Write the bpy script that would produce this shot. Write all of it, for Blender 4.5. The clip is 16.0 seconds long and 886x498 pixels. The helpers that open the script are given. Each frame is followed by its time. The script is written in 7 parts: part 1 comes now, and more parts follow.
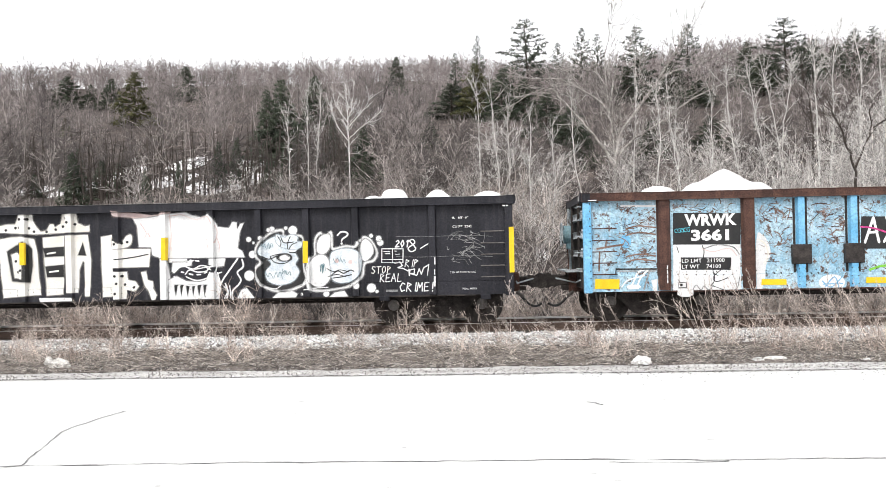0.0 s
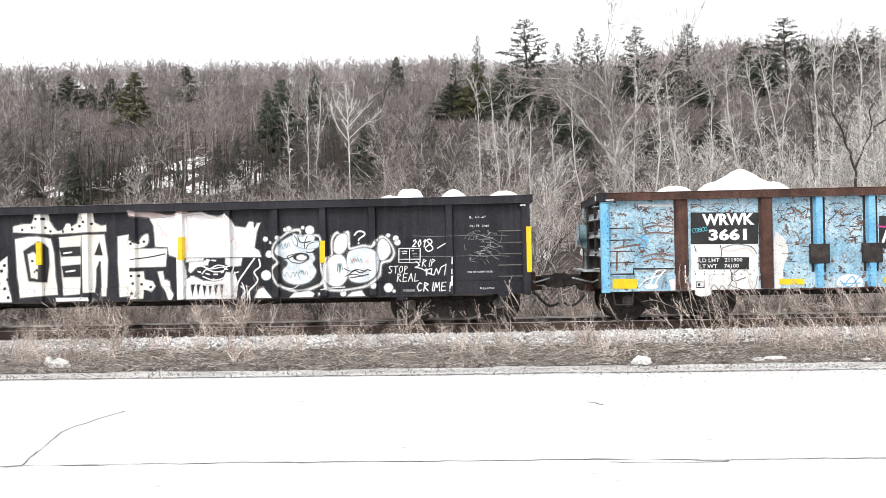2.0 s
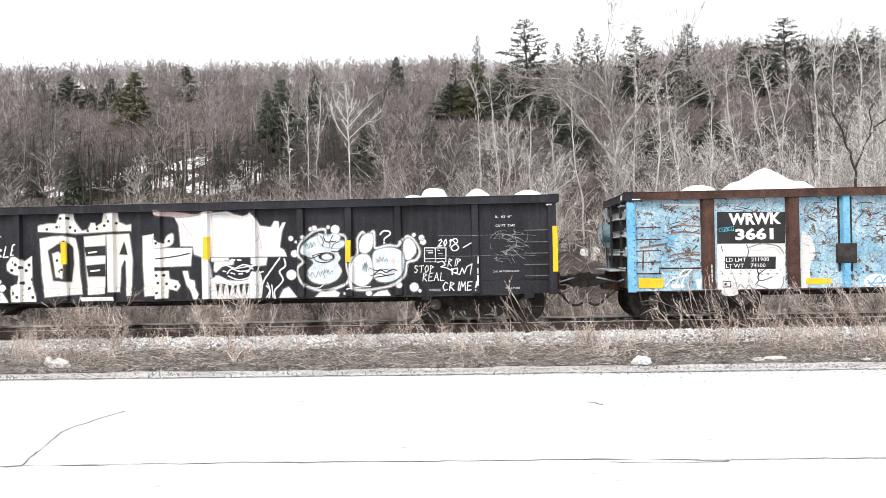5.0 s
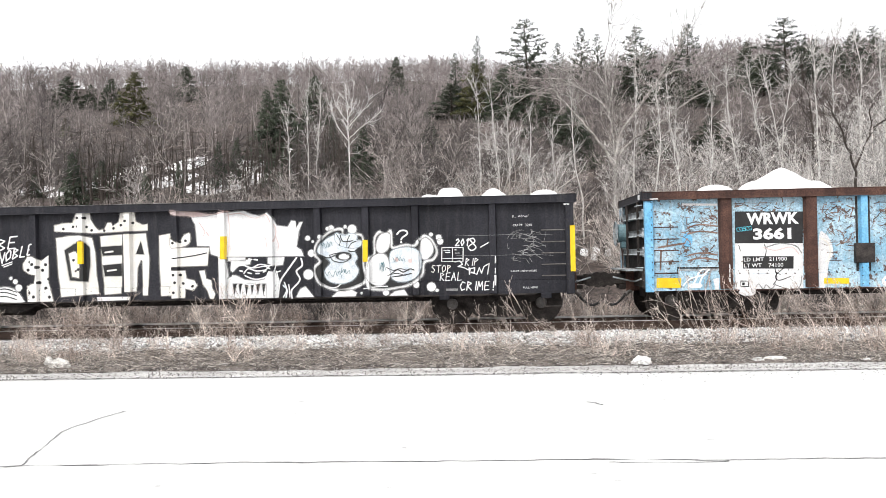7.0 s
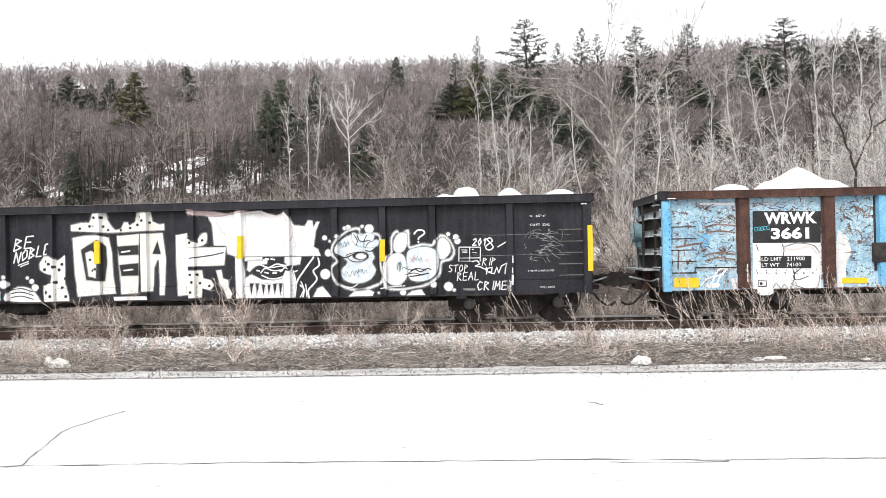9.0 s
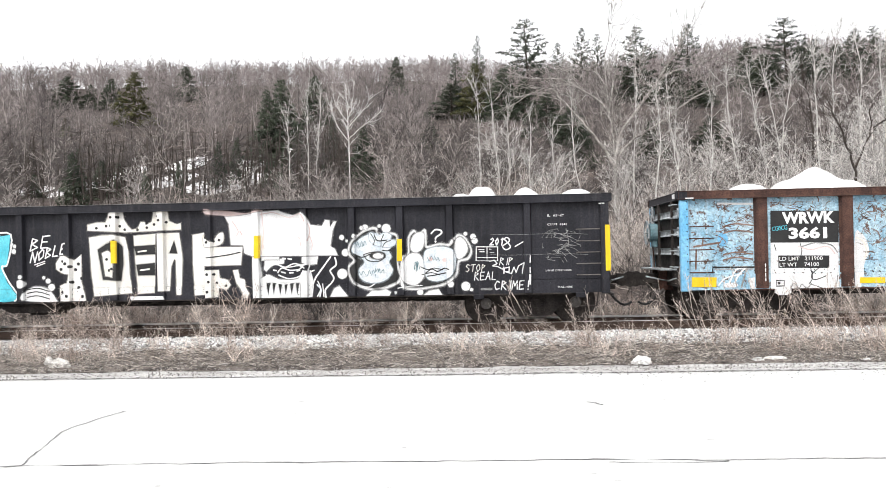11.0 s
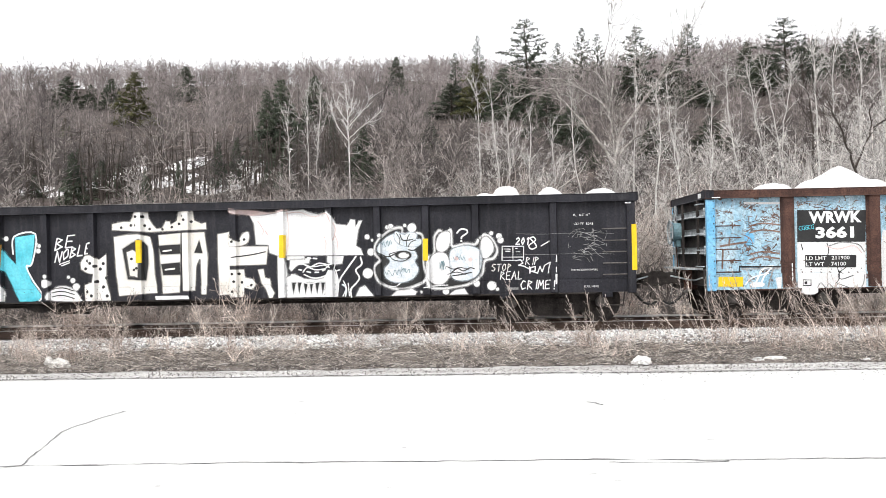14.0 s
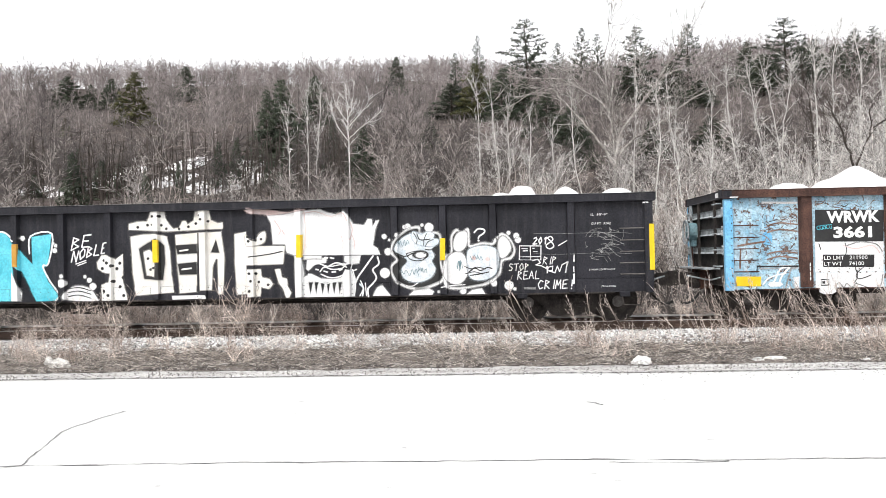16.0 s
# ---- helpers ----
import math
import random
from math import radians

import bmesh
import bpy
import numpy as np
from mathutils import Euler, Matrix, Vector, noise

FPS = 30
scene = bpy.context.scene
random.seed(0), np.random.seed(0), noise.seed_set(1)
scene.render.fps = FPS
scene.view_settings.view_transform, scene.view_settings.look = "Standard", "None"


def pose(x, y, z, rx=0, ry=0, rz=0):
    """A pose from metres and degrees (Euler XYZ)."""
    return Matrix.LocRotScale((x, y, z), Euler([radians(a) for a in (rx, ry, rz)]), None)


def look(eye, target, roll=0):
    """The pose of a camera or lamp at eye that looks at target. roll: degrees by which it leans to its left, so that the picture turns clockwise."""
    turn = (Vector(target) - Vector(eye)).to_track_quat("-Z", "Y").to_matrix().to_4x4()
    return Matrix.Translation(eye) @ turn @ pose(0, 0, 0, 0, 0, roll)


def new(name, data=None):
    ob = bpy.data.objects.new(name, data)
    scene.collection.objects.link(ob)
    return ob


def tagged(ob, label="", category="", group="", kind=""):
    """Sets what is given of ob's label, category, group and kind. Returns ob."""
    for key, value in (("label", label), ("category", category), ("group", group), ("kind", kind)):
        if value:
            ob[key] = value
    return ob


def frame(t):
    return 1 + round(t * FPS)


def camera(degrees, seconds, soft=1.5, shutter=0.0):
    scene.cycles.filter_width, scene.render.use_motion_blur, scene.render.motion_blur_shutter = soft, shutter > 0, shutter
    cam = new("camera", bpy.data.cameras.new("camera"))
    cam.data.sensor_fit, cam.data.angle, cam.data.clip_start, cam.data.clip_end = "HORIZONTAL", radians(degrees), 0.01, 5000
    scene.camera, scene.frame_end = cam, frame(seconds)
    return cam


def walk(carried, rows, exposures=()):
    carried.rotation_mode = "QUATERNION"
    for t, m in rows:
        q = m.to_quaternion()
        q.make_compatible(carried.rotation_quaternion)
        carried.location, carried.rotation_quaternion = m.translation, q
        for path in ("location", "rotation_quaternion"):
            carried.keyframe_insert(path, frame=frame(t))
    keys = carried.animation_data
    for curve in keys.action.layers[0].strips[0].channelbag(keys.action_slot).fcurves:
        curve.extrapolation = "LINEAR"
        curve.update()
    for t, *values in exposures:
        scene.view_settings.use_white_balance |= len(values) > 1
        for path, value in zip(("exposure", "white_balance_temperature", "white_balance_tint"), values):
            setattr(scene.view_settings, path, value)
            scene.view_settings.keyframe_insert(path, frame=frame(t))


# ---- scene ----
from mathutils import geometry

cam = camera(54.0, 16.0, soft=0.8)
EYE = Vector((0.0, 0.0, 1.6))
YAW, PITCH, ROLL = 2.727, 0.30, -1.18
AIM = EYE + 10 * Vector((-math.sin(radians(YAW)) * math.cos(radians(PITCH)), math.cos(radians(YAW)) * math.cos(radians(PITCH)), math.sin(radians(PITCH))))
walk(cam, [(0.0, look(EYE, AIM, ROLL)), (16.0, look(EYE, AIM, ROLL))], exposures=[(0.0, 0.73), (16.0, 0.73)])

# ---- daylight: bright overcast ----
SUN_EL, SUN_ROT = 48.0, 205.0
world = bpy.data.worlds.new("overcast_sky")
scene.world = world
world.use_nodes = True
wn, wl = world.node_tree.nodes, world.node_tree.links
sky = wn.new("ShaderNodeTexSky")
sky.sky_type = "NISHITA"
sky.sun_disc = False
sky.sun_elevation, sky.sun_rotation = radians(SUN_EL), radians(SUN_ROT)
sky.air_density, sky.dust_density, sky.ozone_density = 1.0, 4.0, 1.0
grey = wn.new("ShaderNodeHueSaturation")
grey.inputs["Saturation"].default_value = 0.12
cloud = wn.new("ShaderNodeMix")
cloud.data_type = "RGBA"
cloud.inputs[0].default_value = 0.65
cloud.inputs[7].default_value = (9.4, 9.4, 9.6, 1)
wl.new(sky.outputs[0], grey.inputs["Color"])
wl.new(grey.outputs[0], cloud.inputs[6])
wl.new(cloud.outputs[2], wn["Background"].inputs["Color"])
wn["Background"].inputs["Strength"].default_value = 0.11
sun = new("sun", bpy.data.lights.new("sun", "SUN"))
sun.data.energy, sun.data.angle, sun.data.color = 1.2, radians(25), (1.0, 0.97, 0.93)
sa, se = radians(SUN_ROT), radians(SUN_EL)
sun.matrix_world = look((30 * math.sin(sa) * math.cos(se), 30 * math.cos(sa) * math.cos(se), 30 * math.sin(se)), (0, 0, 0))


# ---- materials ----
def nodes_of(name):
    m = bpy.data.materials.new(name)
    m.use_nodes = True
    return m, m.node_tree.nodes, m.node_tree.links


def ramp_of(n, lo, hi, c1, c2):
    r = n.new("ShaderNodeValToRGB")
    r.color_ramp.elements[0].position, r.color_ramp.elements[1].position = lo, hi
    r.color_ramp.elements[0].color, r.color_ramp.elements[1].color = (*c1, 1), (*c2, 1)
    return r


def noise_of(n, l, coord, scale, detail=5, rough=0.6, stretch=None):
    t = n.new("ShaderNodeTexNoise")
    t.inputs["Scale"].default_value, t.inputs["Detail"].default_value, t.inputs["Roughness"].default_value = scale, detail, rough
    if stretch:
        mp = n.new("ShaderNodeMapping")
        mp.inputs["Scale"].default_value = stretch
        l.new(coord, mp.inputs["Vector"])
        coord = mp.outputs[0]
    l.new(coord, t.inputs["Vector"])
    return t


def mixed(n, l, fac, a, b, mode="MIX"):
    m = n.new("ShaderNodeMix")
    m.data_type, m.blend_type = "RGBA", mode
    for sock, v in ((m.inputs[0], fac), (m.inputs[6], a), (m.inputs[7], b)):
        if isinstance(v, (int, float)):
            sock.default_value = v
        elif isinstance(v, tuple):
            sock.default_value = (*v, 1)
        else:
            l.new(v, sock)
    return m.outputs[2]


def surface(name, c1, c2, scale=2.0, rough=0.75, metal=0.0, bump=0.3, fine=45.0, grain=0.35, patch=None, patch_scale=3.0, patch_at=0.6,
            patch_edge=0.03, stretch=None, island=0.0, depth=0.01, spec=0.4, streak=None):
    """Two tones in large soft stains, fine grain over them, and where given a third tone in sharp worn patches."""
    m, n, l = nodes_of(name)
    b = n["Principled BSDF"]
    co = n.new("ShaderNodeTexCoord").outputs["Object"]
    big = noise_of(n, l, co, scale, 6, 0.6, stretch)
    col = ramp_of(n, 0.37, 0.63, c1, c2)
    l.new(big.outputs["Fac"], col.inputs[0])
    out = col.outputs[0]
    if streak:
        st = noise_of(n, l, co, 9.0, 4, 0.6, (1.0, 1.0, 0.07))
        sr = ramp_of(n, 0.5, 0.72, (0, 0, 0), (0.75, 0.75, 0.75))
        l.new(st.outputs["Fac"], sr.inputs[0])
        out = mixed(n, l, sr.outputs[0], out, streak)
    if patch:
        pn = noise_of(n, l, co, patch_scale, 9, 0.72, stretch)
        pr = ramp_of(n, patch_at, patch_at + patch_edge, (0, 0, 0), (1, 1, 1))
        l.new(pn.outputs["Fac"], pr.inputs[0])
        out = mixed(n, l, pr.outputs[0], out, patch)
    fn = noise_of(n, l, co, fine, 4, 0.7, stretch)
    fr = ramp_of(n, 0.37, 0.63, (1 - grain,) * 3, (1 + grain * 0.5,) * 3)
    l.new(fn.outputs["Fac"], fr.inputs[0])
    out = mixed(n, l, 1.0, out, fr.outputs[0], "MULTIPLY")
    if island:
        g = n.new("ShaderNodeNewGeometry")
        ir = ramp_of(n, 0.0, 1.0, (1 - island,) * 3, (1 + island,) * 3)
        l.new(g.outputs["Random Per Island"], ir.inputs[0])
        out = mixed(n, l, 1.0, out, ir.outputs[0], "MULTIPLY")
    l.new(out, b.inputs["Base Color"])
    b.inputs["Roughness"].default_value, b.inputs["Metallic"].default_value = rough, metal
    b.inputs["Specular IOR Level"].default_value = spec
    if bump:
        bp = n.new("ShaderNodeBump")
        bp.inputs["Strength"].default_value, bp.inputs["Distance"].default_value = bump, depth
        l.new(fn.outputs["Fac"], bp.inputs["Height"])
        l.new(bp.outputs[0], b.inputs["Normal"])
    return m


ROAD = surface("sun_bleached_pavement", (0.60, 0.60, 0.59), (0.68, 0.68, 0.67), 0.5, 0.9, bump=0.35, fine=60, grain=0.12)
CRACK = surface("dark_crack_fill", (0.12, 0.12, 0.12), (0.30, 0.30, 0.30), 6, 0.9, bump=0)
GRIT = surface("roadside_grit", (0.52, 0.505, 0.49), (0.74, 0.73, 0.71), 1.6, 0.95, fine=34, grain=0.6, bump=0.9, depth=0.03, patch=(0.22, 0.20, 0.19), patch_scale=10, patch_at=0.62, patch_edge=0.06, stretch=(0.5, 1.6, 1.0))
SOIL = surface("dead_grass_and_soil", (0.068, 0.054, 0.046), (0.29, 0.25, 0.222), 3.5, 0.95, fine=50, grain=0.95, bump=1.0, depth=0.05, patch=(0.56, 0.53, 0.50), patch_scale=13, patch_at=0.58, patch_edge=0.06)
LITTER = surface("leaf_litter_slope", (0.05, 0.039, 0.034), (0.12, 0.092, 0.080), 0.25, 0.95, fine=3.0, grain=0.7, bump=0.8, depth=0.1)
SNOW = surface("old_snow", (0.80, 0.80, 0.81), (0.88, 0.88, 0.88), 1.5, 0.7, fine=12, grain=0.06, bump=0.5, depth=0.04, spec=0.2)
DIRTY_SNOW = surface("dirty_snow", (0.80, 0.79, 0.78), (0.88, 0.88, 0.88), 1.5, 0.7, fine=14, grain=0.10, bump=0.6, depth=0.05, patch=(0.34, 0.29, 0.25), patch_scale=2.0, patch_at=0.66, patch_edge=0.05, spec=0.2)
STONE = surface("pale_ballast_stone", (0.58, 0.57, 0.56), (0.84, 0.83, 0.82), 5, 0.9, fine=60, grain=0.3, bump=0.5, island=0.40)
# Dark tone carries the shade of the gaps between the stones.
BALLAST_BED = surface("ballast_bed", (0.09, 0.08, 0.075), (0.30, 0.285, 0.275), 9, 0.95, fine=28, grain=0.8, bump=1.0, depth=0.05)
DARK_GROUND = surface("dark_track_bed", (0.045, 0.038, 0.034), (0.10, 0.085, 0.075), 6, 0.95, fine=25, grain=0.6, bump=1.0, depth=0.04)
FAR_SOIL = surface("pale_trampled_soil", (0.20, 0.18, 0.165), (0.50, 0.47, 0.44), 3, 0.95, fine=30, grain=0.7, bump=0.8, depth=0.04)
TIE = surface("creosoted_tie_wood", (0.045, 0.035, 0.03), (0.10, 0.08, 0.07), 4, 0.9, fine=50, grain=0.5, stretch=(4, 0.6, 4))
RAIL = surface("rusty_rail_steel", (0.06, 0.038, 0.03), (0.12, 0.08, 0.062), 5, 0.7, metal=0.2, fine=60)
# Non-metal pale base: the sky's reflection on worn steel is put into it.
RAIL_HEAD = surface("worn_rail_head_painted_gleam", (0.74, 0.73, 0.72), (0.86, 0.85, 0.84), 5, 0.45, fine=60, grain=0.15)
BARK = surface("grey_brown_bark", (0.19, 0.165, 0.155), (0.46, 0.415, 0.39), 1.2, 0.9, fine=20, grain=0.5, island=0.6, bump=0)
# Paler mauve than the slope's bark: distance haze put into the colour.
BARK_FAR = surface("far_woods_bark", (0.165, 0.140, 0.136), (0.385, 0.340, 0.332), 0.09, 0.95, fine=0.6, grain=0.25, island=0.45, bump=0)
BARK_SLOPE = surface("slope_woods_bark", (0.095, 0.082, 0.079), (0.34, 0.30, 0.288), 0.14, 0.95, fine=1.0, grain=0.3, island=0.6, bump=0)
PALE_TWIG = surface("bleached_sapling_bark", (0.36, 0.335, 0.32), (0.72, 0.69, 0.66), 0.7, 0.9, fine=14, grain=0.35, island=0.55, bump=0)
# Shade between crowded stems put into the colour, for saplings and brush.
DUSKY = surface("shade_toned_sapling_bark", (0.055, 0.047, 0.045), (0.15, 0.132, 0.125), 0.8, 0.9, fine=14, grain=0.4, island=0.5, bump=0)
WHITE_BIRCH = surface("white_birch_bark", (0.70, 0.69, 0.67), (0.88, 0.87, 0.85), 2, 0.8, fine=9, grain=0.2, patch=(0.14, 0.12, 0.11), patch_scale=5, patch_at=0.68, bump=0)
BARK_DARK = surface("dark_wet_bark", (0.045, 0.035, 0.03), (0.09, 0.075, 0.065), 3, 0.9, fine=20, grain=0.5)
BIRCH = surface("pale_birch_bark", (0.48, 0.46, 0.44), (0.78, 0.76, 0.73), 2, 0.8, fine=9, grain=0.3, patch=(0.10, 0.085, 0.075), patch_scale=5, patch_at=0.64, stretch=(1, 1, 2.5), bump=0.3)
TWIG = surface("tan_brush_twigs", (0.32, 0.275, 0.25), (0.66, 0.595, 0.55), 0.5, 0.9, fine=20, grain=0.3, island=0.7, bump=0)
STRAW = surface("dry_weed_stalks", (0.30, 0.225, 0.19), (0.84, 0.74, 0.67), 1.5, 0.9, fine=30, grain=0.3, island=0.65, bump=0)
SOIL_BLADES = surface("bleached_dead_grass", (0.26, 0.215, 0.18), (0.72, 0.655, 0.59), 2.0, 0.95, fine=30, grain=0.3, island=0.6, bump=0)
PLUME = surface("dry_seed_plumes", (0.40, 0.335, 0.30), (0.70, 0.62, 0.57), 2.5, 0.95, fine=40, grain=0.3, island=0.4, bump=0)
NEEDLE = surface("dark_spruce_needles", (0.040, 0.053, 0.036), (0.092, 0.110, 0.074), 0.5, 0.8, fine=3, grain=0.4, island=0.5, bump=0)
NEEDLE_YELLOW = surface("olive_cedar_needles", (0.05, 0.055, 0.022), (0.12, 0.118, 0.05), 0.8, 0.8, fine=4, grain=0.4, island=0.45, bump=0)
PINE = surface("grey_green_pine_needles", (0.045, 0.06, 0.045), (0.11, 0.125, 0.095), 0.5, 0.8, fine=3, grain=0.4, island=0.4, bump=0)
BLACK = surface("weathered_black_car_paint", (0.012, 0.012, 0.0165), (0.028, 0.028, 0.036), 1.0, 0.55, fine=35, grain=0.4, bump=0.15, depth=0.004, patch=(0.055, 0.054, 0.060), patch_scale=1.6, patch_at=0.58, patch_edge=0.25, streak=(0.042, 0.041, 0.048), spec=0.25)
BLUE = surface("worn_sky_blue_paint", (0.24, 0.46, 0.61), (0.50, 0.67, 0.76), 2.4, 0.55, fine=30, grain=0.35, bump=0.2, depth=0.004, patch=(0.135, 0.085, 0.068), patch_scale=5.5, patch_at=0.555, patch_edge=0.025, streak=(0.56, 0.70, 0.78))
BLUE_CLEAN = surface("sky_blue_paint", (0.14, 0.43, 0.70), (0.24, 0.54, 0.78), 2, 0.55, fine=30, grain=0.25, bump=0.1, depth=0.004, patch=(0.10, 0.07, 0.06), patch_scale=5, patch_at=0.68)
RUST = surface("brown_rusted_steel", (0.055, 0.026, 0.020), (0.125, 0.062, 0.046), 3, 0.8, metal=0.1, fine=40, grain=0.45, bump=0.4, depth=0.004, streak=(0.045, 0.022, 0.018))
GREY_PAINT = surface("scuffed_grey_paint", (0.26, 0.29, 0.31), (0.56, 0.60, 0.62), 3, 0.7, fine=30, grain=0.4, patch=(0.09, 0.075, 0.07), patch_scale=4, patch_at=0.60)
GRIME = surface("grimy_running_gear_iron", (0.022, 0.018, 0.017), (0.065, 0.055, 0.050), 5, 0.8, metal=0.2, fine=50, grain=0.5)
WHEEL = surface("worn_wheel_steel", (0.030, 0.025, 0.023), (0.075, 0.062, 0.056), 6, 0.7, metal=0.3, fine=40, grain=0.4)
CAP = surface("dusty_bearing_cap", (0.11, 0.10, 0.095), (0.19, 0.175, 0.165), 12, 0.7, metal=0.2, fine=60)
WHITE = surface("white_spray_paint", (0.76, 0.76, 0.76), (0.88, 0.88, 0.88), 2.2, 0.6, fine=40, grain=0.12, bump=0, patch=(0.40, 0.395, 0.40), patch_scale=5, patch_at=0.67, patch_edge=0.10, streak=(0.72, 0.715, 0.72))
WHITE_WORN = surface("worn_white_paint", (0.73, 0.73, 0.73), (0.86, 0.86, 0.86), 1.5, 0.6, fine=40, grain=0.15, bump=0, patch=(0.22, 0.165, 0.14), patch_scale=4, patch_at=0.67)
CREAM = surface("cream_spray_paint", (0.76, 0.725, 0.655), (0.88, 0.87, 0.845), 1.6, 0.6, fine=40, grain=0.12, bump=0, patch=(0.36, 0.34, 0.31), patch_scale=5, patch_at=0.685, patch_edge=0.09, streak=(0.80, 0.78, 0.74))
PINKISH = surface("pink_tinted_overspray", (0.62, 0.44, 0.42), (0.80, 0.70, 0.68), 1.8, 0.6, fine=40, grain=0.15, bump=0)
PALE_BLUE = surface("faded_blue_white_fill", (0.60, 0.67, 0.73), (0.84, 0.86, 0.87), 5.0, 0.6, fine=30, grain=0.2, bump=0, patch=(0.30, 0.36, 0.43), patch_scale=7, patch_at=0.64, patch_edge=0.06)
TEAL = surface("turquoise_spray_paint", (0.06, 0.48, 0.60), (0.16, 0.66, 0.78), 2.0, 0.5, fine=30, grain=0.2, bump=0)
INK = surface("black_spray_paint", (0.012, 0.012, 0.013), (0.03, 0.03, 0.03), 2, 0.5, fine=30, grain=0.2, bump=0)
YELLOW = surface("yellow_reflective_tape", (0.80, 0.52, 0.01), (0.88, 0.62, 0.015), 5, 0.35, fine=80, grain=0.1, bump=0)
AMBER = surface("soiled_amber_tape", (0.50, 0.24, 0.03), (0.62, 0.33, 0.06), 5, 0.4, fine=60, grain=0.2, bump=0)
SCRATCH = surface("chalk_scratch", (0.22, 0.22, 0.22), (0.42, 0.42, 0.42), 6, 0.8, fine=60, grain=0.5, bump=0)
RUBBER = surface("black_hose_rubber", (0.012, 0.012, 0.012), (0.025, 0.025, 0.025), 8, 0.6, bump=0.1)
GREEN = surface("lime_spray_paint", (0.20, 0.55, 0.06), (0.30, 0.66, 0.10), 5, 0.6, bump=0)
MAGENTA = surface("magenta_spray_paint", (0.55, 0.04, 0.22), (0.65, 0.08, 0.3), 5, 0.6, bump=0)
GRAVEL = surface("grey_verge_gravel", (0.22, 0.20, 0.19), (0.48, 0.46, 0.44), 5, 0.9, fine=60, grain=0.3, bump=0.3, island=0.5)
SCRAWL = surface("rust_brown_scrawl", (0.16, 0.095, 0.07), (0.34, 0.23, 0.19), 6, 0.8, fine=40, grain=0.4, bump=0)
PLATE = surface("grey_brown_steel_plate", (0.022, 0.019, 0.018), (0.060, 0.050, 0.046), 6, 0.8, metal=0.1, fine=40, grain=0.4)
TEAL_GREY = surface("faded_teal_grey_paint", (0.10, 0.20, 0.235), (0.20, 0.31, 0.34), 6, 0.6, fine=40, grain=0.35)
PLASTIC = surface("crumpled_white_plastic", (0.62, 0.61, 0.60), (0.80, 0.80, 0.79), 8, 0.5, fine=20, grain=0.3, bump=0.5, depth=0.02, patch=(0.30, 0.26, 0.23), patch_scale=7, patch_at=0.62)
CONCRETE = surface("broken_pale_concrete", (0.50, 0.48, 0.45), (0.72, 0.70, 0.67), 6, 0.9, fine=30, grain=0.4, bump=0.8, depth=0.02, patch=(0.20, 0.17, 0.15), patch_scale=8, patch_at=0.6)


def overspray(name, colour):
    """A mist of paint, thinning out with the distance from the sprayed edge (v of the UV map)."""
    m, n, l = nodes_of(name)
    b = n["Principled BSDF"]
    b.inputs["Base Color"].default_value, b.inputs["Roughness"].default_value = (*colour, 1), 0.7
    uv = n.new("ShaderNodeUVMap")
    sep = n.new("ShaderNodeSeparateXYZ")
    l.new(uv.outputs[0], sep.inputs[0])
    co = n.new("ShaderNodeTexCoord").outputs["Object"]
    speck = noise_of(n, l, co, 55.0, 3, 0.7)
    soft = ramp_of(n, 0.30, 0.75, (0.45,) * 3, (1.25,) * 3)
    l.new(speck.outputs["Fac"], soft.inputs[0])
    thick = n.new("ShaderNodeMath")
    thick.operation, thick.inputs[1].default_value = "POWER", 1.7
    l.new(sep.outputs[1], thick.inputs[0])
    cover = n.new("ShaderNodeMath")
    cover.operation, cover.use_clamp = "MULTIPLY", True
    l.new(thick.outputs[0], cover.inputs[0])
    l.new(soft.outputs[0], cover.inputs[1])
    l.new(cover.outputs[0], b.inputs["Alpha"])
    return m


MISTS = {WHITE: overspray("white_overspray", (0.76, 0.76, 0.76)), CREAM: overspray("cream_overspray", (0.76, 0.73, 0.68)), INK: overspray("black_overspray", (0.02, 0.02, 0.022)),
         TEAL: overspray("turquoise_overspray", (0.10, 0.55, 0.68)), PINKISH: overspray("pink_overspray", (0.72, 0.56, 0.54)), PALE_BLUE: overspray("pale_blue_overspray", (0.62, 0.70, 0.76))}


# ---- mesh helpers ----
def mesh_of(name, V, F, material, smooth=False):
    """A mesh from arrays of corners and triangles."""
    V, F = np.asarray(V, np.float32), np.asarray(F, np.int32)
    me = bpy.data.meshes.new(name)
    me.vertices.add(len(V))
    me.vertices.foreach_set("co", V.ravel())
    me.loops.add(F.size)
    me.loops.foreach_set("vertex_index", F.ravel())
    me.polygons.add(len(F))
    me.polygons.foreach_set("loop_start", np.arange(0, F.size, 3, dtype=np.int32))
    me.polygons.foreach_set("loop_total", np.full(len(F), 3, np.int32))
    if smooth:
        me.polygons.foreach_set("use_smooth", np.ones(len(F), bool))
    me.update(calc_edges=True)
    me.materials.append(material)
    return me


def part(name, bm, material, parent=None, label="", smooth=False):
    """Links a bmesh as one mesh object, under a thing or a part where given."""
    me = bpy.data.meshes.new(name)
    bm.normal_update()
    bm.to_mesh(me)
    bm.free()
    me.materials.append(material)
    if smooth:
        for p in me.polygons:
            p.use_smooth = True
    ob = new(name, me)
    ob.parent = parent
    return tagged(ob, label)


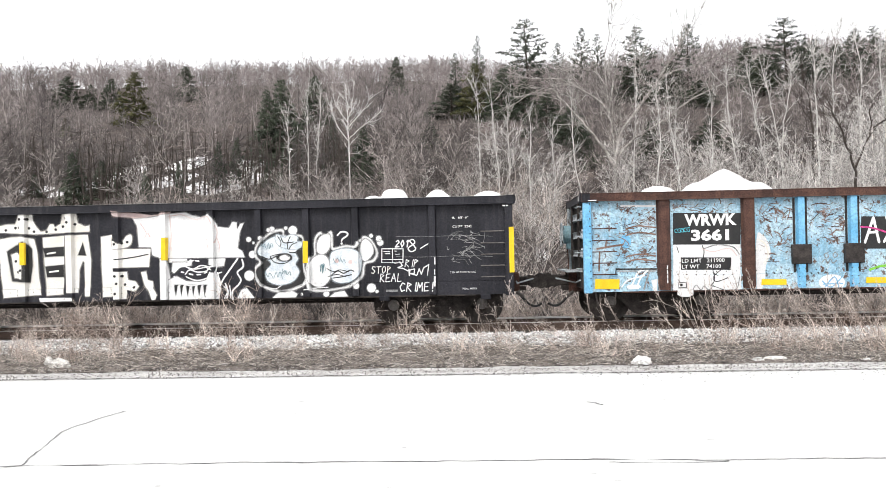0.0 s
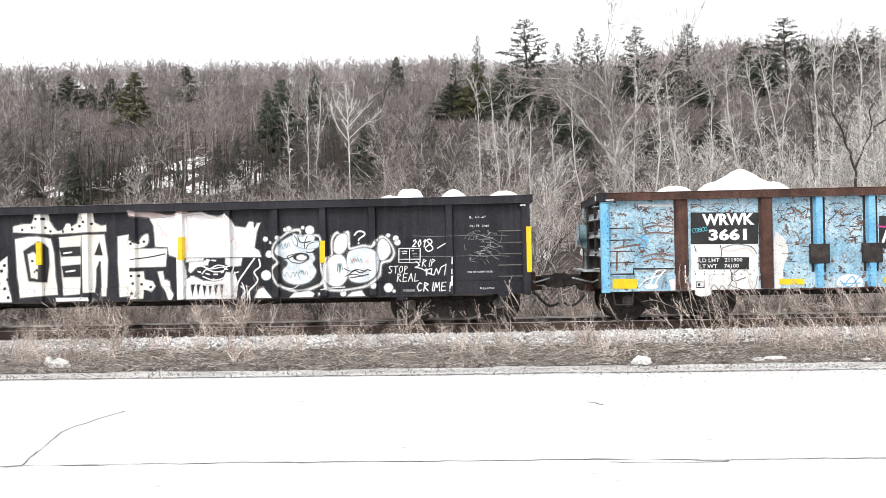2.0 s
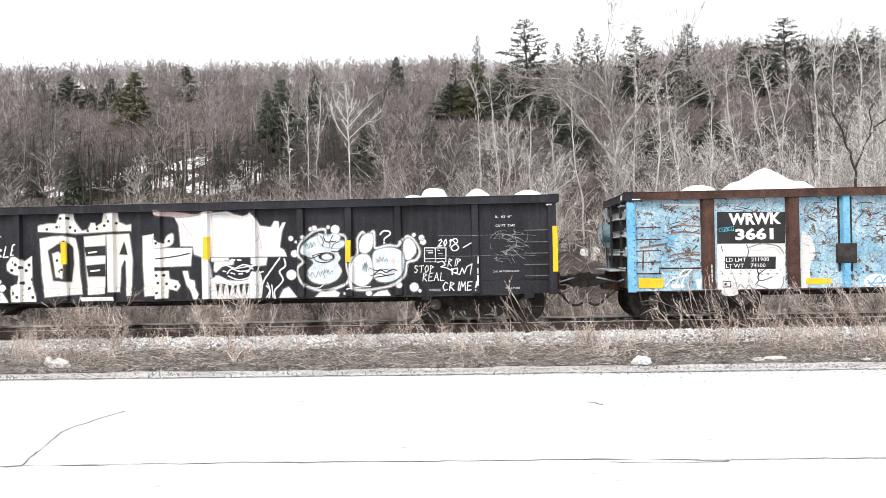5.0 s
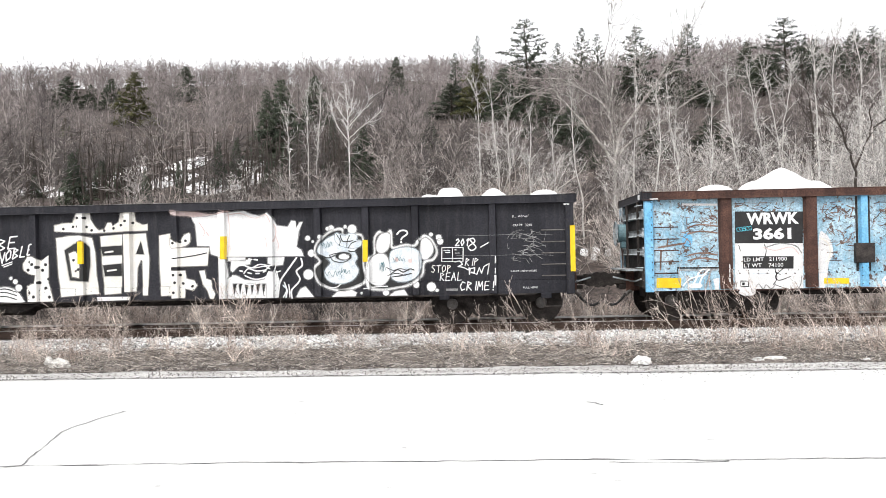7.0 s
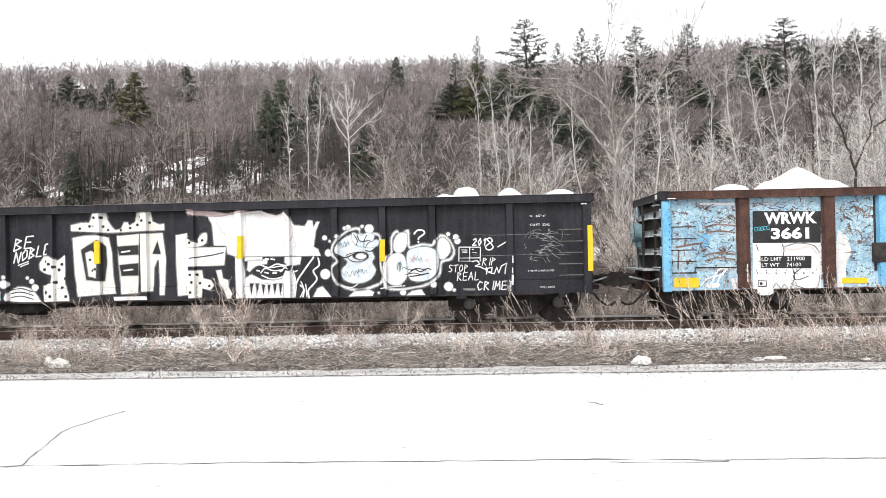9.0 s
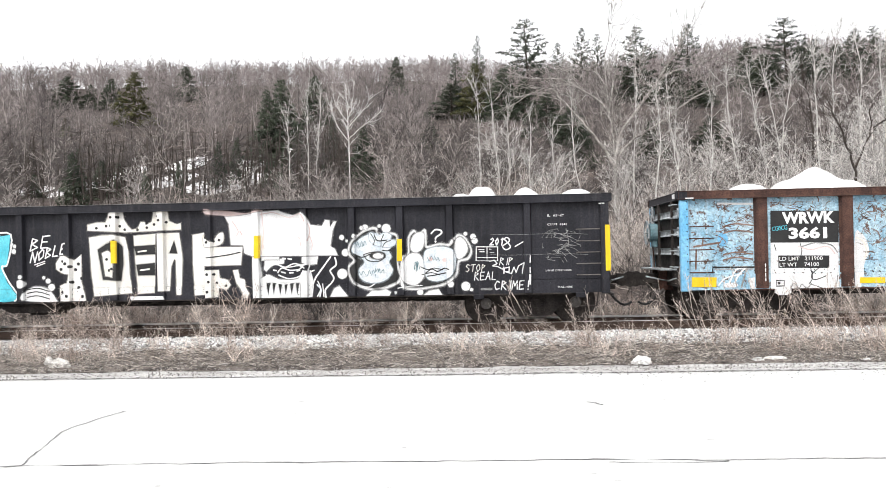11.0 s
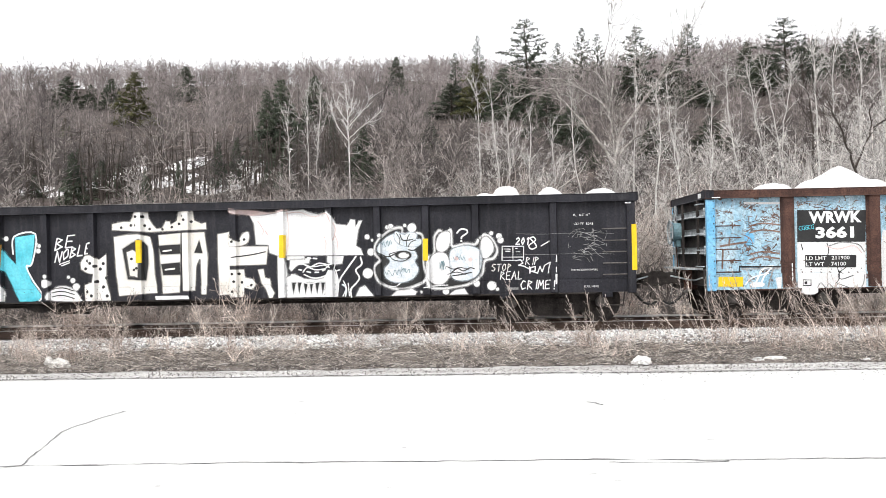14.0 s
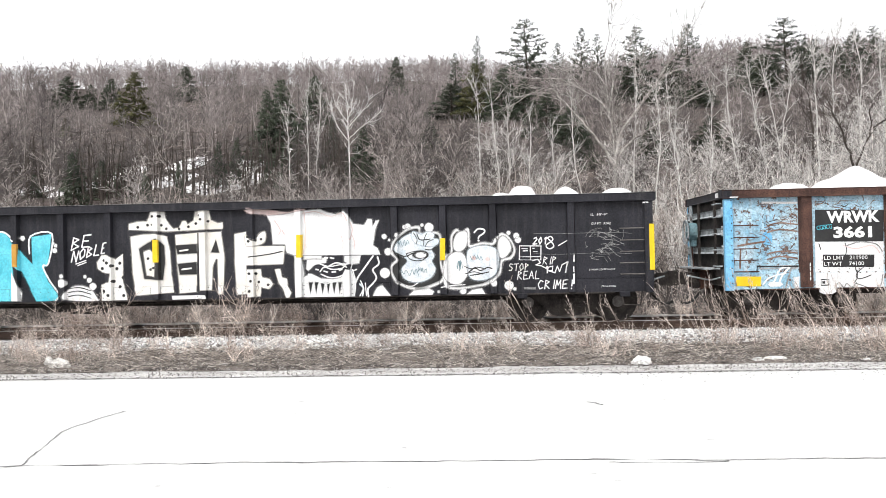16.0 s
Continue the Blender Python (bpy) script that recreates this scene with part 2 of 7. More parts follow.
def box(bm, x0, x1, y0, y1, z0, z1, bevel=0.0):
    r = bmesh.ops.create_cube(bm, size=1.0)
    vs = r["verts"]
    for v in vs:
        v.co = Vector((x0 + (v.co.x + 0.5) * (x1 - x0), y0 + (v.co.y + 0.5) * (y1 - y0), z0 + (v.co.z + 0.5) * (z1 - z0)))
    if bevel:
        es = list({e for v in vs for e in v.link_edges})
        bmesh.ops.bevel(bm, geom=es, offset=bevel, segments=1, affect="EDGES")
    return bm


def cyl(bm, p, q, r, sides=12, r2=None):
    p, q = Vector(p), Vector(q)
    m = Matrix.Translation((p + q) / 2) @ (q - p).to_track_quat("Z", "Y").to_matrix().to_4x4()
    bmesh.ops.create_cone(bm, cap_ends=True, segments=sides, radius1=r, radius2=r if r2 is None else r2, depth=(q - p).length, matrix=m)
    return bm


def pipe(bm, pts, r, sides=6):
    for a, b in zip(pts[:-1], pts[1:]):
        cyl(bm, a, b, r, sides)
    return bm


def prism(bm, outline, y0, y1):
    """An outline in x and z, made solid from y0 to y1."""
    a = [bm.verts.new((x, y0, z)) for x, z in outline]
    b = [bm.verts.new((x, y1, z)) for x, z in outline]
    bm.faces.new(a)
    bm.faces.new(b[::-1])
    for i in range(len(a)):
        j = (i + 1) % len(a)
        bm.faces.new((a[j], a[i], b[i], b[j]))
    bmesh.ops.recalc_face_normals(bm, faces=bm.faces)
    return bm


def tubes(paths, sides):
    """Corners and triangles of tapered tubes; a path is an array of points and one of radii. The last ring closes to a point."""
    VV, FF, base = [], [], 0
    for pts, rad in paths:
        n = len(pts)
        d = np.gradient(pts, axis=0)
        d /= np.linalg.norm(d, axis=1, keepdims=True) + 1e-9
        ref = np.array([0.31, 0.87, 0.12]) if abs(d[0, 2]) > 0.8 else np.array([0.05, 0.1, 1.0])
        u = np.cross(d, ref)
        u /= np.linalg.norm(u, axis=1, keepdims=True) + 1e-9
        w = np.cross(d, u)
        a = np.arange(sides) * 2 * np.pi / sides
        ring = pts[:-1, None] + rad[:-1, None, None] * (np.cos(a)[None, :, None] * u[:-1, None] + np.sin(a)[None, :, None] * w[:-1, None])
        VV.append(np.concatenate([ring.reshape(-1, 3), pts[-1:]]))
        k = np.arange(sides)
        kn = (k + 1) % sides
        for i in range(n - 2):
            o = base + i * sides
            FF.append(np.stack([o + k, o + kn, o + sides + kn], 1))
            FF.append(np.stack([o + k, o + sides + kn, o + sides + k], 1))
        o = base + (n - 2) * sides
        FF.append(np.stack([o + k, o + kn, np.full(sides, base + (n - 1) * sides)], 1))
        base += (n - 1) * sides + 1
    return np.concatenate(VV), np.concatenate(FF)


def joined(sets):
    VV, FF, base = [], [], 0
    for V, F in sets:
        VV.append(V)
        FF.append(F + base)
        base += len(V)
    return np.concatenate(VV), np.concatenate(FF)


def placed(VF, x, y, z, turn=0.0, size=1.0, tall=1.0, lean=(0, 0)):
    V, F = VF
    c, s = math.cos(turn), math.sin(turn)
    X = (V[:, 0] * c - V[:, 1] * s) * size
    Y = (V[:, 0] * s + V[:, 1] * c) * size
    Z = V[:, 2] * size * tall
    return np.stack([X + lean[0] * Z + x, Y + lean[1] * Z + y, Z + z], 1), F


# ---- ground, hill, road ----
def smooth01(t):
    t = min(1.0, max(0.0, t))
    return t * t * (3 - 2 * t)


def ground_z(x, y):
    """Height of the land: flat by the road and track, a wooded hill behind."""
    if y < 22.0:
        return -0.07 + 0.02 * noise.noise((x * 0.9, y * 0.9, 0.0)) * smooth01((y - 11) / 2)
    rise = 40.0 * (min(1.0, max(0.0, (y - 27) / 163.0)) ** 1.12)
    back = -30.0 * smooth01((y - 190) / 250)
    bumps = 1.6 * noise.noise((x * 0.02, y * 0.02, 3.0)) * smooth01((y - 40) / 60)
    return -0.05 - 0.35 * smooth01((y - 22) / 3) * (1 - smooth01((y - 27) / 6)) + rise + back + bumps


def sheet(name, xs, ys, zf, material, label="", kind="structure", category="", parent=None):
    V = [(x, y, zf(x, y)) for y in ys for x in xs]
    n = len(xs)
    F = []
    for j in range(len(ys) - 1):
        for i in range(n - 1):
            a = j * n + i
            F += [(a, a + 1, a + n + 1), (a, a + n + 1, a + n)]
    ob = new(name, mesh_of(name, V, F, material, True))
    ob.parent = parent
    return tagged(ob, label, category, kind=kind)


gx = [-900, -600, -400, -300, -220, -170] + list(np.arange(-130, 131, 4.0)) + [170, 220, 300, 400, 600, 900]
gy = [-1500, -700, -300, -120, -60, -30] + list(np.arange(-15, 10, 5.0)) + list(np.arange(10, 24, 0.5)) + list(np.arange(24, 60, 2.0)) + list(np.arange(60, 215, 5.0)) + [230, 260, 300, 350, 420, 520, 700, 1000, 1500]
ground = sheet("ground", gx, gy, ground_z, LITTER, "brown leaf-littered ground rising to a wooded hill", category="ground")
verge = sheet("verge", list(np.arange(-40, 40.1, 0.2)), list(np.arange(12.0, 15.2, 0.1)), lambda x, y: 0.012 - 0.09 * (1 - smooth01((y - 12.0) / 0.5)) + 0.035 * noise.noise((x * 1.3, y * 1.9, 1.0)) + 0.025 * noise.noise((x * 4, y * 5, 1.0)), SOIL, "strip of dead grass and bare soil beside the track", category="ground")
grit = sheet("road_shoulder", list(np.arange(-40, 40.1, 0.25)), [11.2, 11.5, 11.8, 12.0, 12.2, 12.4], lambda x, y: (-0.04 if y < 11.4 else 0.0 - 0.03 * smooth01((y + 0.35 * noise.noise((x * 1.1, 0, 7)) - 12.05) / 0.4)) + 0.012 * noise.noise((x * 5, y * 5, 2)), GRIT, "gritty pale shoulder along the pavement edge", category="road shoulder")


def road_edge(x):
    return 11.47 - 0.012 * x + 0.05 * noise.noise((x * 0.7, 0, 0)) + 0.03 * noise.noise((x * 3.1, 4, 0))


road_xs = list(np.arange(-60, 60.1, 0.4))
road_v, road_f = [], []
for x in road_xs:
    e = road_edge(x)
    road_v += [(x, -7.0, 0.0), (x, 4.0, 0.0), (x, e - 0.06, 0.0), (x, e, -0.015), (x, e + 0.01, -0.07)]
for i in range(len(road_xs) - 1):
    for k in range(4):
        a = i * 5 + k
        road_f += [(a, a + 5, a + 6), (a, a + 6, a + 1)]
road = tagged(new("road", mesh_of("road", road_v, road_f, ROAD)), "pale bleached pavement with long thin cracks", "road", kind="structure")


# ---- track ----
RAIL_Z, TRACK_Y = 0.16, 18.55


def bed_z(x, y):
    prof = [(14.3, -0.03), (14.9, 0.02), (15.6, 0.05), (16.7, 0.055), (17.1, 0.0), (20.0, -0.005), (20.4, 0.03), (21.2, 0.0), (22.6, -0.12)]
    for (a, za), (b, zb) in zip(prof[:-1], prof[1:]):
        if a <= y <= b:
            return za + (zb - za) * (y - a) / (b - a) + 0.02 * noise.noise((x * 3, y * 3, 5))
    return -0.12


bed = sheet("ballast_bed", list(np.arange(-60, 60.1, 0.4)), [14.3, 14.6, 14.9, 15.2, 15.6, 16.0, 16.4, 16.7, 16.9], bed_z, BALLAST_BED, "dark bed beneath the track's pale stones, gap shade in its colour", category="ballast")
bed2 = sheet("track_bed", list(np.arange(-60, 60.1, 0.8)), [16.85, 17.1, 17.6, 18.5, 19.5, 19.9], bed_z, DARK_GROUND, "dark bed between the rails", category="ballast")
bed3 = sheet("track_bed", list(np.arange(-60, 60.1, 0.8)), [19.9, 20.2, 20.4, 21.2, 21.9, 22.6], bed_z, FAR_SOIL, "pale bare soil along the far rail", category="ballast")


def rail(name, y):
    prof = [(-0.07, 0), (0.07, 0), (0.07, 0.012), (0.010, 0.03), (0.010, 0.115), (0.036, 0.125), (0.036, 0.158), (-0.036, 0.158), (-0.036, 0.125), (-0.010, 0.115), (-0.010, 0.03), (-0.07, 0.012)]
    bm = bmesh.new()
    a = [bm.verts.new((-70, y + u, RAIL_Z - 0.16 + w)) for u, w in prof]
    b = [bm.verts.new((70, y + u, RAIL_Z - 0.16 + w)) for u, w in prof]
    for i in range(len(a)):
        j = (i + 1) % len(a)
        bm.faces.new((a[i], a[j], b[j], b[i]))
    ob = part("rail", bm, RAIL)
    tagged(ob, "rusty steel rail with a worn head coloured bright", "rail", "rails of the track", "structure")
    bm = bmesh.new()
    box(bm, -70, 70, y - 0.03, y + 0.032, RAIL_Z - 0.002, RAIL_Z + 0.002)
    part("rail_head", bm, RAIL_HEAD, ob, "worn running surface with sky reflection in its colour")
    inner = y - 0.0375 if y > TRACK_Y else y + 0.0375
    part("gauge_face", box(bmesh.new(), -70, 70, inner - 0.0025, inner + 0.0025, RAIL_Z - 0.034, RAIL_Z - 0.003), RAIL_HEAD, ob, "flange-worn inner face with sky reflection in its colour")
    return ob


for y in (TRACK_Y - 0.755, TRACK_Y + 0.755):
    rail("rail", y)
tie_me = None
bm = bmesh.new()
box(bm, -0.115, 0.115, -1.3, 1.3, -0.16, 0.0, 0.012)
for i in range(84):
    x = -22 + i * 0.53
    if tie_me is None:
        t0 = part("railroad_tie", bm, TIE)
        tie_me = t0.data
    else:
        t0 = new("railroad_tie", tie_me)
    t0.location = (x + random.uniform(-0.03, 0.03), TRACK_Y + random.uniform(-0.04, 0.04), 0.004 + random.uniform(-0.006, 0.006))
    t0.rotation_euler = (0, 0, random.uniform(-0.02, 0.02))
    tagged(t0, "dark creosoted wooden tie under the rails", "railroad tie", "ties of the track", "structure")


# ---- loose ballast ----
def stones(count, xlim, yf, zf, smin, smax, seed):
    rng = np.random.default_rng(seed)
    V0 = np.array([(1, 0, 0), (-1, 0, 0), (0, 1, 0), (0, -1, 0), (0, 0, 1), (0, 0, -1)], float)
    F0 = np.array([(0, 2, 4), (2, 1, 4), (1, 3, 4), (3, 0, 4), (2, 0, 5), (1, 2, 5), (3, 1, 5), (0, 3, 5)])
    sets = []
    for i in range(count):
        x = rng.uniform(*xlim)
        y = yf(rng)
        s = rng.uniform(smin, smax)
        V = (V0 + rng.uniform(-0.45, 0.45, V0.shape)) * rng.uniform(0.6, 1.2, 3) * s
        sets.append(placed((V, F0), x, y, zf(x, y) + s * 0.3, rng.uniform(0, 6.28)))
    return joined(sets)


V, F = stones(19000, (-13.5, 12.0), lambda r: 14.45 + 2.35 * r.beta(1.5, 1.2), bed_z, 0.010, 0.034, 4)
tagged(new("ballast_stones", mesh_of("ballast_stones", V, F, STONE)), "pale crushed stones spilling from the track bed", "ballast", kind="stuff")
V, F = stones(5200, (-10.5, 9.5), lambda r: 11.6 + 2.9 * r.beta(0.9, 1.3), lambda x, y: 0.012, 0.005, 0.016, 5)
tagged(new("verge_gravel", mesh_of("verge_gravel", V, F, GRAVEL)), "scattered gravel on the roadside verge", "gravel", kind="stuff")


def edge_grains(count, seed):
    """Dark crumbs of soil washed along the pavement's edge and out onto it."""
    g = np.random.default_rng(seed)
    spots = []
    for _ in range(count):
        x = g.uniform(-7.5, 7.5)
        reach = g.normal(0, 0.035) if g.uniform() < 0.55 else (0.30 + g.normal(0, 0.10) if g.uniform() < 0.6 else -abs(g.normal(0, 0.30)) * smooth01((x + 1.0) / 3.0))
        spots.append((x, reach))
    return spots


CRUMBS = edge_grains(4200, 8)
V0 = np.array([(1, 0, 0), (-1, 0, 0), (0, 1, 0), (0, -1, 0), (0, 0, 1), (0, 0, -1)], float)
F0 = np.array([(0, 2, 4), (2, 1, 4), (1, 3, 4), (3, 0, 4), (2, 0, 5), (1, 2, 5), (3, 1, 5), (0, 3, 5)])
crumb_rng = np.random.default_rng(6)
V, F = joined([placed(((V0 + crumb_rng.uniform(-0.4, 0.4, V0.shape)) * crumb_rng.uniform(0.003, 0.008) * np.array([1.5, 1.0, 0.7]), F0), x, road_edge(x) + reach, 0.004, crumb_rng.uniform(-0.5, 0.5)) for x, reach in CRUMBS])
tagged(new("edge_dirt", mesh_of("edge_dirt", V, F, DARK_GROUND)), "dark crumbs of soil along the pavement's edge", "dirt", kind="stuff")


# ---- woods ----
def grow(rng, start, way, length, r0, r1, n, wander, up):
    """A bent, tapering branch."""
    pts, d = [np.array(start, float)], np.array(way, float)
    for _ in range(n - 1):
        d = d + rng.normal(0, wander, 3) + np.array([0, 0, up])
        d /= np.linalg.norm(d)
        pts.append(pts[-1] + d * length / (n - 1))
    return np.array(pts), np.linspace(r0, r1, n)


def bare_tree(rng, h, r=0.12, limbs=14, subs=4, twigs=4, first=0.25, spread=0.34, steep=0.9, twig_r=0.011, coarse=False, wander=0.09, lean=(0, 0)):
    """Corners and triangles of trunk and of crown for a leafless tree."""
    trunk = grow(rng, (0, 0, -0.4), (lean[0], lean[1], 1), h, r, r * 0.12, 9, wander, 0.12)
    tp, tr = trunk
    mains, fine = [], []
    az = rng.uniform(0, 6.28)
    for i in range(limbs):
        u = first + (0.97 - first) * (i + rng.uniform(0, 1)) / limbs
        k = u * 8
        a = int(k)
        p = tp[a] + (tp[min(a + 1, 8)] - tp[a]) * (k - a)
        az += 2.4 + rng.normal(0, 0.5)
        L = h * spread * (1.12 - u) ** 0.65 * rng.uniform(0.6, 1.25)
        el = steep + rng.normal(0, 0.2)
        way = np.array([math.cos(az) * math.cos(el), math.sin(az) * math.cos(el), math.sin(el)])
        lr = max(twig_r * 1.4, r * 0.42 * (1.05 - u) + 0.008)
        limb = grow(rng, p, way, L, lr, lr * 0.3, 5, 0.17, 0.07)
        mains.append(limb)
        for j in range(subs):
            v = rng.uniform(0.25, 1.0) * 4
            b = min(int(v), 3)
            q = limb[0][b] + (limb[0][b + 1] - limb[0][b]) * (v - b)
            w2 = (limb[0][b + 1] - limb[0][b]) / (L / 4) + rng.normal(0, 0.55, 3) + np.array([0, 0, 0.2])
            w2 /= np.linalg.norm(w2)
            L2 = L * rng.uniform(0.3, 0.6)
            sub = grow(rng, q, w2, L2, max(twig_r, lr * 0.4), twig_r * 0.8, 3 if not coarse else 2, 0.2, 0.06)
            fine.append(sub)
            for _ in range(twigs):
                c = rng.uniform(0.15, 1.0)
                q3 = sub[0][0] + (sub[0][-1] - sub[0][0]) * c
                w3 = w2 + rng.normal(0, 0.5, 3) + np.array([0, 0, 0.15])
                w3 /= np.linalg.norm(w3)
                fine.append(grow(rng, q3, w3, L2 * rng.uniform(0.35, 0.8), twig_r, twig_r * 0.4, 2, 0.0, 0))
    return tubes([trunk], 6), joined([tubes(mains, 4 if not coarse else 3), tubes(fine, 3)])


def conifer(rng, h, r, boughs=90, clumps=9, droop=-0.15, first=0.12, ragged=0.25, clump=0.30, power=0.9, fat=0.20):
    """Corners and triangles of trunk and of needle crown for an evergreen."""
    trunk = grow(rng, (0, 0, -0.4), (0, 0, 1), h + 0.3, 0.014 * h, 0.02, 7, 0.02, 0.2)
    wood, needles = [], []
    az = 0.0
    for i in range(boughs):
        u = first + (0.985 - first) * (i + rng.uniform(0, 1)) / boughs
        az += 2.4 + rng.normal(0, 0.3)
        L = r * (1 - u) ** power * (1 + rng.normal(0, ragged)) + 0.12
        p = np.array([tp for tp in (np.interp(u * h, trunk[0][:, 2], trunk[0][:, k]) for k in range(2))] + [u * h])
        way = np.array([math.cos(az), math.sin(az), droop + 0.25 * u])
        b = grow(rng, p, way / np.linalg.norm(way), max(0.2, L), 0.02 + 0.01 * L, 0.01, 4, 0.08, 0.03)
        wood.append(b)
        m = max(3, int(clumps * (0.35 + 0.65 * L / r)))
        for _ in range(m):
            c = rng.uniform(0.25, 1.02) ** 0.7 * 3
            k = min(int(c), 2)
            q = b[0][k] + (b[0][k + 1] - b[0][k]) * (c - k) + rng.normal(0, 0.05 * r, 3) * np.array([1, 1, 0.5])
            for _ in range(3):
                w = (b[0][3] - b[0][0]) / L * 0.8 + rng.normal(0, 0.6, 3) + np.array([0, 0, 0.05])
                w /= np.linalg.norm(w)
                size = clump * (1.15 - 0.7 * u)
                needles.append((np.array([q, q + w * size * rng.uniform(0.6, 1.4)]), np.array([size * fat, 0.0])))
    return joined([tubes([trunk], 6), tubes(wood, 3)]), tubes(needles, 3)


def tree_thing(name, x, y, trunk_vf, crown_vf, bark, leaf, label, category="tree", crown_name="crown", group="", turn=0.0, size=1.0, tall=1.0, lean=(0, 0), z=None):
    e = new(name)
    e.location = (x, y, ground_z(x, y) if z is None else z)
    for nm, vf, m in (("trunk", trunk_vf, bark), (crown_name, crown_vf, leaf)):
        V, F = placed(vf, 0, 0, 0, turn, size, tall, lean)
        o = new(nm, mesh_of(nm, V, F, m))
        o.parent = e
    return tagged(e, label, category, group)


# evergreens on the slope, placed and sized to fit the camera's view: x, y, height of the top above the road, radius
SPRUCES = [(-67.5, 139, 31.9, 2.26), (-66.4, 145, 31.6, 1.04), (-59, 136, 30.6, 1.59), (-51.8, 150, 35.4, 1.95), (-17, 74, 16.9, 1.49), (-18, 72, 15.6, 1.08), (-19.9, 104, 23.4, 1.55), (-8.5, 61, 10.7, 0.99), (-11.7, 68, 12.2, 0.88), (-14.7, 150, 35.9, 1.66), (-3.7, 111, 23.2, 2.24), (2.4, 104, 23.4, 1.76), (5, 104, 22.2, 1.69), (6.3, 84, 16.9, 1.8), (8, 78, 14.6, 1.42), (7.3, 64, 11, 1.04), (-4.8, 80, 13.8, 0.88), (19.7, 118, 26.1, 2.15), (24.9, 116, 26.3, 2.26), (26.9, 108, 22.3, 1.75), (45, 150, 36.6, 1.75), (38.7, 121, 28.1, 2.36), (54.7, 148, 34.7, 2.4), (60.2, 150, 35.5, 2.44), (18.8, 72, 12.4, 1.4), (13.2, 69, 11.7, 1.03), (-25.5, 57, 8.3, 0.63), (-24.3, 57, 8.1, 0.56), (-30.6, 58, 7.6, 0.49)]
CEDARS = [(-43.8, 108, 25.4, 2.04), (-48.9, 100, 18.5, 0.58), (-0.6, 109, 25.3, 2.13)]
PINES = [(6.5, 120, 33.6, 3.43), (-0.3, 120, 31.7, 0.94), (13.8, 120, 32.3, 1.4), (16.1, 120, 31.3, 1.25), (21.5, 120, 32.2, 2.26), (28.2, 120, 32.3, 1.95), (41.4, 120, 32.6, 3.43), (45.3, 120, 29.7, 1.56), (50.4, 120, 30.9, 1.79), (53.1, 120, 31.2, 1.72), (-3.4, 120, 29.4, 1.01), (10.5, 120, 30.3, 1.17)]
# snowy openings in the woods, placed to fit the camera's view: x0, x1, y0, y1
SNOW_FIELDS = [(-25.6, -22.4, 60, 70), (-21.6, -16.2, 57, 69), (-21.4, -17.8, 70, 84), (-27.4, -24.4, 71, 80), (-30.9, -28.2, 58, 76), (-33.6, -31.4, 59, 64), (3.9, 4.2, 35.2, 36.0), (4.4, 4.75, 35.6, 36.4), (4.85, 5.3, 35.1, 35.7), (4.2, 4.45, 34.4, 34.8), (1.95, 2.65, 34.6, 36.2)]


def canopy_in_view(x, y, g):
    """How tall a bare tree may grow at x, y to fit the camera's view: below its skyline, and low where evergreens or
    snow stand behind.
    """
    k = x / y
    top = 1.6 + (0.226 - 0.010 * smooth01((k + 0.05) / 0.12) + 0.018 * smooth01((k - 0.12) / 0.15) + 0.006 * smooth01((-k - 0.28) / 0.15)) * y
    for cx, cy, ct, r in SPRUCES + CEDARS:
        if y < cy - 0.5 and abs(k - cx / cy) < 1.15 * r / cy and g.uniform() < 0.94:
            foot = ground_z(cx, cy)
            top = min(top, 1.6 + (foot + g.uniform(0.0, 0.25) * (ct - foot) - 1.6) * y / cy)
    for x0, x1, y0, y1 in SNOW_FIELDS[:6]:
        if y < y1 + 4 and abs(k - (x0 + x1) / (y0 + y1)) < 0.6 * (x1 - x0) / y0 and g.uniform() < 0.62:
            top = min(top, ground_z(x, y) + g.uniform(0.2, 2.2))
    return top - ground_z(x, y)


def wood(protos, count, y0, y1, power, low, high, seed, right=0.56, left=-0.61):
    g = np.random.default_rng(seed)
    sets = []
    while len(sets) < count:
        y = y0 + (y1 - y0) * g.uniform(0, 1) ** power
        x = g.uniform(left, right) * y
        h = min(g.uniform(low, high) * (1 if y > 45 else 0.62), canopy_in_view(x, y, g) * g.uniform(0.86, 1.01))
        if h < 1.3:
            continue
        sets.append(placed(protos[g.integers(len(protos))], x, y, ground_z(x, y), g.uniform(0, 6.28), h / 10 * g.uniform(1.0, 1.35), g.uniform(0.76, 0.95)))
    return joined(sets)


rng = np.random.default_rng(11)
# far woods: one mass that nobody could count
cheap = [joined(bare_tree(rng, 10, 0.10, 9, 4, 3, rng.uniform(0.12, 0.35), rng.uniform(0.36, 0.50), rng.uniform(0.7, 1.05), 0.034, True)) for _ in range(12)]
protos = [joined(bare_tree(rng, 10, 0.09, 13, 4, 4, rng.uniform(0.12, 0.35), rng.uniform(0.36, 0.50), rng.uniform(0.7, 1.05), 0.022, True)) for _ in range(12)]
V, F = joined([wood(cheap, 1150, 108, 206, 0.62, 5.0, 8.5, 12), wood(cheap, 640, 160, 214, 1.0, 7.0, 9.5, 9)])
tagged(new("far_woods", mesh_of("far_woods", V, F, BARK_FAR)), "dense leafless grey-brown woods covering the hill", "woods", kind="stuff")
V, F = wood(protos, 430, 60, 118, 0.85, 4.5, 7.5, 10)
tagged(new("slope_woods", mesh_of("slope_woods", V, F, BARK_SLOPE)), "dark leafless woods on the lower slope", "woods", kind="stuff")

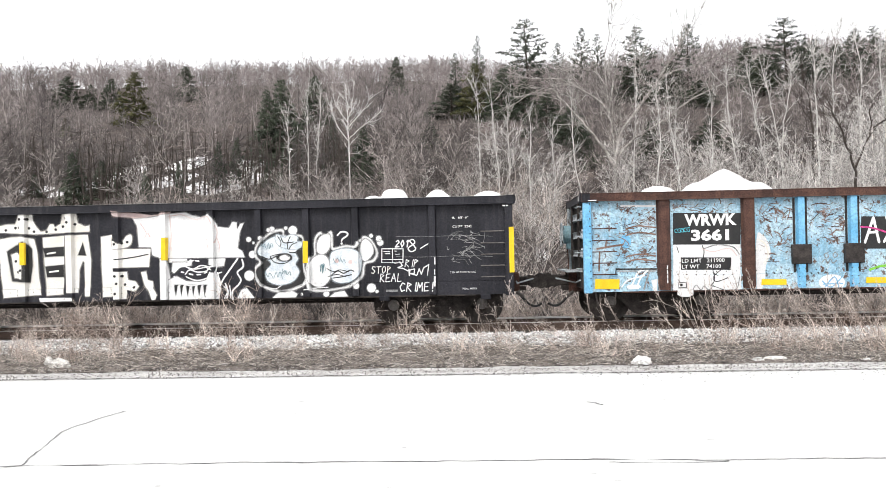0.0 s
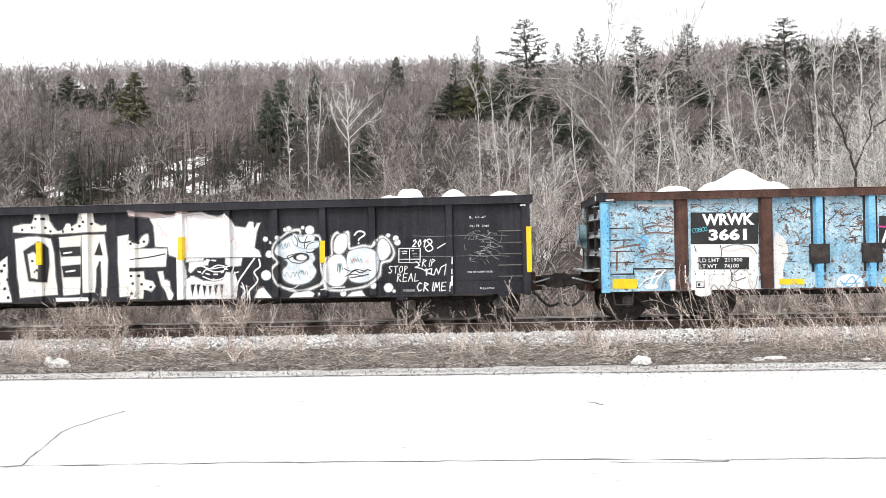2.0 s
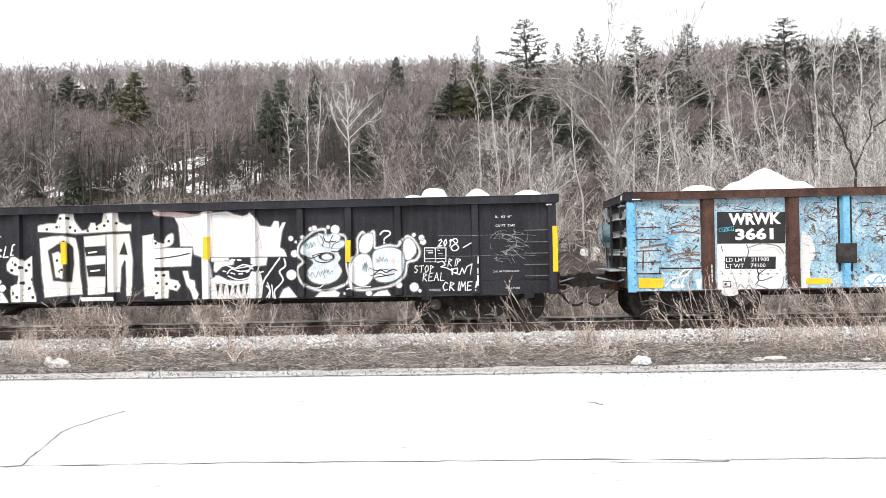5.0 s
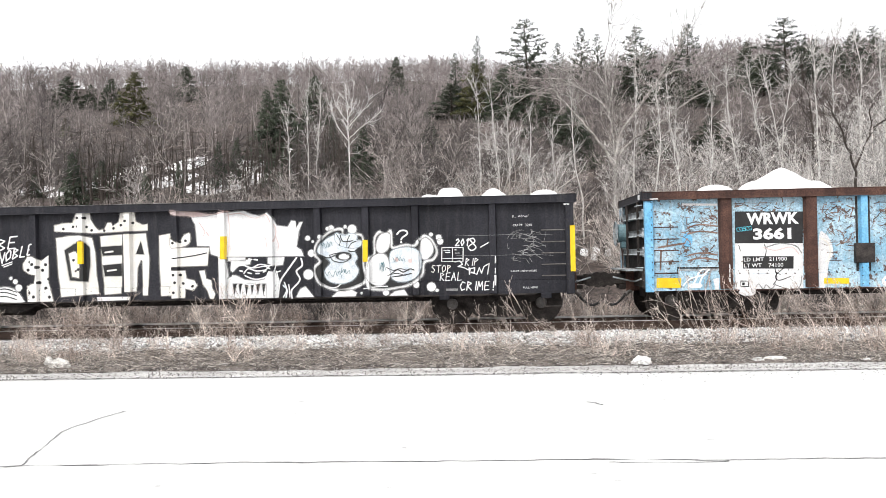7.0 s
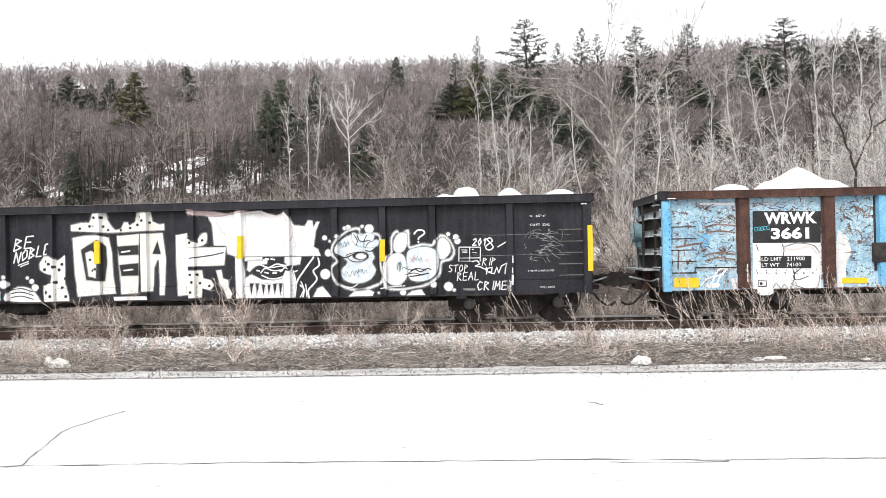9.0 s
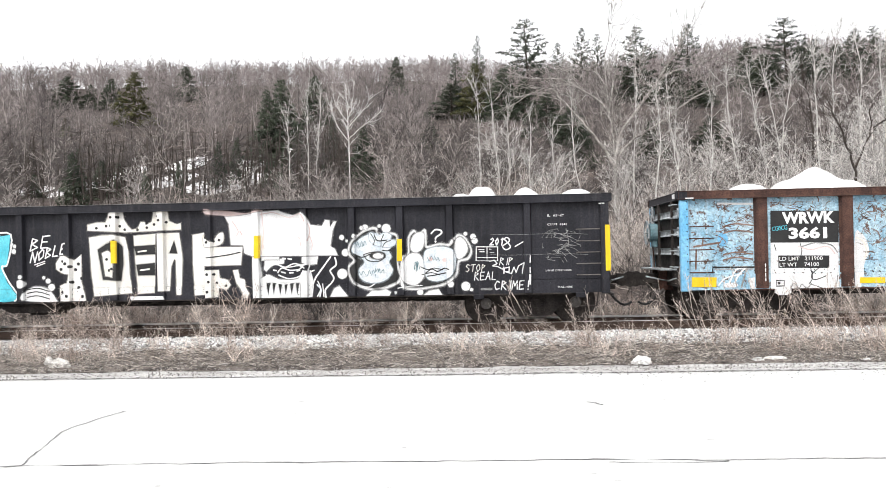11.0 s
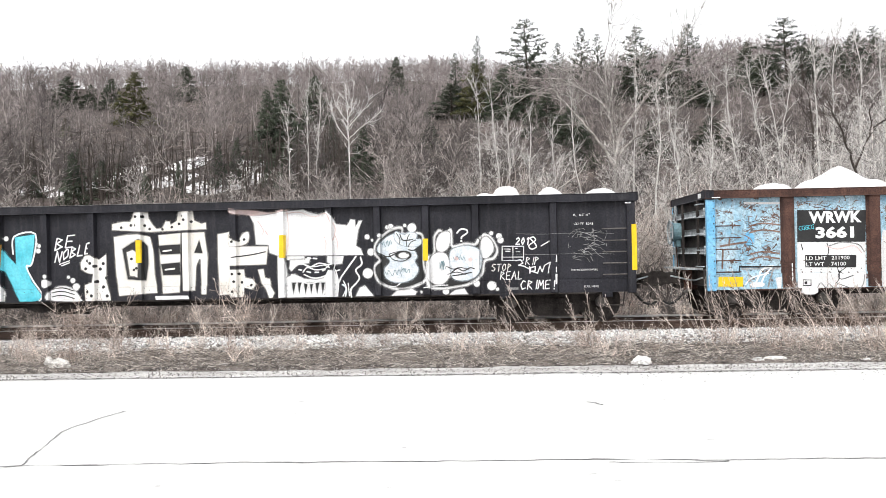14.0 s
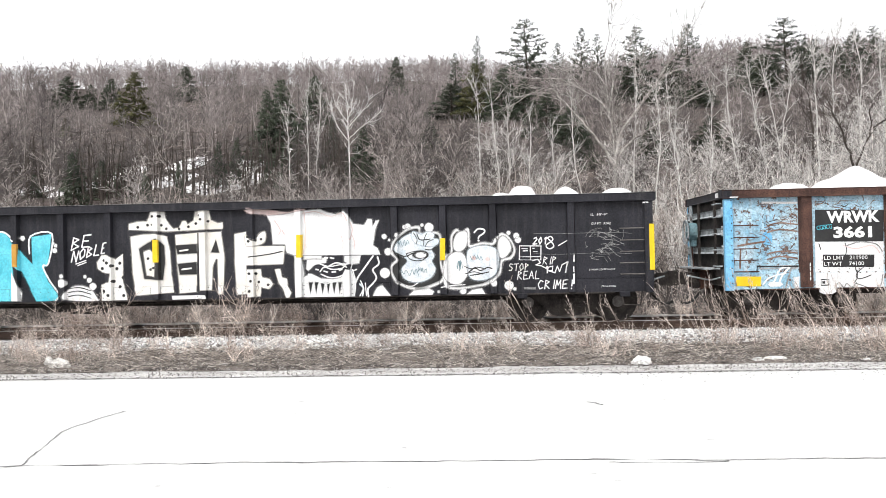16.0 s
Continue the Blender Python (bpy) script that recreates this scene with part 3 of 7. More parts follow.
# nearer woods behind the track; shade among crowded stems is put into the dusky bark
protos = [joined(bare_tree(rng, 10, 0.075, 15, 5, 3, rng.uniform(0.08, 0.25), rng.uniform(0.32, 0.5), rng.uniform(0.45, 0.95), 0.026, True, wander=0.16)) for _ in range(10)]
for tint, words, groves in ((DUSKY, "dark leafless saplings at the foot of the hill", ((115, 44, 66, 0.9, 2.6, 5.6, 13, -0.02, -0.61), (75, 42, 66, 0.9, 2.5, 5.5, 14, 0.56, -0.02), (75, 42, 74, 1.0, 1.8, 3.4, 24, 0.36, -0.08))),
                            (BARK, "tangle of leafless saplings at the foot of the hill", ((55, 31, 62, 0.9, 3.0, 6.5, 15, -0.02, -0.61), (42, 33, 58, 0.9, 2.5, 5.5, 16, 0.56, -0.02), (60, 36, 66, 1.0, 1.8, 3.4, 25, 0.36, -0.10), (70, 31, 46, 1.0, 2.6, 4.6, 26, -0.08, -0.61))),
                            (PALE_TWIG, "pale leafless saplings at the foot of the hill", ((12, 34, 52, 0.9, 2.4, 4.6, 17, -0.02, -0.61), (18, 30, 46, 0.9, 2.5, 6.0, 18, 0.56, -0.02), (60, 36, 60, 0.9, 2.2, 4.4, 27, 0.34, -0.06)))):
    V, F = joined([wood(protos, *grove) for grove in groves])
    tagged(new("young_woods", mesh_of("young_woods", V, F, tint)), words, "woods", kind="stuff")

# brush at the edge of the woods
protos = []
for _ in range(8):
    paths = []
    for _ in range(14):
        a, el = rng.uniform(0, 6.28), rng.uniform(0.7, 1.5)
        s = grow(rng, (rng.normal(0, 0.3), rng.normal(0, 0.3), 0), (math.cos(a) * math.cos(el), math.sin(a) * math.cos(el), math.sin(el)), rng.uniform(1.3, 2.7), 0.013, 0.004, 7, 0.30, 0.10)
        paths.append(s)
        for _ in range(13):
            k = rng.integers(1, 6)
            w = (s[0][k + 1] - s[0][k]) * 2 + rng.normal(0, 0.7, 3) + np.array([0, 0, 0.3])
            paths.append(grow(rng, s[0][k], w / np.linalg.norm(w), rng.uniform(0.25, 0.8), 0.007, 0.003, 3, 0.2, 0.05))
    protos.append(tubes(paths, 3))
sets, dark = [], []
for i in range(230):
    y = 22.8 + 21 * rng.uniform(0, 1) ** 1.3
    x = rng.uniform(-0.60, 0.56) * y
    size = (rng.uniform(0.6, 1.1) + (0.018 if x < 0 else 0.030) * (y - 23)) * (0.45 if 0.09 < x / y < 0.16 and y < 35 else 1.0)
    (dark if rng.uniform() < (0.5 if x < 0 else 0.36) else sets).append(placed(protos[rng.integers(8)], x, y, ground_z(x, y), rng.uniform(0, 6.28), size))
for i in range(16):
    x, y = rng.uniform(5.9, 9.0), rng.uniform(31, 35)
    sets.append(placed(protos[rng.integers(8)], x * y / 36, y, ground_z(x, y), rng.uniform(0, 6.28), rng.uniform(1.0, 1.5)))
V, F = joined(sets)
tagged(new("brush", mesh_of("brush", V, F, TWIG)), "tangled leafless brush along the far side of the track", "brush", kind="stuff")
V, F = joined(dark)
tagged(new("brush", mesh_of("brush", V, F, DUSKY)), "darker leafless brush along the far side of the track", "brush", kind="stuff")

# pale saplings where the woods come nearest
protos = [joined(bare_tree(rng, 10, 0.060, 14, 4, 4, rng.uniform(0.1, 0.3), rng.uniform(0.28, 0.40), rng.uniform(0.7, 1.05), 0.017, True, wander=0.13)) for _ in range(5)]
sets = []
for i in range(95):
    y = rng.uniform(27, 38)
    x = (0.04 + 0.52 * rng.uniform(0, 1) ** 0.7) * y
    if 0.095 < x / y < 0.155:
        continue
    sets.append(placed(protos[i % 5], x, y, ground_z(x, y), rng.uniform(0, 6.28), rng.uniform(0.24, 0.44) + 0.3 * smooth01((x / y - 0.27) / 0.2)))
V, F = joined(sets)
tagged(new("sapling_thicket", mesh_of("sapling_thicket", V, F, PALE_TWIG)), "pale leafless saplings at the edge of the woods", "saplings", kind="stuff")


def limb_tree(name, y, limbs, bark, label, twigs=9, twig_r=0.009, reach=1.1, seed=1, depth=0.5):
    """A tree from its main limbs, each a bent line in x and height; side branches and twigs grow from them."""
    g = np.random.default_rng(seed)
    e = new(name)
    bx = limbs[0][0][0][0]
    bz = ground_z(bx, y)
    e.location = (bx, y, bz)
    fine = []
    for i, (line, r0, r1) in enumerate(limbs):
        P = np.array([(x - bx, 0.0, z - bz) for x, z in line])
        if i == 0:
            P = np.concatenate([[[P[0, 0] - 0.02, 0, -0.3]], P])
        else:
            P[:, 1] = g.uniform(-depth, depth) * np.linspace(0, 1, len(P))
        u = np.linspace(0, len(P) - 1, 3 * len(P))
        P = np.stack([np.interp(u, np.arange(len(P)), P[:, k]) for k in range(3)], 1)
        P[1:-1] = 0.25 * P[:-2] + 0.5 * P[1:-1] + 0.25 * P[2:] + g.normal(0, 0.018, P[1:-1].shape)
        R = np.linspace(r0, r1, len(P)) * 0.72
        V, F = tubes([(P, R)], 7)
        nm = "trunk" if i == 0 else "limb"
        o = new(nm, mesh_of(nm, V, F, bark, True))
        o.parent = e
        L = np.linalg.norm(P[-1] - P[0])
        for _ in range(int(twigs * L / 2) + 2):
            c = g.uniform(0.35 if i == 0 else 0.2, 1.0) * (len(P) - 1)
            k = min(int(c), len(P) - 2)
            q = P[k] + (P[k + 1] - P[k]) * (c - k)
            d = P[k + 1] - P[k]
            d = d / np.linalg.norm(d) * 0.75 + g.normal(0, 0.45, 3) + np.array([0, 0, 0.22])
            d /= np.linalg.norm(d)
            rr = max(twig_r, R[k] * 0.4)
            b = grow(g, q, d, reach * g.uniform(0.5, 1.5), rr, twig_r * 0.6, 5, 0.14, 0.06)
            fine.append(b)
            for _ in range(5):
                k2 = g.integers(1, 4)
                d2 = (b[0][k2 + 1] - b[0][k2]) * 3 + g.normal(0, 0.45, 3)
                fine.append(grow(g, b[0][k2], d2 / np.linalg.norm(d2), reach * g.uniform(0.25, 0.7), twig_r, twig_r * 0.5, 3, 0.15, 0.05))
    V, F = tubes(fine, 3)
    o = new("crown", mesh_of("crown", V, F, bark))
    o.parent = e
    return tagged(e, label, "tree", "bare trees behind the track")


OLD_TREE = [
    ([(5.45, 3.6), (5.44, 4.6), (5.42, 6.01), (5.26, 7.17), (5.14, 8.25), (5.12, 9.5), (5.3, 10.45), (5.44, 11.42)], 0.075, 0.010),
    ([(5.46, 5.0), (5.58, 6.28), (6.51, 7.51), (7.1, 8.28), (7.62, 9.12), (8.05, 9.76), (8.35, 10.19), (8.68, 10.73)], 0.11, 0.02),
    ([(5.44, 5.1), (5.71, 5.7), (6.39, 6.26), (7.27, 6.72), (7.67, 6.99), (8.53, 7.71), (9.38, 8.12), (10.14, 8.42), (10.57, 8.52)], 0.075, 0.02),
    ([(6.81, 7.89), (7.25, 7.9), (8.05, 7.84), (8.46, 7.71)], 0.04, 0.012),
    ([(7.4, 8.64), (8.07, 8.92), (8.83, 9.09), (9.5, 9.34), (10.02, 9.35)], 0.04, 0.01),
    ([(5.44, 5.0), (5.04, 5.71), (4.57, 6.4), (3.92, 7.12), (3.44, 7.71), (3.06, 8.19), (2.69, 8.36), (2.2, 8.22), (1.61, 7.86), (1.26, 7.64)], 0.08, 0.015),
    ([(5.26, 7.2), (4.79, 7.86), (4.13, 8.21), (3.65, 8.52), (3.23, 8.72), (2.49, 8.74), (1.91, 8.74)], 0.065, 0.012),
    ([(5.15, 8.3), (4.81, 8.93), (4.24, 9.09), (3.47, 9.16), (2.9, 9.36)], 0.05, 0.01),
    ([(5.24, 7.3), (5.5, 8.91), (5.79, 9.48), (6.08, 9.89)], 0.045, 0.012),
    ([(6.52, 7.5), (6.48, 8.6), (6.53, 9.53)], 0.025, 0.01),
    ([(3.92, 7.12), (3.73, 7.89), (3.64, 8.45)], 0.025, 0.01),
]
FORKED_TREE = [
    ([(11.75, 3.1), (11.7, 4.08), (11.51, 4.71), (11.26, 5.43), (11.01, 5.88), (10.88, 6.42)], 0.075, 0.02),
    ([(11.72, 3.99), (12.12, 4.87), (12.31, 5.31), (12.23, 5.85), (12.45, 6.14)], 0.05, 0.015),
    ([(12.31, 5.29), (12.71, 5.57), (13.1, 5.91)], 0.035, 0.01),
    ([(11.28, 5.34), (11.54, 5.87), (11.58, 6.31)], 0.025, 0.008),
    ([(11.01, 5.86), (10.7, 6.16), (10.59, 6.52)], 0.025, 0.008),
]
DARK_TREE = [
    ([(12.31, 3.5), (12.33, 5.5), (12.27, 6.56), (12.17, 7.41), (11.97, 7.83)], 0.06, 0.012),
    ([(12.28, 5.19), (12.75, 5.49), (13.16, 5.52)], 0.03, 0.01),
    ([(12.27, 6.24), (11.95, 6.78), (11.71, 7.42)], 0.03, 0.01),
]
limb_tree("bare_tree", 36, OLD_TREE, surface("weathered_grey_bark", (0.27, 0.25, 0.23), (0.50, 0.47, 0.44), 2, 0.9, fine=14, grain=0.5, bump=0.4), "old leafless tree with one broken trunk leaning outwards", 7, 0.010, 1.3, 3)
limb_tree("bare_tree", 28, FORKED_TREE, BARK_DARK, "dark forked leafless tree with twisted limbs", 6, 0.008, 0.8, 4)
limb_tree("bare_tree", 33, DARK_TREE, BARK_DARK, "thin dark leafless tree at the wood's edge", 6, 0.008, 0.9, 5)
BIRCHES = [
    (52, [(-8.0, 4.9), (-8.03, 8.08), (-8.05, 9.34), (-8.06, 10.53), (-8.16, 12.04)], 0.055),
    (42, [(-0.1, 4.13), (-0.12, 5.63), (-0.17, 8.36), (-0.28, 9.87)], 0.05),
    (42, [(0.83, 4.1), (0.6, 7.52), (0.4, 9.85)], 0.05),
    (38, [(4.33, 3.9), (4.01, 5.14), (3.92, 7.6), (3.85, 8.83)], 0.06),
    (34, [(7.67, 3.68), (7.44, 5.11), (7.26, 6.86), (7.12, 8.07)], 0.05),
    (34, [(9.99, 3.63), (9.67, 5.49), (9.52, 6.8), (9.41, 8.33)], 0.05),
    (34, [(11.34, 3.59), (10.78, 5.24), (10.53, 6.55), (10.36, 7.86), (10.17, 8.96)], 0.05),
    (34, [(11.68, 3.59), (11.38, 5.66), (11.2, 6.75), (10.94, 7.85), (10.69, 9.05)], 0.05),
    (34, [(11.51, 3.59), (11.52, 5.87), (11.86, 7.6), (12.01, 8.69)], 0.05),
    (40, [(6.86, 4.1), (6.98, 7.32), (7.07, 9.12), (7.05, 10.41)], 0.05),
    (48, [(-9.76, 4.56), (-9.67, 7.7), (-9.72, 9.6), (-9.63, 11.17)], 0.05),
    (48, [(-9.29, 4.55), (-9.16, 7.69), (-8.92, 9.89), (-8.99, 11.15)], 0.05),
    (50, [(-17.49, 4.85), (-17.32, 8.15), (-17.34, 10.79), (-17.45, 12.12)], 0.05),
    (46, [(-10.36, 4.46), (-10.29, 6.57), (-10.4, 8.69), (-10.24, 10.2)], 0.05),
    (33, [(6.46, 3.64), (6.71, 5.44), (6.63, 6.72), (6.54, 7.57)], 0.05),
    (60, [(-30.51, 5.72), (-30.19, 9.71), (-29.96, 12.9), (-30.01, 14.9)], 0.05),
    (58, [(-31.47, 5.63), (-31.18, 10.26), (-31.33, 12.98), (-31.5, 14.53)], 0.05),
    (34, [(8.7, 3.66), (8.89, 5.29), (8.83, 6.38), (8.94, 7.47)], 0.05),
    (31, [(12.09, 3.38), (12.3, 6.04), (12.26, 7.82), (12.49, 9.1)], 0.05),
    (31, [(13.28, 3.35), (13.19, 6.02), (13.31, 7.79), (12.99, 9.18)], 0.05),
    (31, [(11.78, 3.38), (11.72, 6.06), (11.64, 7.84), (11.79, 9.02)], 0.05),
    (40, [(2.2, 3.4), (2.1, 5.2), (2.25, 6.9), (2.2, 8.1)], 0.045),
    (39, [(3.1, 3.2), (3.25, 5.0), (3.1, 6.4), (3.2, 7.5)], 0.04),
    (37, [(8.1, 3.0), (8.25, 5.0), (8.1, 6.7), (8.2, 7.9)], 0.04),
    (44, [(1.3, 4.2), (1.4, 6.2), (1.3, 8.0), (1.35, 9.2)], 0.045),
    (31, [(13.86, 3.33), (14.04, 5.99), (13.89, 7.77), (14.02, 8.75)], 0.05),
]
WHITE_LIMBS = [([(-8.03, 8.59), (-7.4, 9.15), (-6.67, 9.68), (-6.29, 10.11)], 0.04, 0.012), ([(-8.03, 9.31), (-7.56, 9.84), (-7.03, 10.5), (-6.75, 11.07)], 0.045, 0.012), ([(-8.06, 9.6), (-8.58, 10.34), (-8.84, 11.0)], 0.035, 0.012), ([(-8.06, 9.78), (-7.82, 10.53), (-7.72, 11.82)], 0.035, 0.012), ([(-8.04, 8.5), (-8.73, 9.46), (-8.92, 10.22), (-8.95, 10.7)], 0.04, 0.012)]
for i, (y, line, r) in enumerate(BIRCHES):
    if i == 0:
        limb_tree("birch_tree", y, [(line, 0.075, 0.015)] + WHITE_LIMBS, WHITE_BIRCH, "white-barked birch with forked leafless limbs", 5, 0.011, 0.8, 19)
        continue
    far_left = line[0][0] < -0.3 * y
    limb_tree("birch_tree", y, [(line, r, 0.012)], BARK if far_left else BIRCH, "slender leafless birch with grey bark" if far_left else "slender leafless birch with pale bark", 7, 0.0075, 0.45 + 0.008 * y, 20 + i)

# the evergreens themselves
rng = np.random.default_rng(23)
spruce = [conifer(rng, 10, 3.0, 120, 14, -0.15, 0.03, 0.22, 0.62, 0.95, 0.16) for _ in range(3)]
pine = [conifer(rng, 12, 3.2, 74, 34, 0.08, 0.15, 0.34, 0.40, 0.66, 0.15) for _ in range(3)]


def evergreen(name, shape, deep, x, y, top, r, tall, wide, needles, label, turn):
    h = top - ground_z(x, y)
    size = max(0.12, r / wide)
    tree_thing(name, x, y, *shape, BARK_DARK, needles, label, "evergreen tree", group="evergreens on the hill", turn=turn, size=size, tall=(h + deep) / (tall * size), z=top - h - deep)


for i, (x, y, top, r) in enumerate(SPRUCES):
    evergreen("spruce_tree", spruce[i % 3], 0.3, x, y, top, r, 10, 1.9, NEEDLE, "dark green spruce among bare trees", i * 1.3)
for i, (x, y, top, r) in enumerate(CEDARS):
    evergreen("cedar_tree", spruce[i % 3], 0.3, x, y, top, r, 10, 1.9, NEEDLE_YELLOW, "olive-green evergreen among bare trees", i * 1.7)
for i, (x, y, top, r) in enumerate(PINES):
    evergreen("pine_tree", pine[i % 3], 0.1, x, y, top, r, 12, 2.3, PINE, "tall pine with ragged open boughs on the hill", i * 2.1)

# low evergreens of a plantation before the snow
rng = np.random.default_rng(31)
sets = []
for i in range(9):
    y = rng.uniform(50, 60)
    x = rng.uniform(-0.50, -0.13) * y
    sets.append(placed(spruce[i % 3][1], x, y, ground_z(x, y) + 0.2, rng.uniform(0, 6), rng.uniform(0.16, 0.30), rng.uniform(1.0, 1.5)))
V, F = joined(sets)
tagged(new("evergreen_thicket", mesh_of("evergreen_thicket", V, F, NEEDLE)), "low dark evergreens at the foot of the slope", "evergreens", kind="stuff")

# straight dark poles before the snow
paths = []
for i in range(190):
    y = rng.uniform(50, 66)
    x = rng.uniform(-0.56, -0.16) * y
    p = grow(rng, (x, y, ground_z(x, y) - 0.2), (0, 0, 1), rng.uniform(2.5, 5.5), rng.uniform(0.05, 0.12), 0.02, 6, 0.04, 0.1)
    paths.append(p)
    for _ in range(12):
        k = rng.integers(1, 5)
        w = rng.normal(0, 1, 3) * np.array([1, 1, 0.5])
        paths.append(grow(rng, p[0][k], w / np.linalg.norm(w), rng.uniform(0.3, 1.3), 0.02, 0.01, 3, 0.1, 0))
V, F = tubes(paths, 4)
tagged(new("pole_wood", mesh_of("pole_wood", V, F, BARK_DARK)), "straight dark trunks before snowy ground", "woods", kind="stuff")

# snow lying on the slope
for x0, x1, y0, y1 in SNOW_FIELDS:
    cx, cy = (x0 + x1) / 2, (y0 + y1) / 2
    V, F = [(cx, cy, ground_z(cx, cy) + 0.22)], []
    for ring in range(1, 6):
        for k in range(28):
            a = k / 28 * 2 * math.pi
            s = ring / 5 * (1 + 0.35 * noise.noise((math.cos(a) * 1.7 + x0, math.sin(a) * 1.7, 2.0)) + 0.3 * noise.noise((math.cos(a) * 4.7 + x0, math.sin(a) * 4.7, 5.0)))
            px, py = cx + (x1 - x0) / 2 * s * math.cos(a), cy + (y1 - y0) / 2 * s * math.sin(a)
            V.append((px, py, ground_z(px, py) + (0.2 if ring < 5 else -0.05)))
    for k in range(28):
        F.append((0, 1 + k, 1 + (k + 1) % 28))
        for ring in range(4):
            a, b = 1 + ring * 28 + k, 1 + ring * 28 + (k + 1) % 28
            F += [(a, a + 28, b + 28), (a, b + 28, b)]
    tagged(new("snow_patch", mesh_of("snow_patch", V, F, SNOW, True)), "patch of old snow lying among the trees", "snow", "snow patches on the slope", "structure")


# ---- freight cars ----
HALF, TOP, LOW = 1.55, 2.545, 0.627   # half width, rim and lower edge of the side above the rail
SPEED = 0.16938


def hat_post(x, w, z0, z1, side):
    bm = bmesh.new()
    y0, y1 = side * (HALF - 0.10), side * HALF
    a = [(x - w * 0.5, y0), (x - w * 0.36, y1), (x + w * 0.36, y1), (x + w * 0.5, y0)]
    lo = [bm.verts.new((u, v, z0)) for u, v in a]
    hi = [bm.verts.new((u, v, z1)) for u, v in a]
    for i in range(4):
        j = (i + 1) % 4
        bm.faces.new((lo[i], lo[j], hi[j], hi[i]))
    bm.faces.new(lo[::-1])
    bm.faces.new(hi)
    bmesh.ops.recalc_face_normals(bm, faces=bm.faces)
    return bm


def rivet_row(pts, side, r=0.014):
    bm = bmesh.new()
    for x, z, y in pts:
        cyl(bm, (x, y, z), (x, y + side * 0.012, z), r, 6, r * 0.6)
    return bm


def car_body(car, x0, x1, end, posts, paint, rim, post_w, post_paints, sill_z):
    """Floor, sides, rim, posts and ends of an open freight car that lies from x0 to x1; end is the x of the end in view."""
    for side in (-1, 1):
        bm = bmesh.new()
        box(bm, x0, x1, side * (HALF - 0.10), side * (HALF - 0.12), LOW, TOP - 0.12)
        part("side_sheet", bm, paint, car)
        bm = bmesh.new()
        box(bm, x0 - 0.03, x1 + 0.03, side * (HALF - 0.16), side * (HALF + 0.02), TOP - 0.150, TOP, 0.012)
        part("top_chord", bm, rim, car)
        bm = bmesh.new()
        box(bm, x0, x1, side * (HALF - 0.098), side * (HALF - 0.075), LOW, sill_z, 0.006)
        part("side_sill", bm, paint, car)
        for x, p, pw in zip(posts, post_paints, post_w):
            part("side_post", hat_post(x, pw, LOW + 0.02, TOP - 0.151, side), p, car)
    for xe in (x0, x1):
        s = 1 if xe == x1 else -1
        bm = bmesh.new()
        box(bm, xe - s * 0.10, xe - s * 0.12, -HALF + 0.12, HALF - 0.12, 0.8, TOP - 0.1)
        part("end_sheet", bm, BLACK if paint is BLACK else GRIME, car)
        bm = bmesh.new()
        box(bm, xe - s * 0.14, xe + s * 0.03, -HALF + 0.16, HALF - 0.16, TOP - 0.150, TOP - 0.005, 0.012)
        part("end_chord", bm, BLACK, car)
        for z in (2.13, 1.76, 1.39):
            bm = bmesh.new()
            box(bm, xe - s * 0.10, xe + s * 0.0, -HALF + 0.14, HALF - 0.14, z - 0.065, z + 0.065, 0.03)
            part("end_rib", bm, BLACK if paint is BLACK else GREY_PAINT, car)
        bm = bmesh.new()
        box(bm, xe - s * 0.30, xe + s * 0.02, -HALF + 0.14, HALF - 0.14, 0.70, 1.0, 0.02)
        part("end_sill", bm, GRIME, car)
    bm = bmesh.new()
    box(bm, x0 + 0.12, x1 - 0.12, -HALF + 0.12, HALF - 0.12, 0.86, 0.92)
    part("floor_plate", bm, RUST, car)
    bm = bmesh.new()
    box(bm, x0 + 0.2, x1 - 0.2, -0.32, 0.32, 0.45, 0.86)
    part("center_sill", bm, GRIME, car)


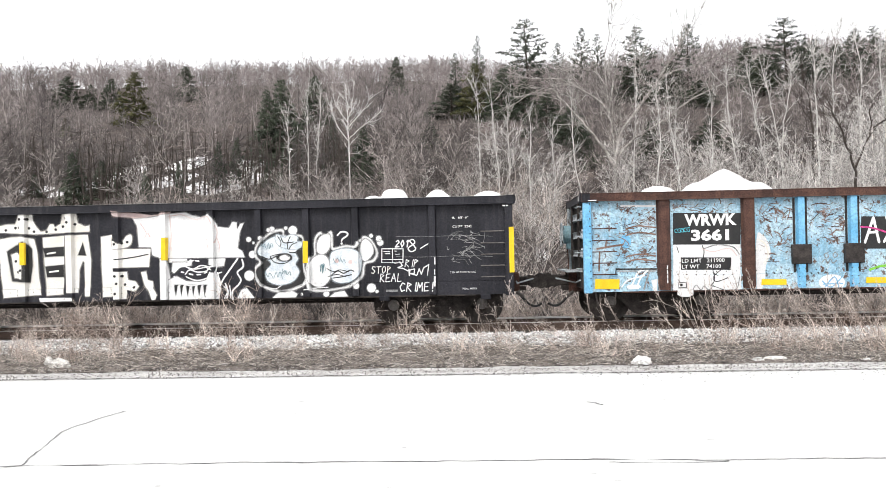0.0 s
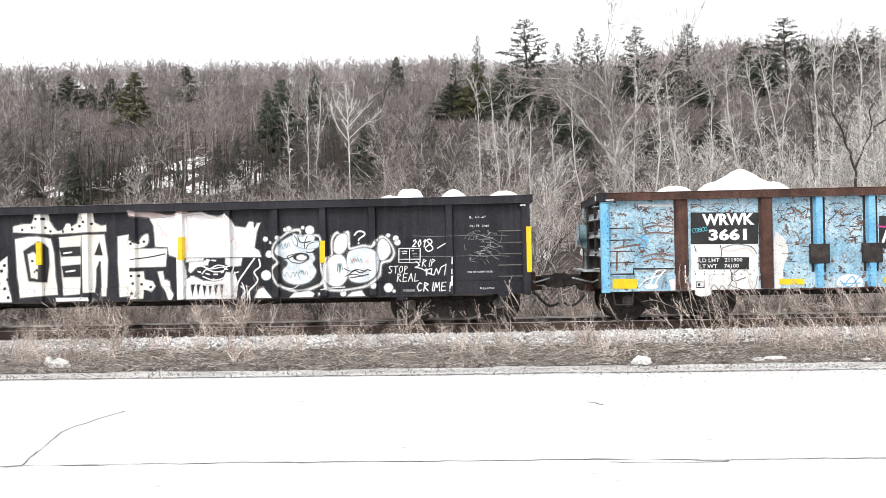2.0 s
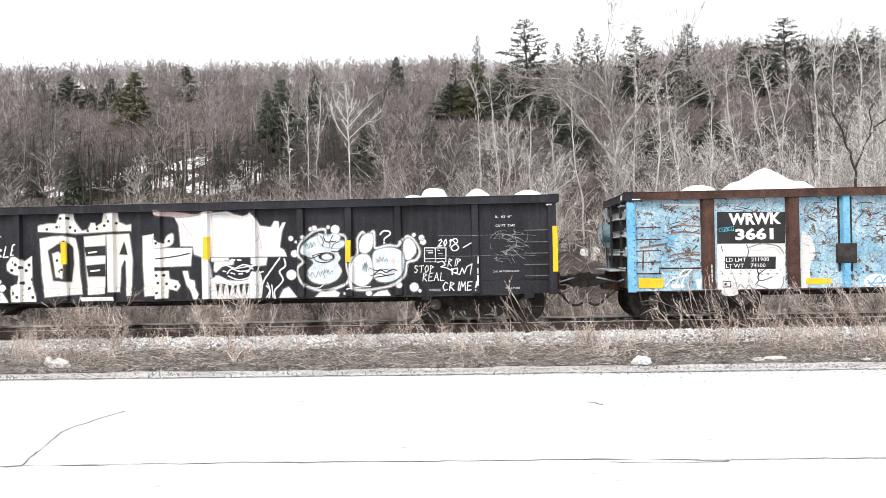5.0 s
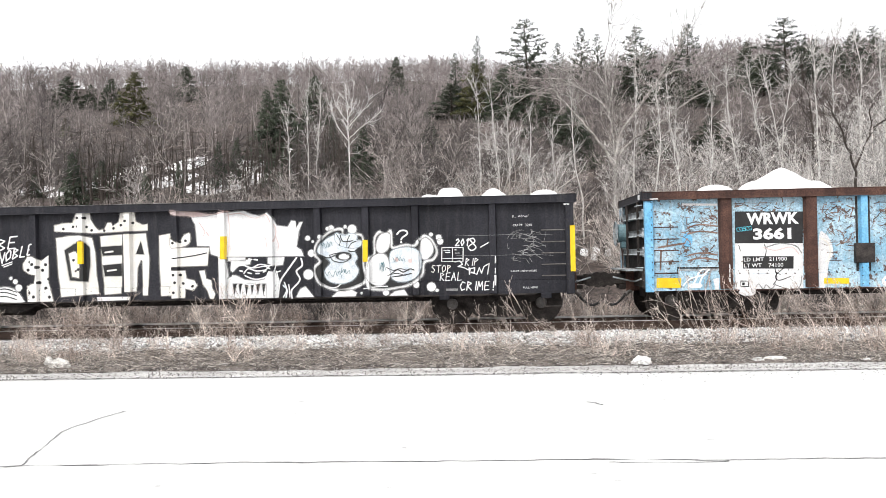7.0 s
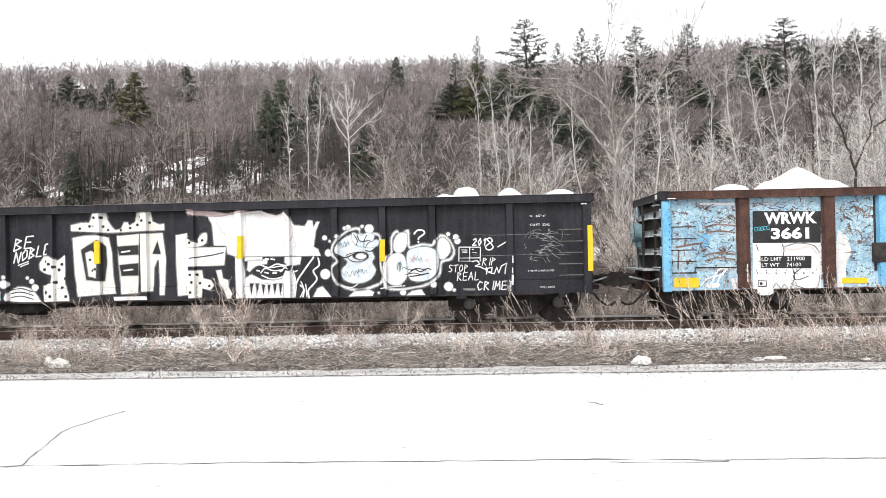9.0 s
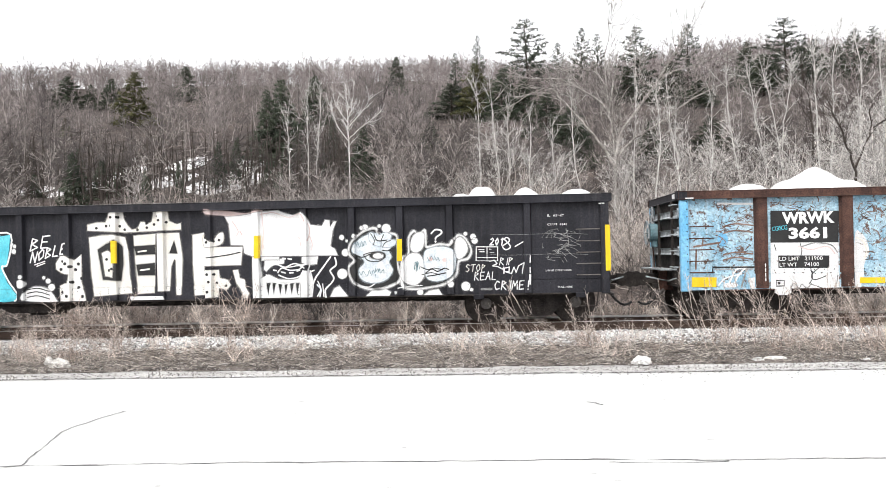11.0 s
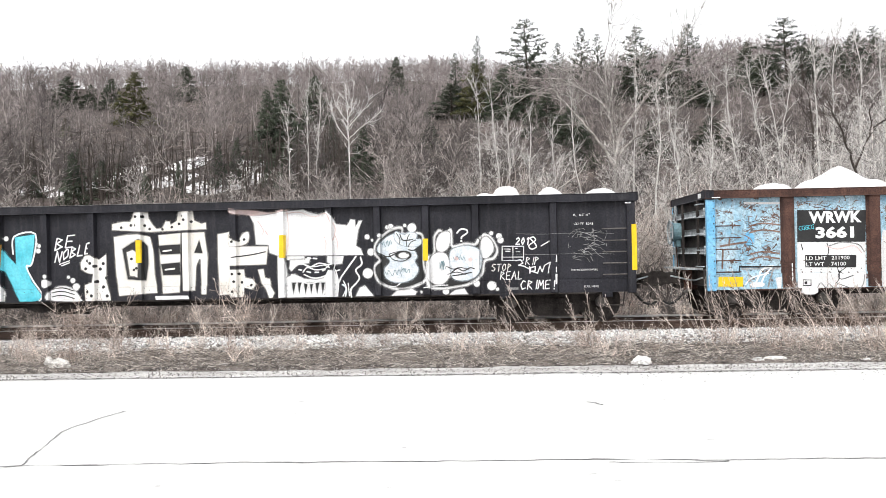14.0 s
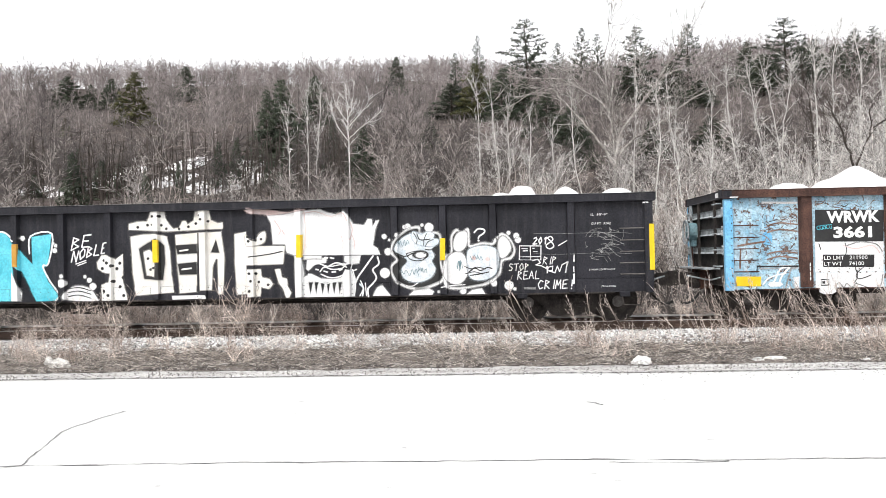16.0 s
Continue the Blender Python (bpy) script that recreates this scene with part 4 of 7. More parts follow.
def truck(car, xc):
    """One pair of axles with its frames. Returns the wheelsets."""
    sets = []
    for side in (-1, 1):
        y = side * 0.98
        bm = bmesh.new()
        arch = [(-1.12, 0.50), (-1.12, 0.58), (-0.86, 0.62), (-0.50, 0.66), (0.50, 0.66), (0.86, 0.62), (1.12, 0.58), (1.12, 0.50), (0.70, 0.45), (0.42, 0.17), (0.30, 0.14), (-0.30, 0.14), (-0.42, 0.17), (-0.70, 0.45)]
        prism(bm, [(xc + a, b) for a, b in arch], y - 0.06, y + 0.06)
        frame_ob = part("side_frame", bm, GRIME, car)
        for k in range(5):
            bm = bmesh.new()
            xs = xc - 0.24 + 0.12 * k
            for q in range(7):
                cyl(bm, (xs, y + side * 0.03, 0.20 + q * 0.05), (xs, y + side * 0.03, 0.225 + q * 0.05), 0.058, 8)
            part("spring", bm, GRIME, frame_ob)
    bm = bmesh.new()
    box(bm, xc - 0.2, xc + 0.2, -1.12, 1.12, 0.50, 0.70, 0.02)
    part("bolster", bm, GRIME, car)
    for dx in (-0.89, 0.89):
        bm = bmesh.new()
        cyl(bm, (0, -1.0, 0), (0, 1.0, 0), 0.075, 12)
        for side in (-1, 1):
            y = side * 0.755
            cyl(bm, (0, y - 0.065, 0), (0, y + 0.065, 0), 0.419, 40)
            cyl(bm, (0, y - side * 0.10, 0), (0, y - side * 0.06, 0), 0.445, 40)
            cyl(bm, (0, y + side * 0.064, 0), (0, y + side * 0.085, 0), 0.17, 20, 0.12)
        ws = part("wheelset", bm, WHEEL, car)
        ws.location = (xc + dx, 0, 0.419)
        for side in (-1, 1):
            bm = bmesh.new()
            cyl(bm, (0, side * 1.0, 0), (0, side * 1.10, 0), 0.11, 18)
            cyl(bm, (0, side * 1.10, 0), (0, side * 1.13, 0), 0.075, 12)
            for k in range(3):
                a = k * 2.094
                cyl(bm, (0.045 * math.cos(a), side * 1.13, 0.045 * math.sin(a)), (0.045 * math.cos(a), side * 1.145, 0.045 * math.sin(a)), 0.014, 6)
            part("bearing_cap", bm, CAP, ws, "dusty round bearing cap")
        sets.append(ws)
    return sets


def coupler(car, xe, s):
    bm = bmesh.new()
    box(bm, xe, xe + s * 0.38, -0.10, 0.10, 0.74, 0.92, 0.02)
    part("coupler_shank", bm, GRIME, car)
    bm = bmesh.new()
    prism(bm, [(xe + s * 0.34, 0.74), (xe + s * 0.44, 0.68), (xe + s * 0.52, 0.70), (xe + s * 0.60, 0.66), (xe + s * 0.74, 0.70), (xe + s * 0.74, 0.96), (xe + s * 0.58, 0.99), (xe + s * 0.50, 0.94), (xe + s * 0.34, 0.95)], -0.17 if s > 0 else -0.02, 0.02 if s > 0 else 0.17)
    part("coupler_knuckle", bm, GRIME, car)
    bm = bmesh.new()
    box(bm, xe - s * 0.05, xe + s * 0.16, -0.36, 0.36, 0.62, 1.02, 0.03)
    part("striker_casting", bm, RUST, car)
    bm = bmesh.new()
    box(bm, xe + s * 0.16, xe + s * 0.30, -0.20, 0.20, 0.63, 0.72, 0.01)
    part("coupler_carrier", bm, GRIME, car)
    bm = bmesh.new()
    cyl(bm, (xe + s * 0.10, -0.34, 0.60), (xe + s * 0.22, -0.42, 0.52), 0.04, 8)
    part("angle_cock", bm, CAP, car)
    bm = bmesh.new()
    pts = [(xe + s * (0.12 + 0.5 * k / 6), -0.30 if s > 0 else -0.26, 0.62 - 0.32 * math.sin(k / 6 * 2.2)) for k in range(7)]
    pipe(bm, pts, 0.025, 8)
    part("air_hose", bm, RUBBER, car)
    bm = bmesh.new()
    pipe(bm, [(xe + s * 0.06, -1.35, 0.86), (xe + s * 0.10, -0.9, 0.80), (xe + s * 0.12, -0.5, 0.80), (xe + s * 0.45, -0.3, 0.88)], 0.016, 6)
    part("uncoupling_lever", bm, GREY_PAINT, car)


# black car: local x runs from the end in view (0) back to -20.6
black_car = tagged(new("gondola_car"), "long black gondola freight car covered in white graffiti", "freight car", "freight cars of the train")
bposts = [-1.58, -3.10] + [-4.08 - 0.957 * k for k in range(14)] + [-17.6, -19.1]
car_body(black_car, -20.6, 0.0, 0.0, bposts, BLACK, BLACK, [0.17] * 20, [BLACK] * 20, LOW + 0.27)
wheels = truck(black_car, -1.52) + truck(black_car, -19.1)
coupler(black_car, 0.0, 1)
coupler(black_car, -20.6, -1)

blue_car = tagged(new("gondola_car"), "worn sky-blue gondola freight car with rusty brown posts", "freight car", "freight cars of the train")
uposts = [1.56, 3.18, 4.17, 5.16, 6.35, 7.40, 8.45, 9.5, 10.55, 11.6, 13.2, 14.9]
uwidths = [0.27, 0.27] + [0.17] * 8 + [0.27, 0.27]
upaint = [RUST, RUST] + [BLUE_CLEAN] * 8 + [RUST, RUST]
car_body(blue_car, 0.0, 16.5, 0.0, uposts, BLUE, RUST, uwidths, upaint, LOW + 0.30)
wheels += truck(blue_car, 1.46) + truck(blue_car, 15.04)
coupler(blue_car, 0.0, -1)
coupler(blue_car, 16.5, 1)


# ---- paint on the cars ----
def face_y(x, z, posts, sill):
    """Depth of the outer face of a car side and the borders between its planes."""
    for p, w in posts:
        d = abs(x - p)
        if d < 0.36 * w and z < TOP - 0.151:
            return -HALF
        if d < 0.5 * w:
            return -HALF + 0.10 * (d - 0.36 * w) / (0.14 * w)
    return -(HALF - 0.075) if z < sill else -(HALF - 0.10)


SIDES = {}


def side_of(car):
    if not SIDES:
        for c, ps, s in ((black_car, [(p, 0.17) for p in bposts], LOW + 0.27), (blue_car, list(zip(uposts, uwidths)), LOW + 0.30)):
            cuts = sorted(v for p, w in ps for v in (p - 0.5 * w, p - 0.36 * w, p + 0.36 * w, p + 0.5 * w))
            SIDES[c.as_pointer()] = (ps, s, cuts)
    return SIDES[car.as_pointer()]


def halved(poly, axis, at):
    """Splits a convex outline at a line; returns what lies below and above."""
    lo, hi = [], []
    for a, b in zip(poly, poly[1:] + poly[:1]):
        if a[axis] <= at:
            lo.append(a)
        if a[axis] >= at:
            hi.append(a)
        if (a[axis] - at) * (b[axis] - at) < 0:
            k = (at - a[axis]) / (b[axis] - a[axis])
            c = tuple(p + (q - p) * k for p, q in zip(a, b))
            lo.append(c)
            hi.append(c)
    return lo, hi


def film_of_paint(car, name, material, convex, layer, stagger=0.0):
    """Lays flat outlines on the car's side, over posts and sill, as one thin coat."""
    ps, sill, cuts = side_of(car)
    V, F, fade = [], [], []
    for turn, poly in enumerate(convex):
        rest, bits = poly, []
        for c in cuts:
            if min(p[0] for p in rest) < c < max(p[0] for p in rest):
                lo, rest = halved(rest, 0, c)
                bits.append(lo)
        bits.append(rest)
        pieces = []
        for b in bits:
            if len(b) > 2 and min(p[1] for p in b) < sill < max(p[1] for p in b):
                pieces += halved(b, 1, sill)
            else:
                pieces.append(b)
        for b in pieces:
            if len(b) < 3:
                continue
            mx, mz = sum(p[0] for p in b) / len(b), sum(p[1] for p in b) / len(b)
            n = len(V)
            for x, z, *density in b:
                fade.append(density[0] if density else 1.0)
                y = face_y(x + (mx - x) * 1e-3, z + (mz - z) * 1e-3, ps, sill)
                V.append((x, y - 0.004 - 0.003 * layer - stagger * ((turn * 0.618034) % 1.0), z))
            F += [(n, n + k, n + k + 1) for k in range(1, len(b) - 1)]
    me = mesh_of(name, V, F, material)
    if min(fade) < 1:
        flat = np.zeros((len(F) * 3, 2), np.float32)
        flat[:, 1] = np.array(fade)[np.array(F).ravel()]
        me.uv_layers.new(name="mist").data.foreach_set("uv", flat.ravel())
    ob = new(name, me)
    ob.parent = car
    return ob


def mist(car, material, pts, layer, reach=0.045):
    """Overspray round a closed outline, on the part that it belongs to."""
    if material not in MISTS or car is not black_car:
        return
    n = len(pts)
    turn = 1 if sum(a[0] * b[1] - b[0] * a[1] for a, b in zip(pts, pts[1:] + pts[:1])) > 0 else -1
    outer = []
    for i in range(n):
        (ax, az), (bx, bz), (cx, cz) = pts[i - 1], pts[i], pts[(i + 1) % n]
        nx, nz = (bz - az), (ax - bx)
        mx, mz = (cz - bz), (bx - cx)
        u, w = math.hypot(nx, nz) or 1e-6, math.hypot(mx, mz) or 1e-6
        dx, dz = nx / u + mx / w, nz / u + mz / w
        d = math.hypot(dx, dz) or 1e-6
        outer.append((bx + turn * dx / d * reach, max(LOW + 0.004, bz + turn * dz / d * reach), 0.0))
    ring = [[(*pts[i], 0.85), (*pts[(i + 1) % n], 0.85), outer[(i + 1) % n], outer[i]] for i in range(n)]
    tagged(film_of_paint(car, "overspray", MISTS[material], ring, layer + 0.25, 0.0012), kind="stuff")


def rounded(pts, closed=True, steps=5):
    out, n = [], len(pts)
    for i in range(n if closed else n - 1):
        p = [pts[(i + k) % n] if closed else pts[min(max(i + k, 0), n - 1)] for k in (-1, 0, 1, 2)]
        for s in range(steps):
            t = s / steps
            out.append(tuple(0.5 * (2 * p[1][a] + (p[2][a] - p[0][a]) * t + (2 * p[0][a] - 5 * p[1][a] + 4 * p[2][a] - p[3][a]) * t * t + (3 * p[1][a] - p[0][a] - 3 * p[2][a] + p[3][a]) * t ** 3) for a in (0, 1)))
    return out if closed else out + [pts[-1]]


def paint(car, name, material, pts, layer=0, curved=False):
    pts = [(x, max(LOW + 0.004, z)) for x, z in (rounded(pts) if curved else pts)]
    tris = geometry.tessellate_polygon([[Vector((x, z, 0)) for x, z in pts]])
    if name.startswith("graffiti"):
        mist(car, material, pts, layer)
    return film_of_paint(car, name, material, [[pts[i] for i in t] for t in tris], layer)


def oval(car, name, material, x, z, rx, rz, layer=0):
    k = 20
    pts = [(x + rx * math.cos(a * 6.2832 / k), max(LOW + 0.004, z + rz * math.sin(a * 6.2832 / k))) for a in range(k)]
    mist(car, material, pts, layer, 0.03)
    return film_of_paint(car, name, material, [pts], layer)


def dots(car, name, material, spots, r, layer=0):
    for x, z in spots:
        film_of_paint(car, name, material, [[(x + r * math.cos(a * 0.785), z + r * math.sin(a * 0.785)) for a in range(8)]], layer)


def ribbons(lines, w):
    out = []
    for pts in lines:
        for (ax, az), (bx, bz) in zip(pts[:-1], pts[1:]):
            L = math.hypot(bx - ax, bz - az) or 1e-6
            nx, nz = -(bz - az) / L * w / 2, (bx - ax) / L * w / 2
            out.append([(ax + nx, az + nz), (ax - nx, az - nz), (bx - nx, bz - nz), (bx + nx, bz + nz)])
        out += [[(x + w / 2 * math.cos(a * 1.047), z + w / 2 * math.sin(a * 1.047)) for a in range(6)] for x, z in pts]
    return out


def stroke(car, name, material, pts, w, layer=0, curved=True):
    return film_of_paint(car, name, material, ribbons([rounded(pts, False, 4) if curved and len(pts) > 2 else pts], w), layer, 0.0026)


LETTERS = {
    "A": [[(0, 0), (0.45, 1), (0.9, 0)], [(0.2, 0.4), (0.75, 0.42)]], "B": [[(0.1, 0), (0.1, 1), (0.7, 0.85), (0.15, 0.55), (0.85, 0.3), (0.1, 0)]], "C": [[(0.85, 0.85), (0.4, 1), (0.05, 0.5), (0.4, 0), (0.9, 0.15)]],
    "E": [[(0.85, 1), (0.1, 0.95), (0.1, 0), (0.9, 0.05)], [(0.1, 0.5), (0.7, 0.52)]], "I": [[(0.45, 0), (0.5, 1)]], "L": [[(0.15, 1), (0.1, 0), (0.85, 0.05)]], "M": [[(0, 0), (0.15, 1), (0.45, 0.4), (0.8, 1), (0.95, 0)]],
    "N": [[(0.05, 0), (0.1, 1), (0.8, 0), (0.9, 1)]], "O": [[(0.45, 1), (0.05, 0.6), (0.3, 0), (0.85, 0.35), (0.75, 0.9), (0.45, 1)]], "P": [[(0.1, 0), (0.15, 1), (0.8, 0.8), (0.15, 0.45)]], "R": [[(0.1, 0), (0.15, 1), (0.8, 0.8), (0.15, 0.5), (0.9, 0)]],
    "S": [[(0.85, 0.9), (0.3, 1), (0.1, 0.7), (0.8, 0.35), (0.5, 0), (0.05, 0.1)]], "T": [[(0, 0.95), (0.95, 1)], [(0.48, 0.97), (0.42, 0)]], "X": [[(0.05, 0), (0.85, 1)], [(0.1, 1), (0.9, 0)]],
    "0": [[(0.45, 1), (0.1, 0.5), (0.45, 0), (0.8, 0.5), (0.45, 1)]], "1": [[(0.2, 0.75), (0.5, 1), (0.5, 0)]], "2": [[(0.1, 0.8), (0.5, 1), (0.8, 0.7), (0.05, 0), (0.9, 0.05)]], "8": [[(0.5, 0.55), (0.1, 0.8), (0.5, 1), (0.8, 0.8), (0.1, 0.25), (0.5, 0), (0.85, 0.25), (0.5, 0.55)]],
    "!": [[(0.4, 1), (0.42, 0.3)], [(0.42, 0.06), (0.44, 0.0)]],
}


def handwriting(car, material, words, x, z, h, slant, w, layer=0, wide=0.62, rise=0.0):
    """Hand-sprayed capitals, each a part of its own."""
    for ch in words:
        z += random.uniform(-0.03, 0.03) * h
        lines = [[(x + (u * wide + slant * v * 0.5) * h, z + v * h) for u, v in s] for s in LETTERS[ch]]
        film_of_paint(car, "sprayed_letter", material, ribbons(lines, w), layer, 0.0026)
        step = h * wide * (0.75 if ch in "I!1" else 1.18)
        x, z = x + step, z + step * rise


def lettering(car, words, x0, x1, z0, z1, material, layer=1, bold=0.0):
    """Stencilled words that fill the given stretch of the car's side."""
    cu = bpy.data.curves.new("stencil", "FONT")
    cu.body, cu.size, cu.resolution_u, cu.offset = words, 1.0, 2, bold
    tmp = new("stencil", cu)
    bpy.context.view_layer.update()
    me = bpy.data.meshes.new_from_object(tmp.evaluated_get(bpy.context.evaluated_depsgraph_get()))
    bpy.data.objects.remove(tmp)
    xs, ys = [v.co.x for v in me.vertices], [v.co.y for v in me.vertices]
    a, b, c, d = min(xs), max(xs), min(ys), max(ys)
    ps, sill, _ = side_of(car)
    for v in me.vertices:
        x, z = x0 + (v.co.x - a) / (b - a) * (x1 - x0), z0 + (v.co.y - c) / (d - c) * (z1 - z0)
        v.co = (x, face_y((x0 + x1) / 2, z, ps, sill) - 0.004 - 0.003 * layer, z)
    me.calc_loop_triangles()
    V = np.array([v.co[:] for v in me.vertices])
    F = np.array([t.vertices[:] for t in me.loop_triangles])
    bpy.data.meshes.remove(me)
    mark = np.arange(len(V))
    while True:
        low = mark[F].min(axis=1)
        old = mark.copy()
        for k in range(3):
            np.minimum.at(mark, F[:, k], low)
        if (old == mark).all():
            break
    for root in sorted(set(mark[F[:, 0]]), key=lambda r: V[r, 0]):
        f = F[mark[F[:, 0]] == root]
        used, back = np.unique(f, return_inverse=True)
        ob = new("stencil_letter", mesh_of("stencil_letter", V[used], back.reshape(-1, 3), material))
        ob.parent = car


paint(black_car, "graffiti_crown", CREAM, [(-10.37, 2.05), (-10.37, 2.16), (-10.17, 2.2), (-10, 2.2), (-9.96, 2.29), (-9.92, 2.43), (-9.65, 2.42), (-9.63, 2.26), (-9.56, 2.14), (-9.47, 2.04), (-9.35, 2.06), (-9.28, 2.19), (-9.21, 2.19), (-9.18, 2.12), (-9.05, 2.2), (-9.02, 2.38), (-8.74, 2.4), (-8.71, 2.2), (-8.56, 2.13), (-8.47, 2.15), (-8.47, 2.03), (-9.61, 2)], 0)
dots(black_car, "graffiti_spot", INK, [(-10.19, 2.09), (-9.99, 2.13), (-9.89, 2.13), (-9.71, 2.12), (-9.61, 2.05), (-9.86, 2.3), (-9.74, 2.3), (-9.35, 2.04), (-9.16, 2.08), (-9.01, 2.14), (-8.94, 2.3), (-8.89, 2.22), (-8.76, 2.18)], 0.029, 1)
paint(black_car, "graffiti_letter", CREAM, [(-10.34, 1.9), (-10.08, 1.94), (-9.82, 1.94), (-9.61, 1.89), (-9.55, 1.6), (-9.53, 1.14), (-9.47, 0.78), (-10.24, 0.73), (-10.3, 1.16)], 0)
paint(black_car, "graffiti_outline", INK, [(-10.17, 1.66), (-9.99, 1.77), (-9.8, 1.85), (-9.66, 1.71), (-9.65, 1.37), (-9.7, 1.03), (-10.07, 1.06)], 1)
paint(black_car, "graffiti_letter", CREAM, [(-10.08, 1.59), (-9.97, 1.63), (-9.85, 1.58), (-9.83, 1.38), (-9.84, 1.1), (-10.02, 1.13)], 2)
dots(black_car, "graffiti_spot", INK, [(-9.99, 1.46), (-9.94, 1.24), (-9.85, 1.27)], 0.029, 3)
paint(black_car, "graffiti_letter", CREAM, [(-9.43, 1.92), (-8.99, 1.95), (-9.02, 0.78), (-9.35, 0.76), (-9.4, 1.37)], 0)
paint(black_car, "graffiti_outline", INK, [(-9.43, 1.71), (-9, 1.73), (-9, 1.55), (-9.39, 1.54)], 1)
stroke(black_car, "graffiti_mark", CREAM, [(-9.34, 1.6), (-9.18, 1.62)], 0.034, 2)
paint(black_car, "graffiti_outline", INK, [(-9.39, 1.34), (-9.01, 1.37), (-9.01, 1.13), (-9.35, 1.13)], 1)
stroke(black_car, "graffiti_mark", CREAM, [(-9.3, 1.23), (-9.12, 1.25)], 0.034, 2)
paint(black_car, "graffiti_letter", CREAM, [(-8.93, 1.95), (-8.51, 1.96), (-8.45, 1.46), (-8.48, 0.73), (-8.57, 0.73), (-8.58, 1.42), (-8.62, 1.44), (-8.69, 1.28), (-8.71, 0.81), (-8.92, 0.81)], 0)
paint(black_car, "graffiti_outline", INK, [(-8.71, 1.56), (-8.61, 1.81), (-8.55, 1.55)], 1)
paint(black_car, "graffiti_letter", CREAM, [(-8.23, 1.91), (-8, 1.95), (-8, 1.66), (-7.23, 1.65), (-7.27, 1.3), (-8.01, 1.29), (-7.99, 0.72), (-8.2, 0.71), (-8.23, 1.34)], 0)
paint(black_car, "graffiti_spotted", CREAM, [(-8, 1.91), (-7.92, 1.79), (-7.82, 1.77), (-7.73, 1.9), (-7.62, 1.94), (-7.62, 1.78), (-7.72, 1.7), (-7.99, 1.68)], 1, True)
dots(black_car, "graffiti_spot", INK, [(-7.95, 1.85), (-7.93, 1.76), (-7.81, 1.78), (-7.7, 1.8)], 0.029, 2)
paint(black_car, "graffiti_spotted", CREAM, [(-7.98, 1.2), (-7.72, 1.2), (-7.7, 1.04), (-7.54, 1), (-7.48, 0.9), (-7.55, 0.81), (-7.71, 0.85), (-7.73, 0.67), (-7.97, 0.66)], 1)
dots(black_car, "graffiti_spot", INK, [(-7.93, 1.12), (-7.81, 1.12), (-7.9, 0.97), (-7.76, 0.95), (-7.93, 0.77), (-7.57, 0.89)], 0.029, 2)
paint(black_car, "graffiti_arrow", CREAM, [(-7.43, 1.19), (-7.33, 1.2), (-7.3, 1.03), (-7.2, 1), (-7.18, 0.85), (-7.11, 0.73), (-7.15, 0.59), (-7.21, 0.61), (-7.27, 0.82), (-7.36, 0.93)], 0)
stroke(black_car, "graffiti_outline", INK, [(-7.94, 1.45), (-7.53, 1.5), (-7.28, 1.55)], 0.022, 1)
paint(black_car, "graffiti_strip", WHITE_WORN, [(-9.52, 0.71), (-8.82, 0.71), (-8.8, 0.64), (-9.5, 0.63)], 0)
paint(black_car, "graffiti_cloud", PINKISH, [(-8, 2.4), (-7.9, 2.32), (-7.58, 2.28), (-7.49, 2.12), (-7.46, 1.98), (-7.27, 2.12), (-6.83, 2.22), (-6.83, 2.37), (-7.17, 2.32), (-7.52, 2.37)], 0, True)
paint(black_car, "graffiti_cloud", WHITE, [(-7.57, 2.26), (-7.49, 2.12), (-7.46, 1.7), (-7.21, 1.69), (-7.19, 1.53), (-7.03, 1.47), (-5.33, 1.45), (-5.38, 1.57), (-5.47, 1.63), (-5.42, 1.94), (-5.34, 2.12), (-5.4, 2.11), (-5.47, 2), (-5.48, 2.14), (-5.56, 2.15), (-5.63, 2.03), (-5.86, 2.06), (-5.94, 2.22), (-6.03, 2.31), (-6.2, 2.26), (-6.37, 2.3), (-6.51, 2.36), (-6.83, 2.34), (-7.27, 2.27)], 1)
stroke(black_car, "graffiti_drip", PINKISH, [(-6.83, 2.33), (-6.8, 1.88), (-6.86, 1.49)], 0.022, 2)
stroke(black_car, "graffiti_drip", PINKISH, [(-7.27, 1.96), (-7.23, 1.89)], 0.022, 2)
stroke(black_car, "graffiti_drip", PINKISH, [(-5.92, 1.75), (-5.87, 1.95), (-5.91, 2.09)], 0.018, 2)
paint(black_car, "graffiti_face", WHITE, [(-7.03, 1.46), (-6.89, 1.43), (-6.85, 1.09), (-6.86, 0.64), (-7.01, 0.63), (-7.03, 1.04)], 0)
paint(black_car, "graffiti_face", WHITE, [(-6.85, 1.45), (-6.5, 1.44), (-6.5, 1.38), (-6.85, 1.38)], 0)
paint(black_car, "graffiti_face", WHITE, [(-6.78, 1.38), (-6.39, 1.4), (-6.41, 1.31), (-6.62, 1.29), (-6.76, 1.16), (-6.8, 1.2)], 0)
paint(black_car, "graffiti_face", WHITE, [(-6.02, 1.43), (-5.72, 1.43), (-5.75, 1.29), (-5.89, 1.27), (-6.02, 1.32)], 0)
stroke(black_car, "graffiti_face", WHITE, [(-6.74, 1.22), (-6.57, 1.3), (-6.39, 1.23), (-6.21, 1.3), (-6, 1.27), (-5.79, 1.34)], 0.027, 1)
stroke(black_car, "graffiti_face", WHITE, [(-6.53, 1.13), (-6.44, 1.22), (-6.28, 1.17), (-6.09, 1.19), (-6, 1.25)], 0.027, 1)
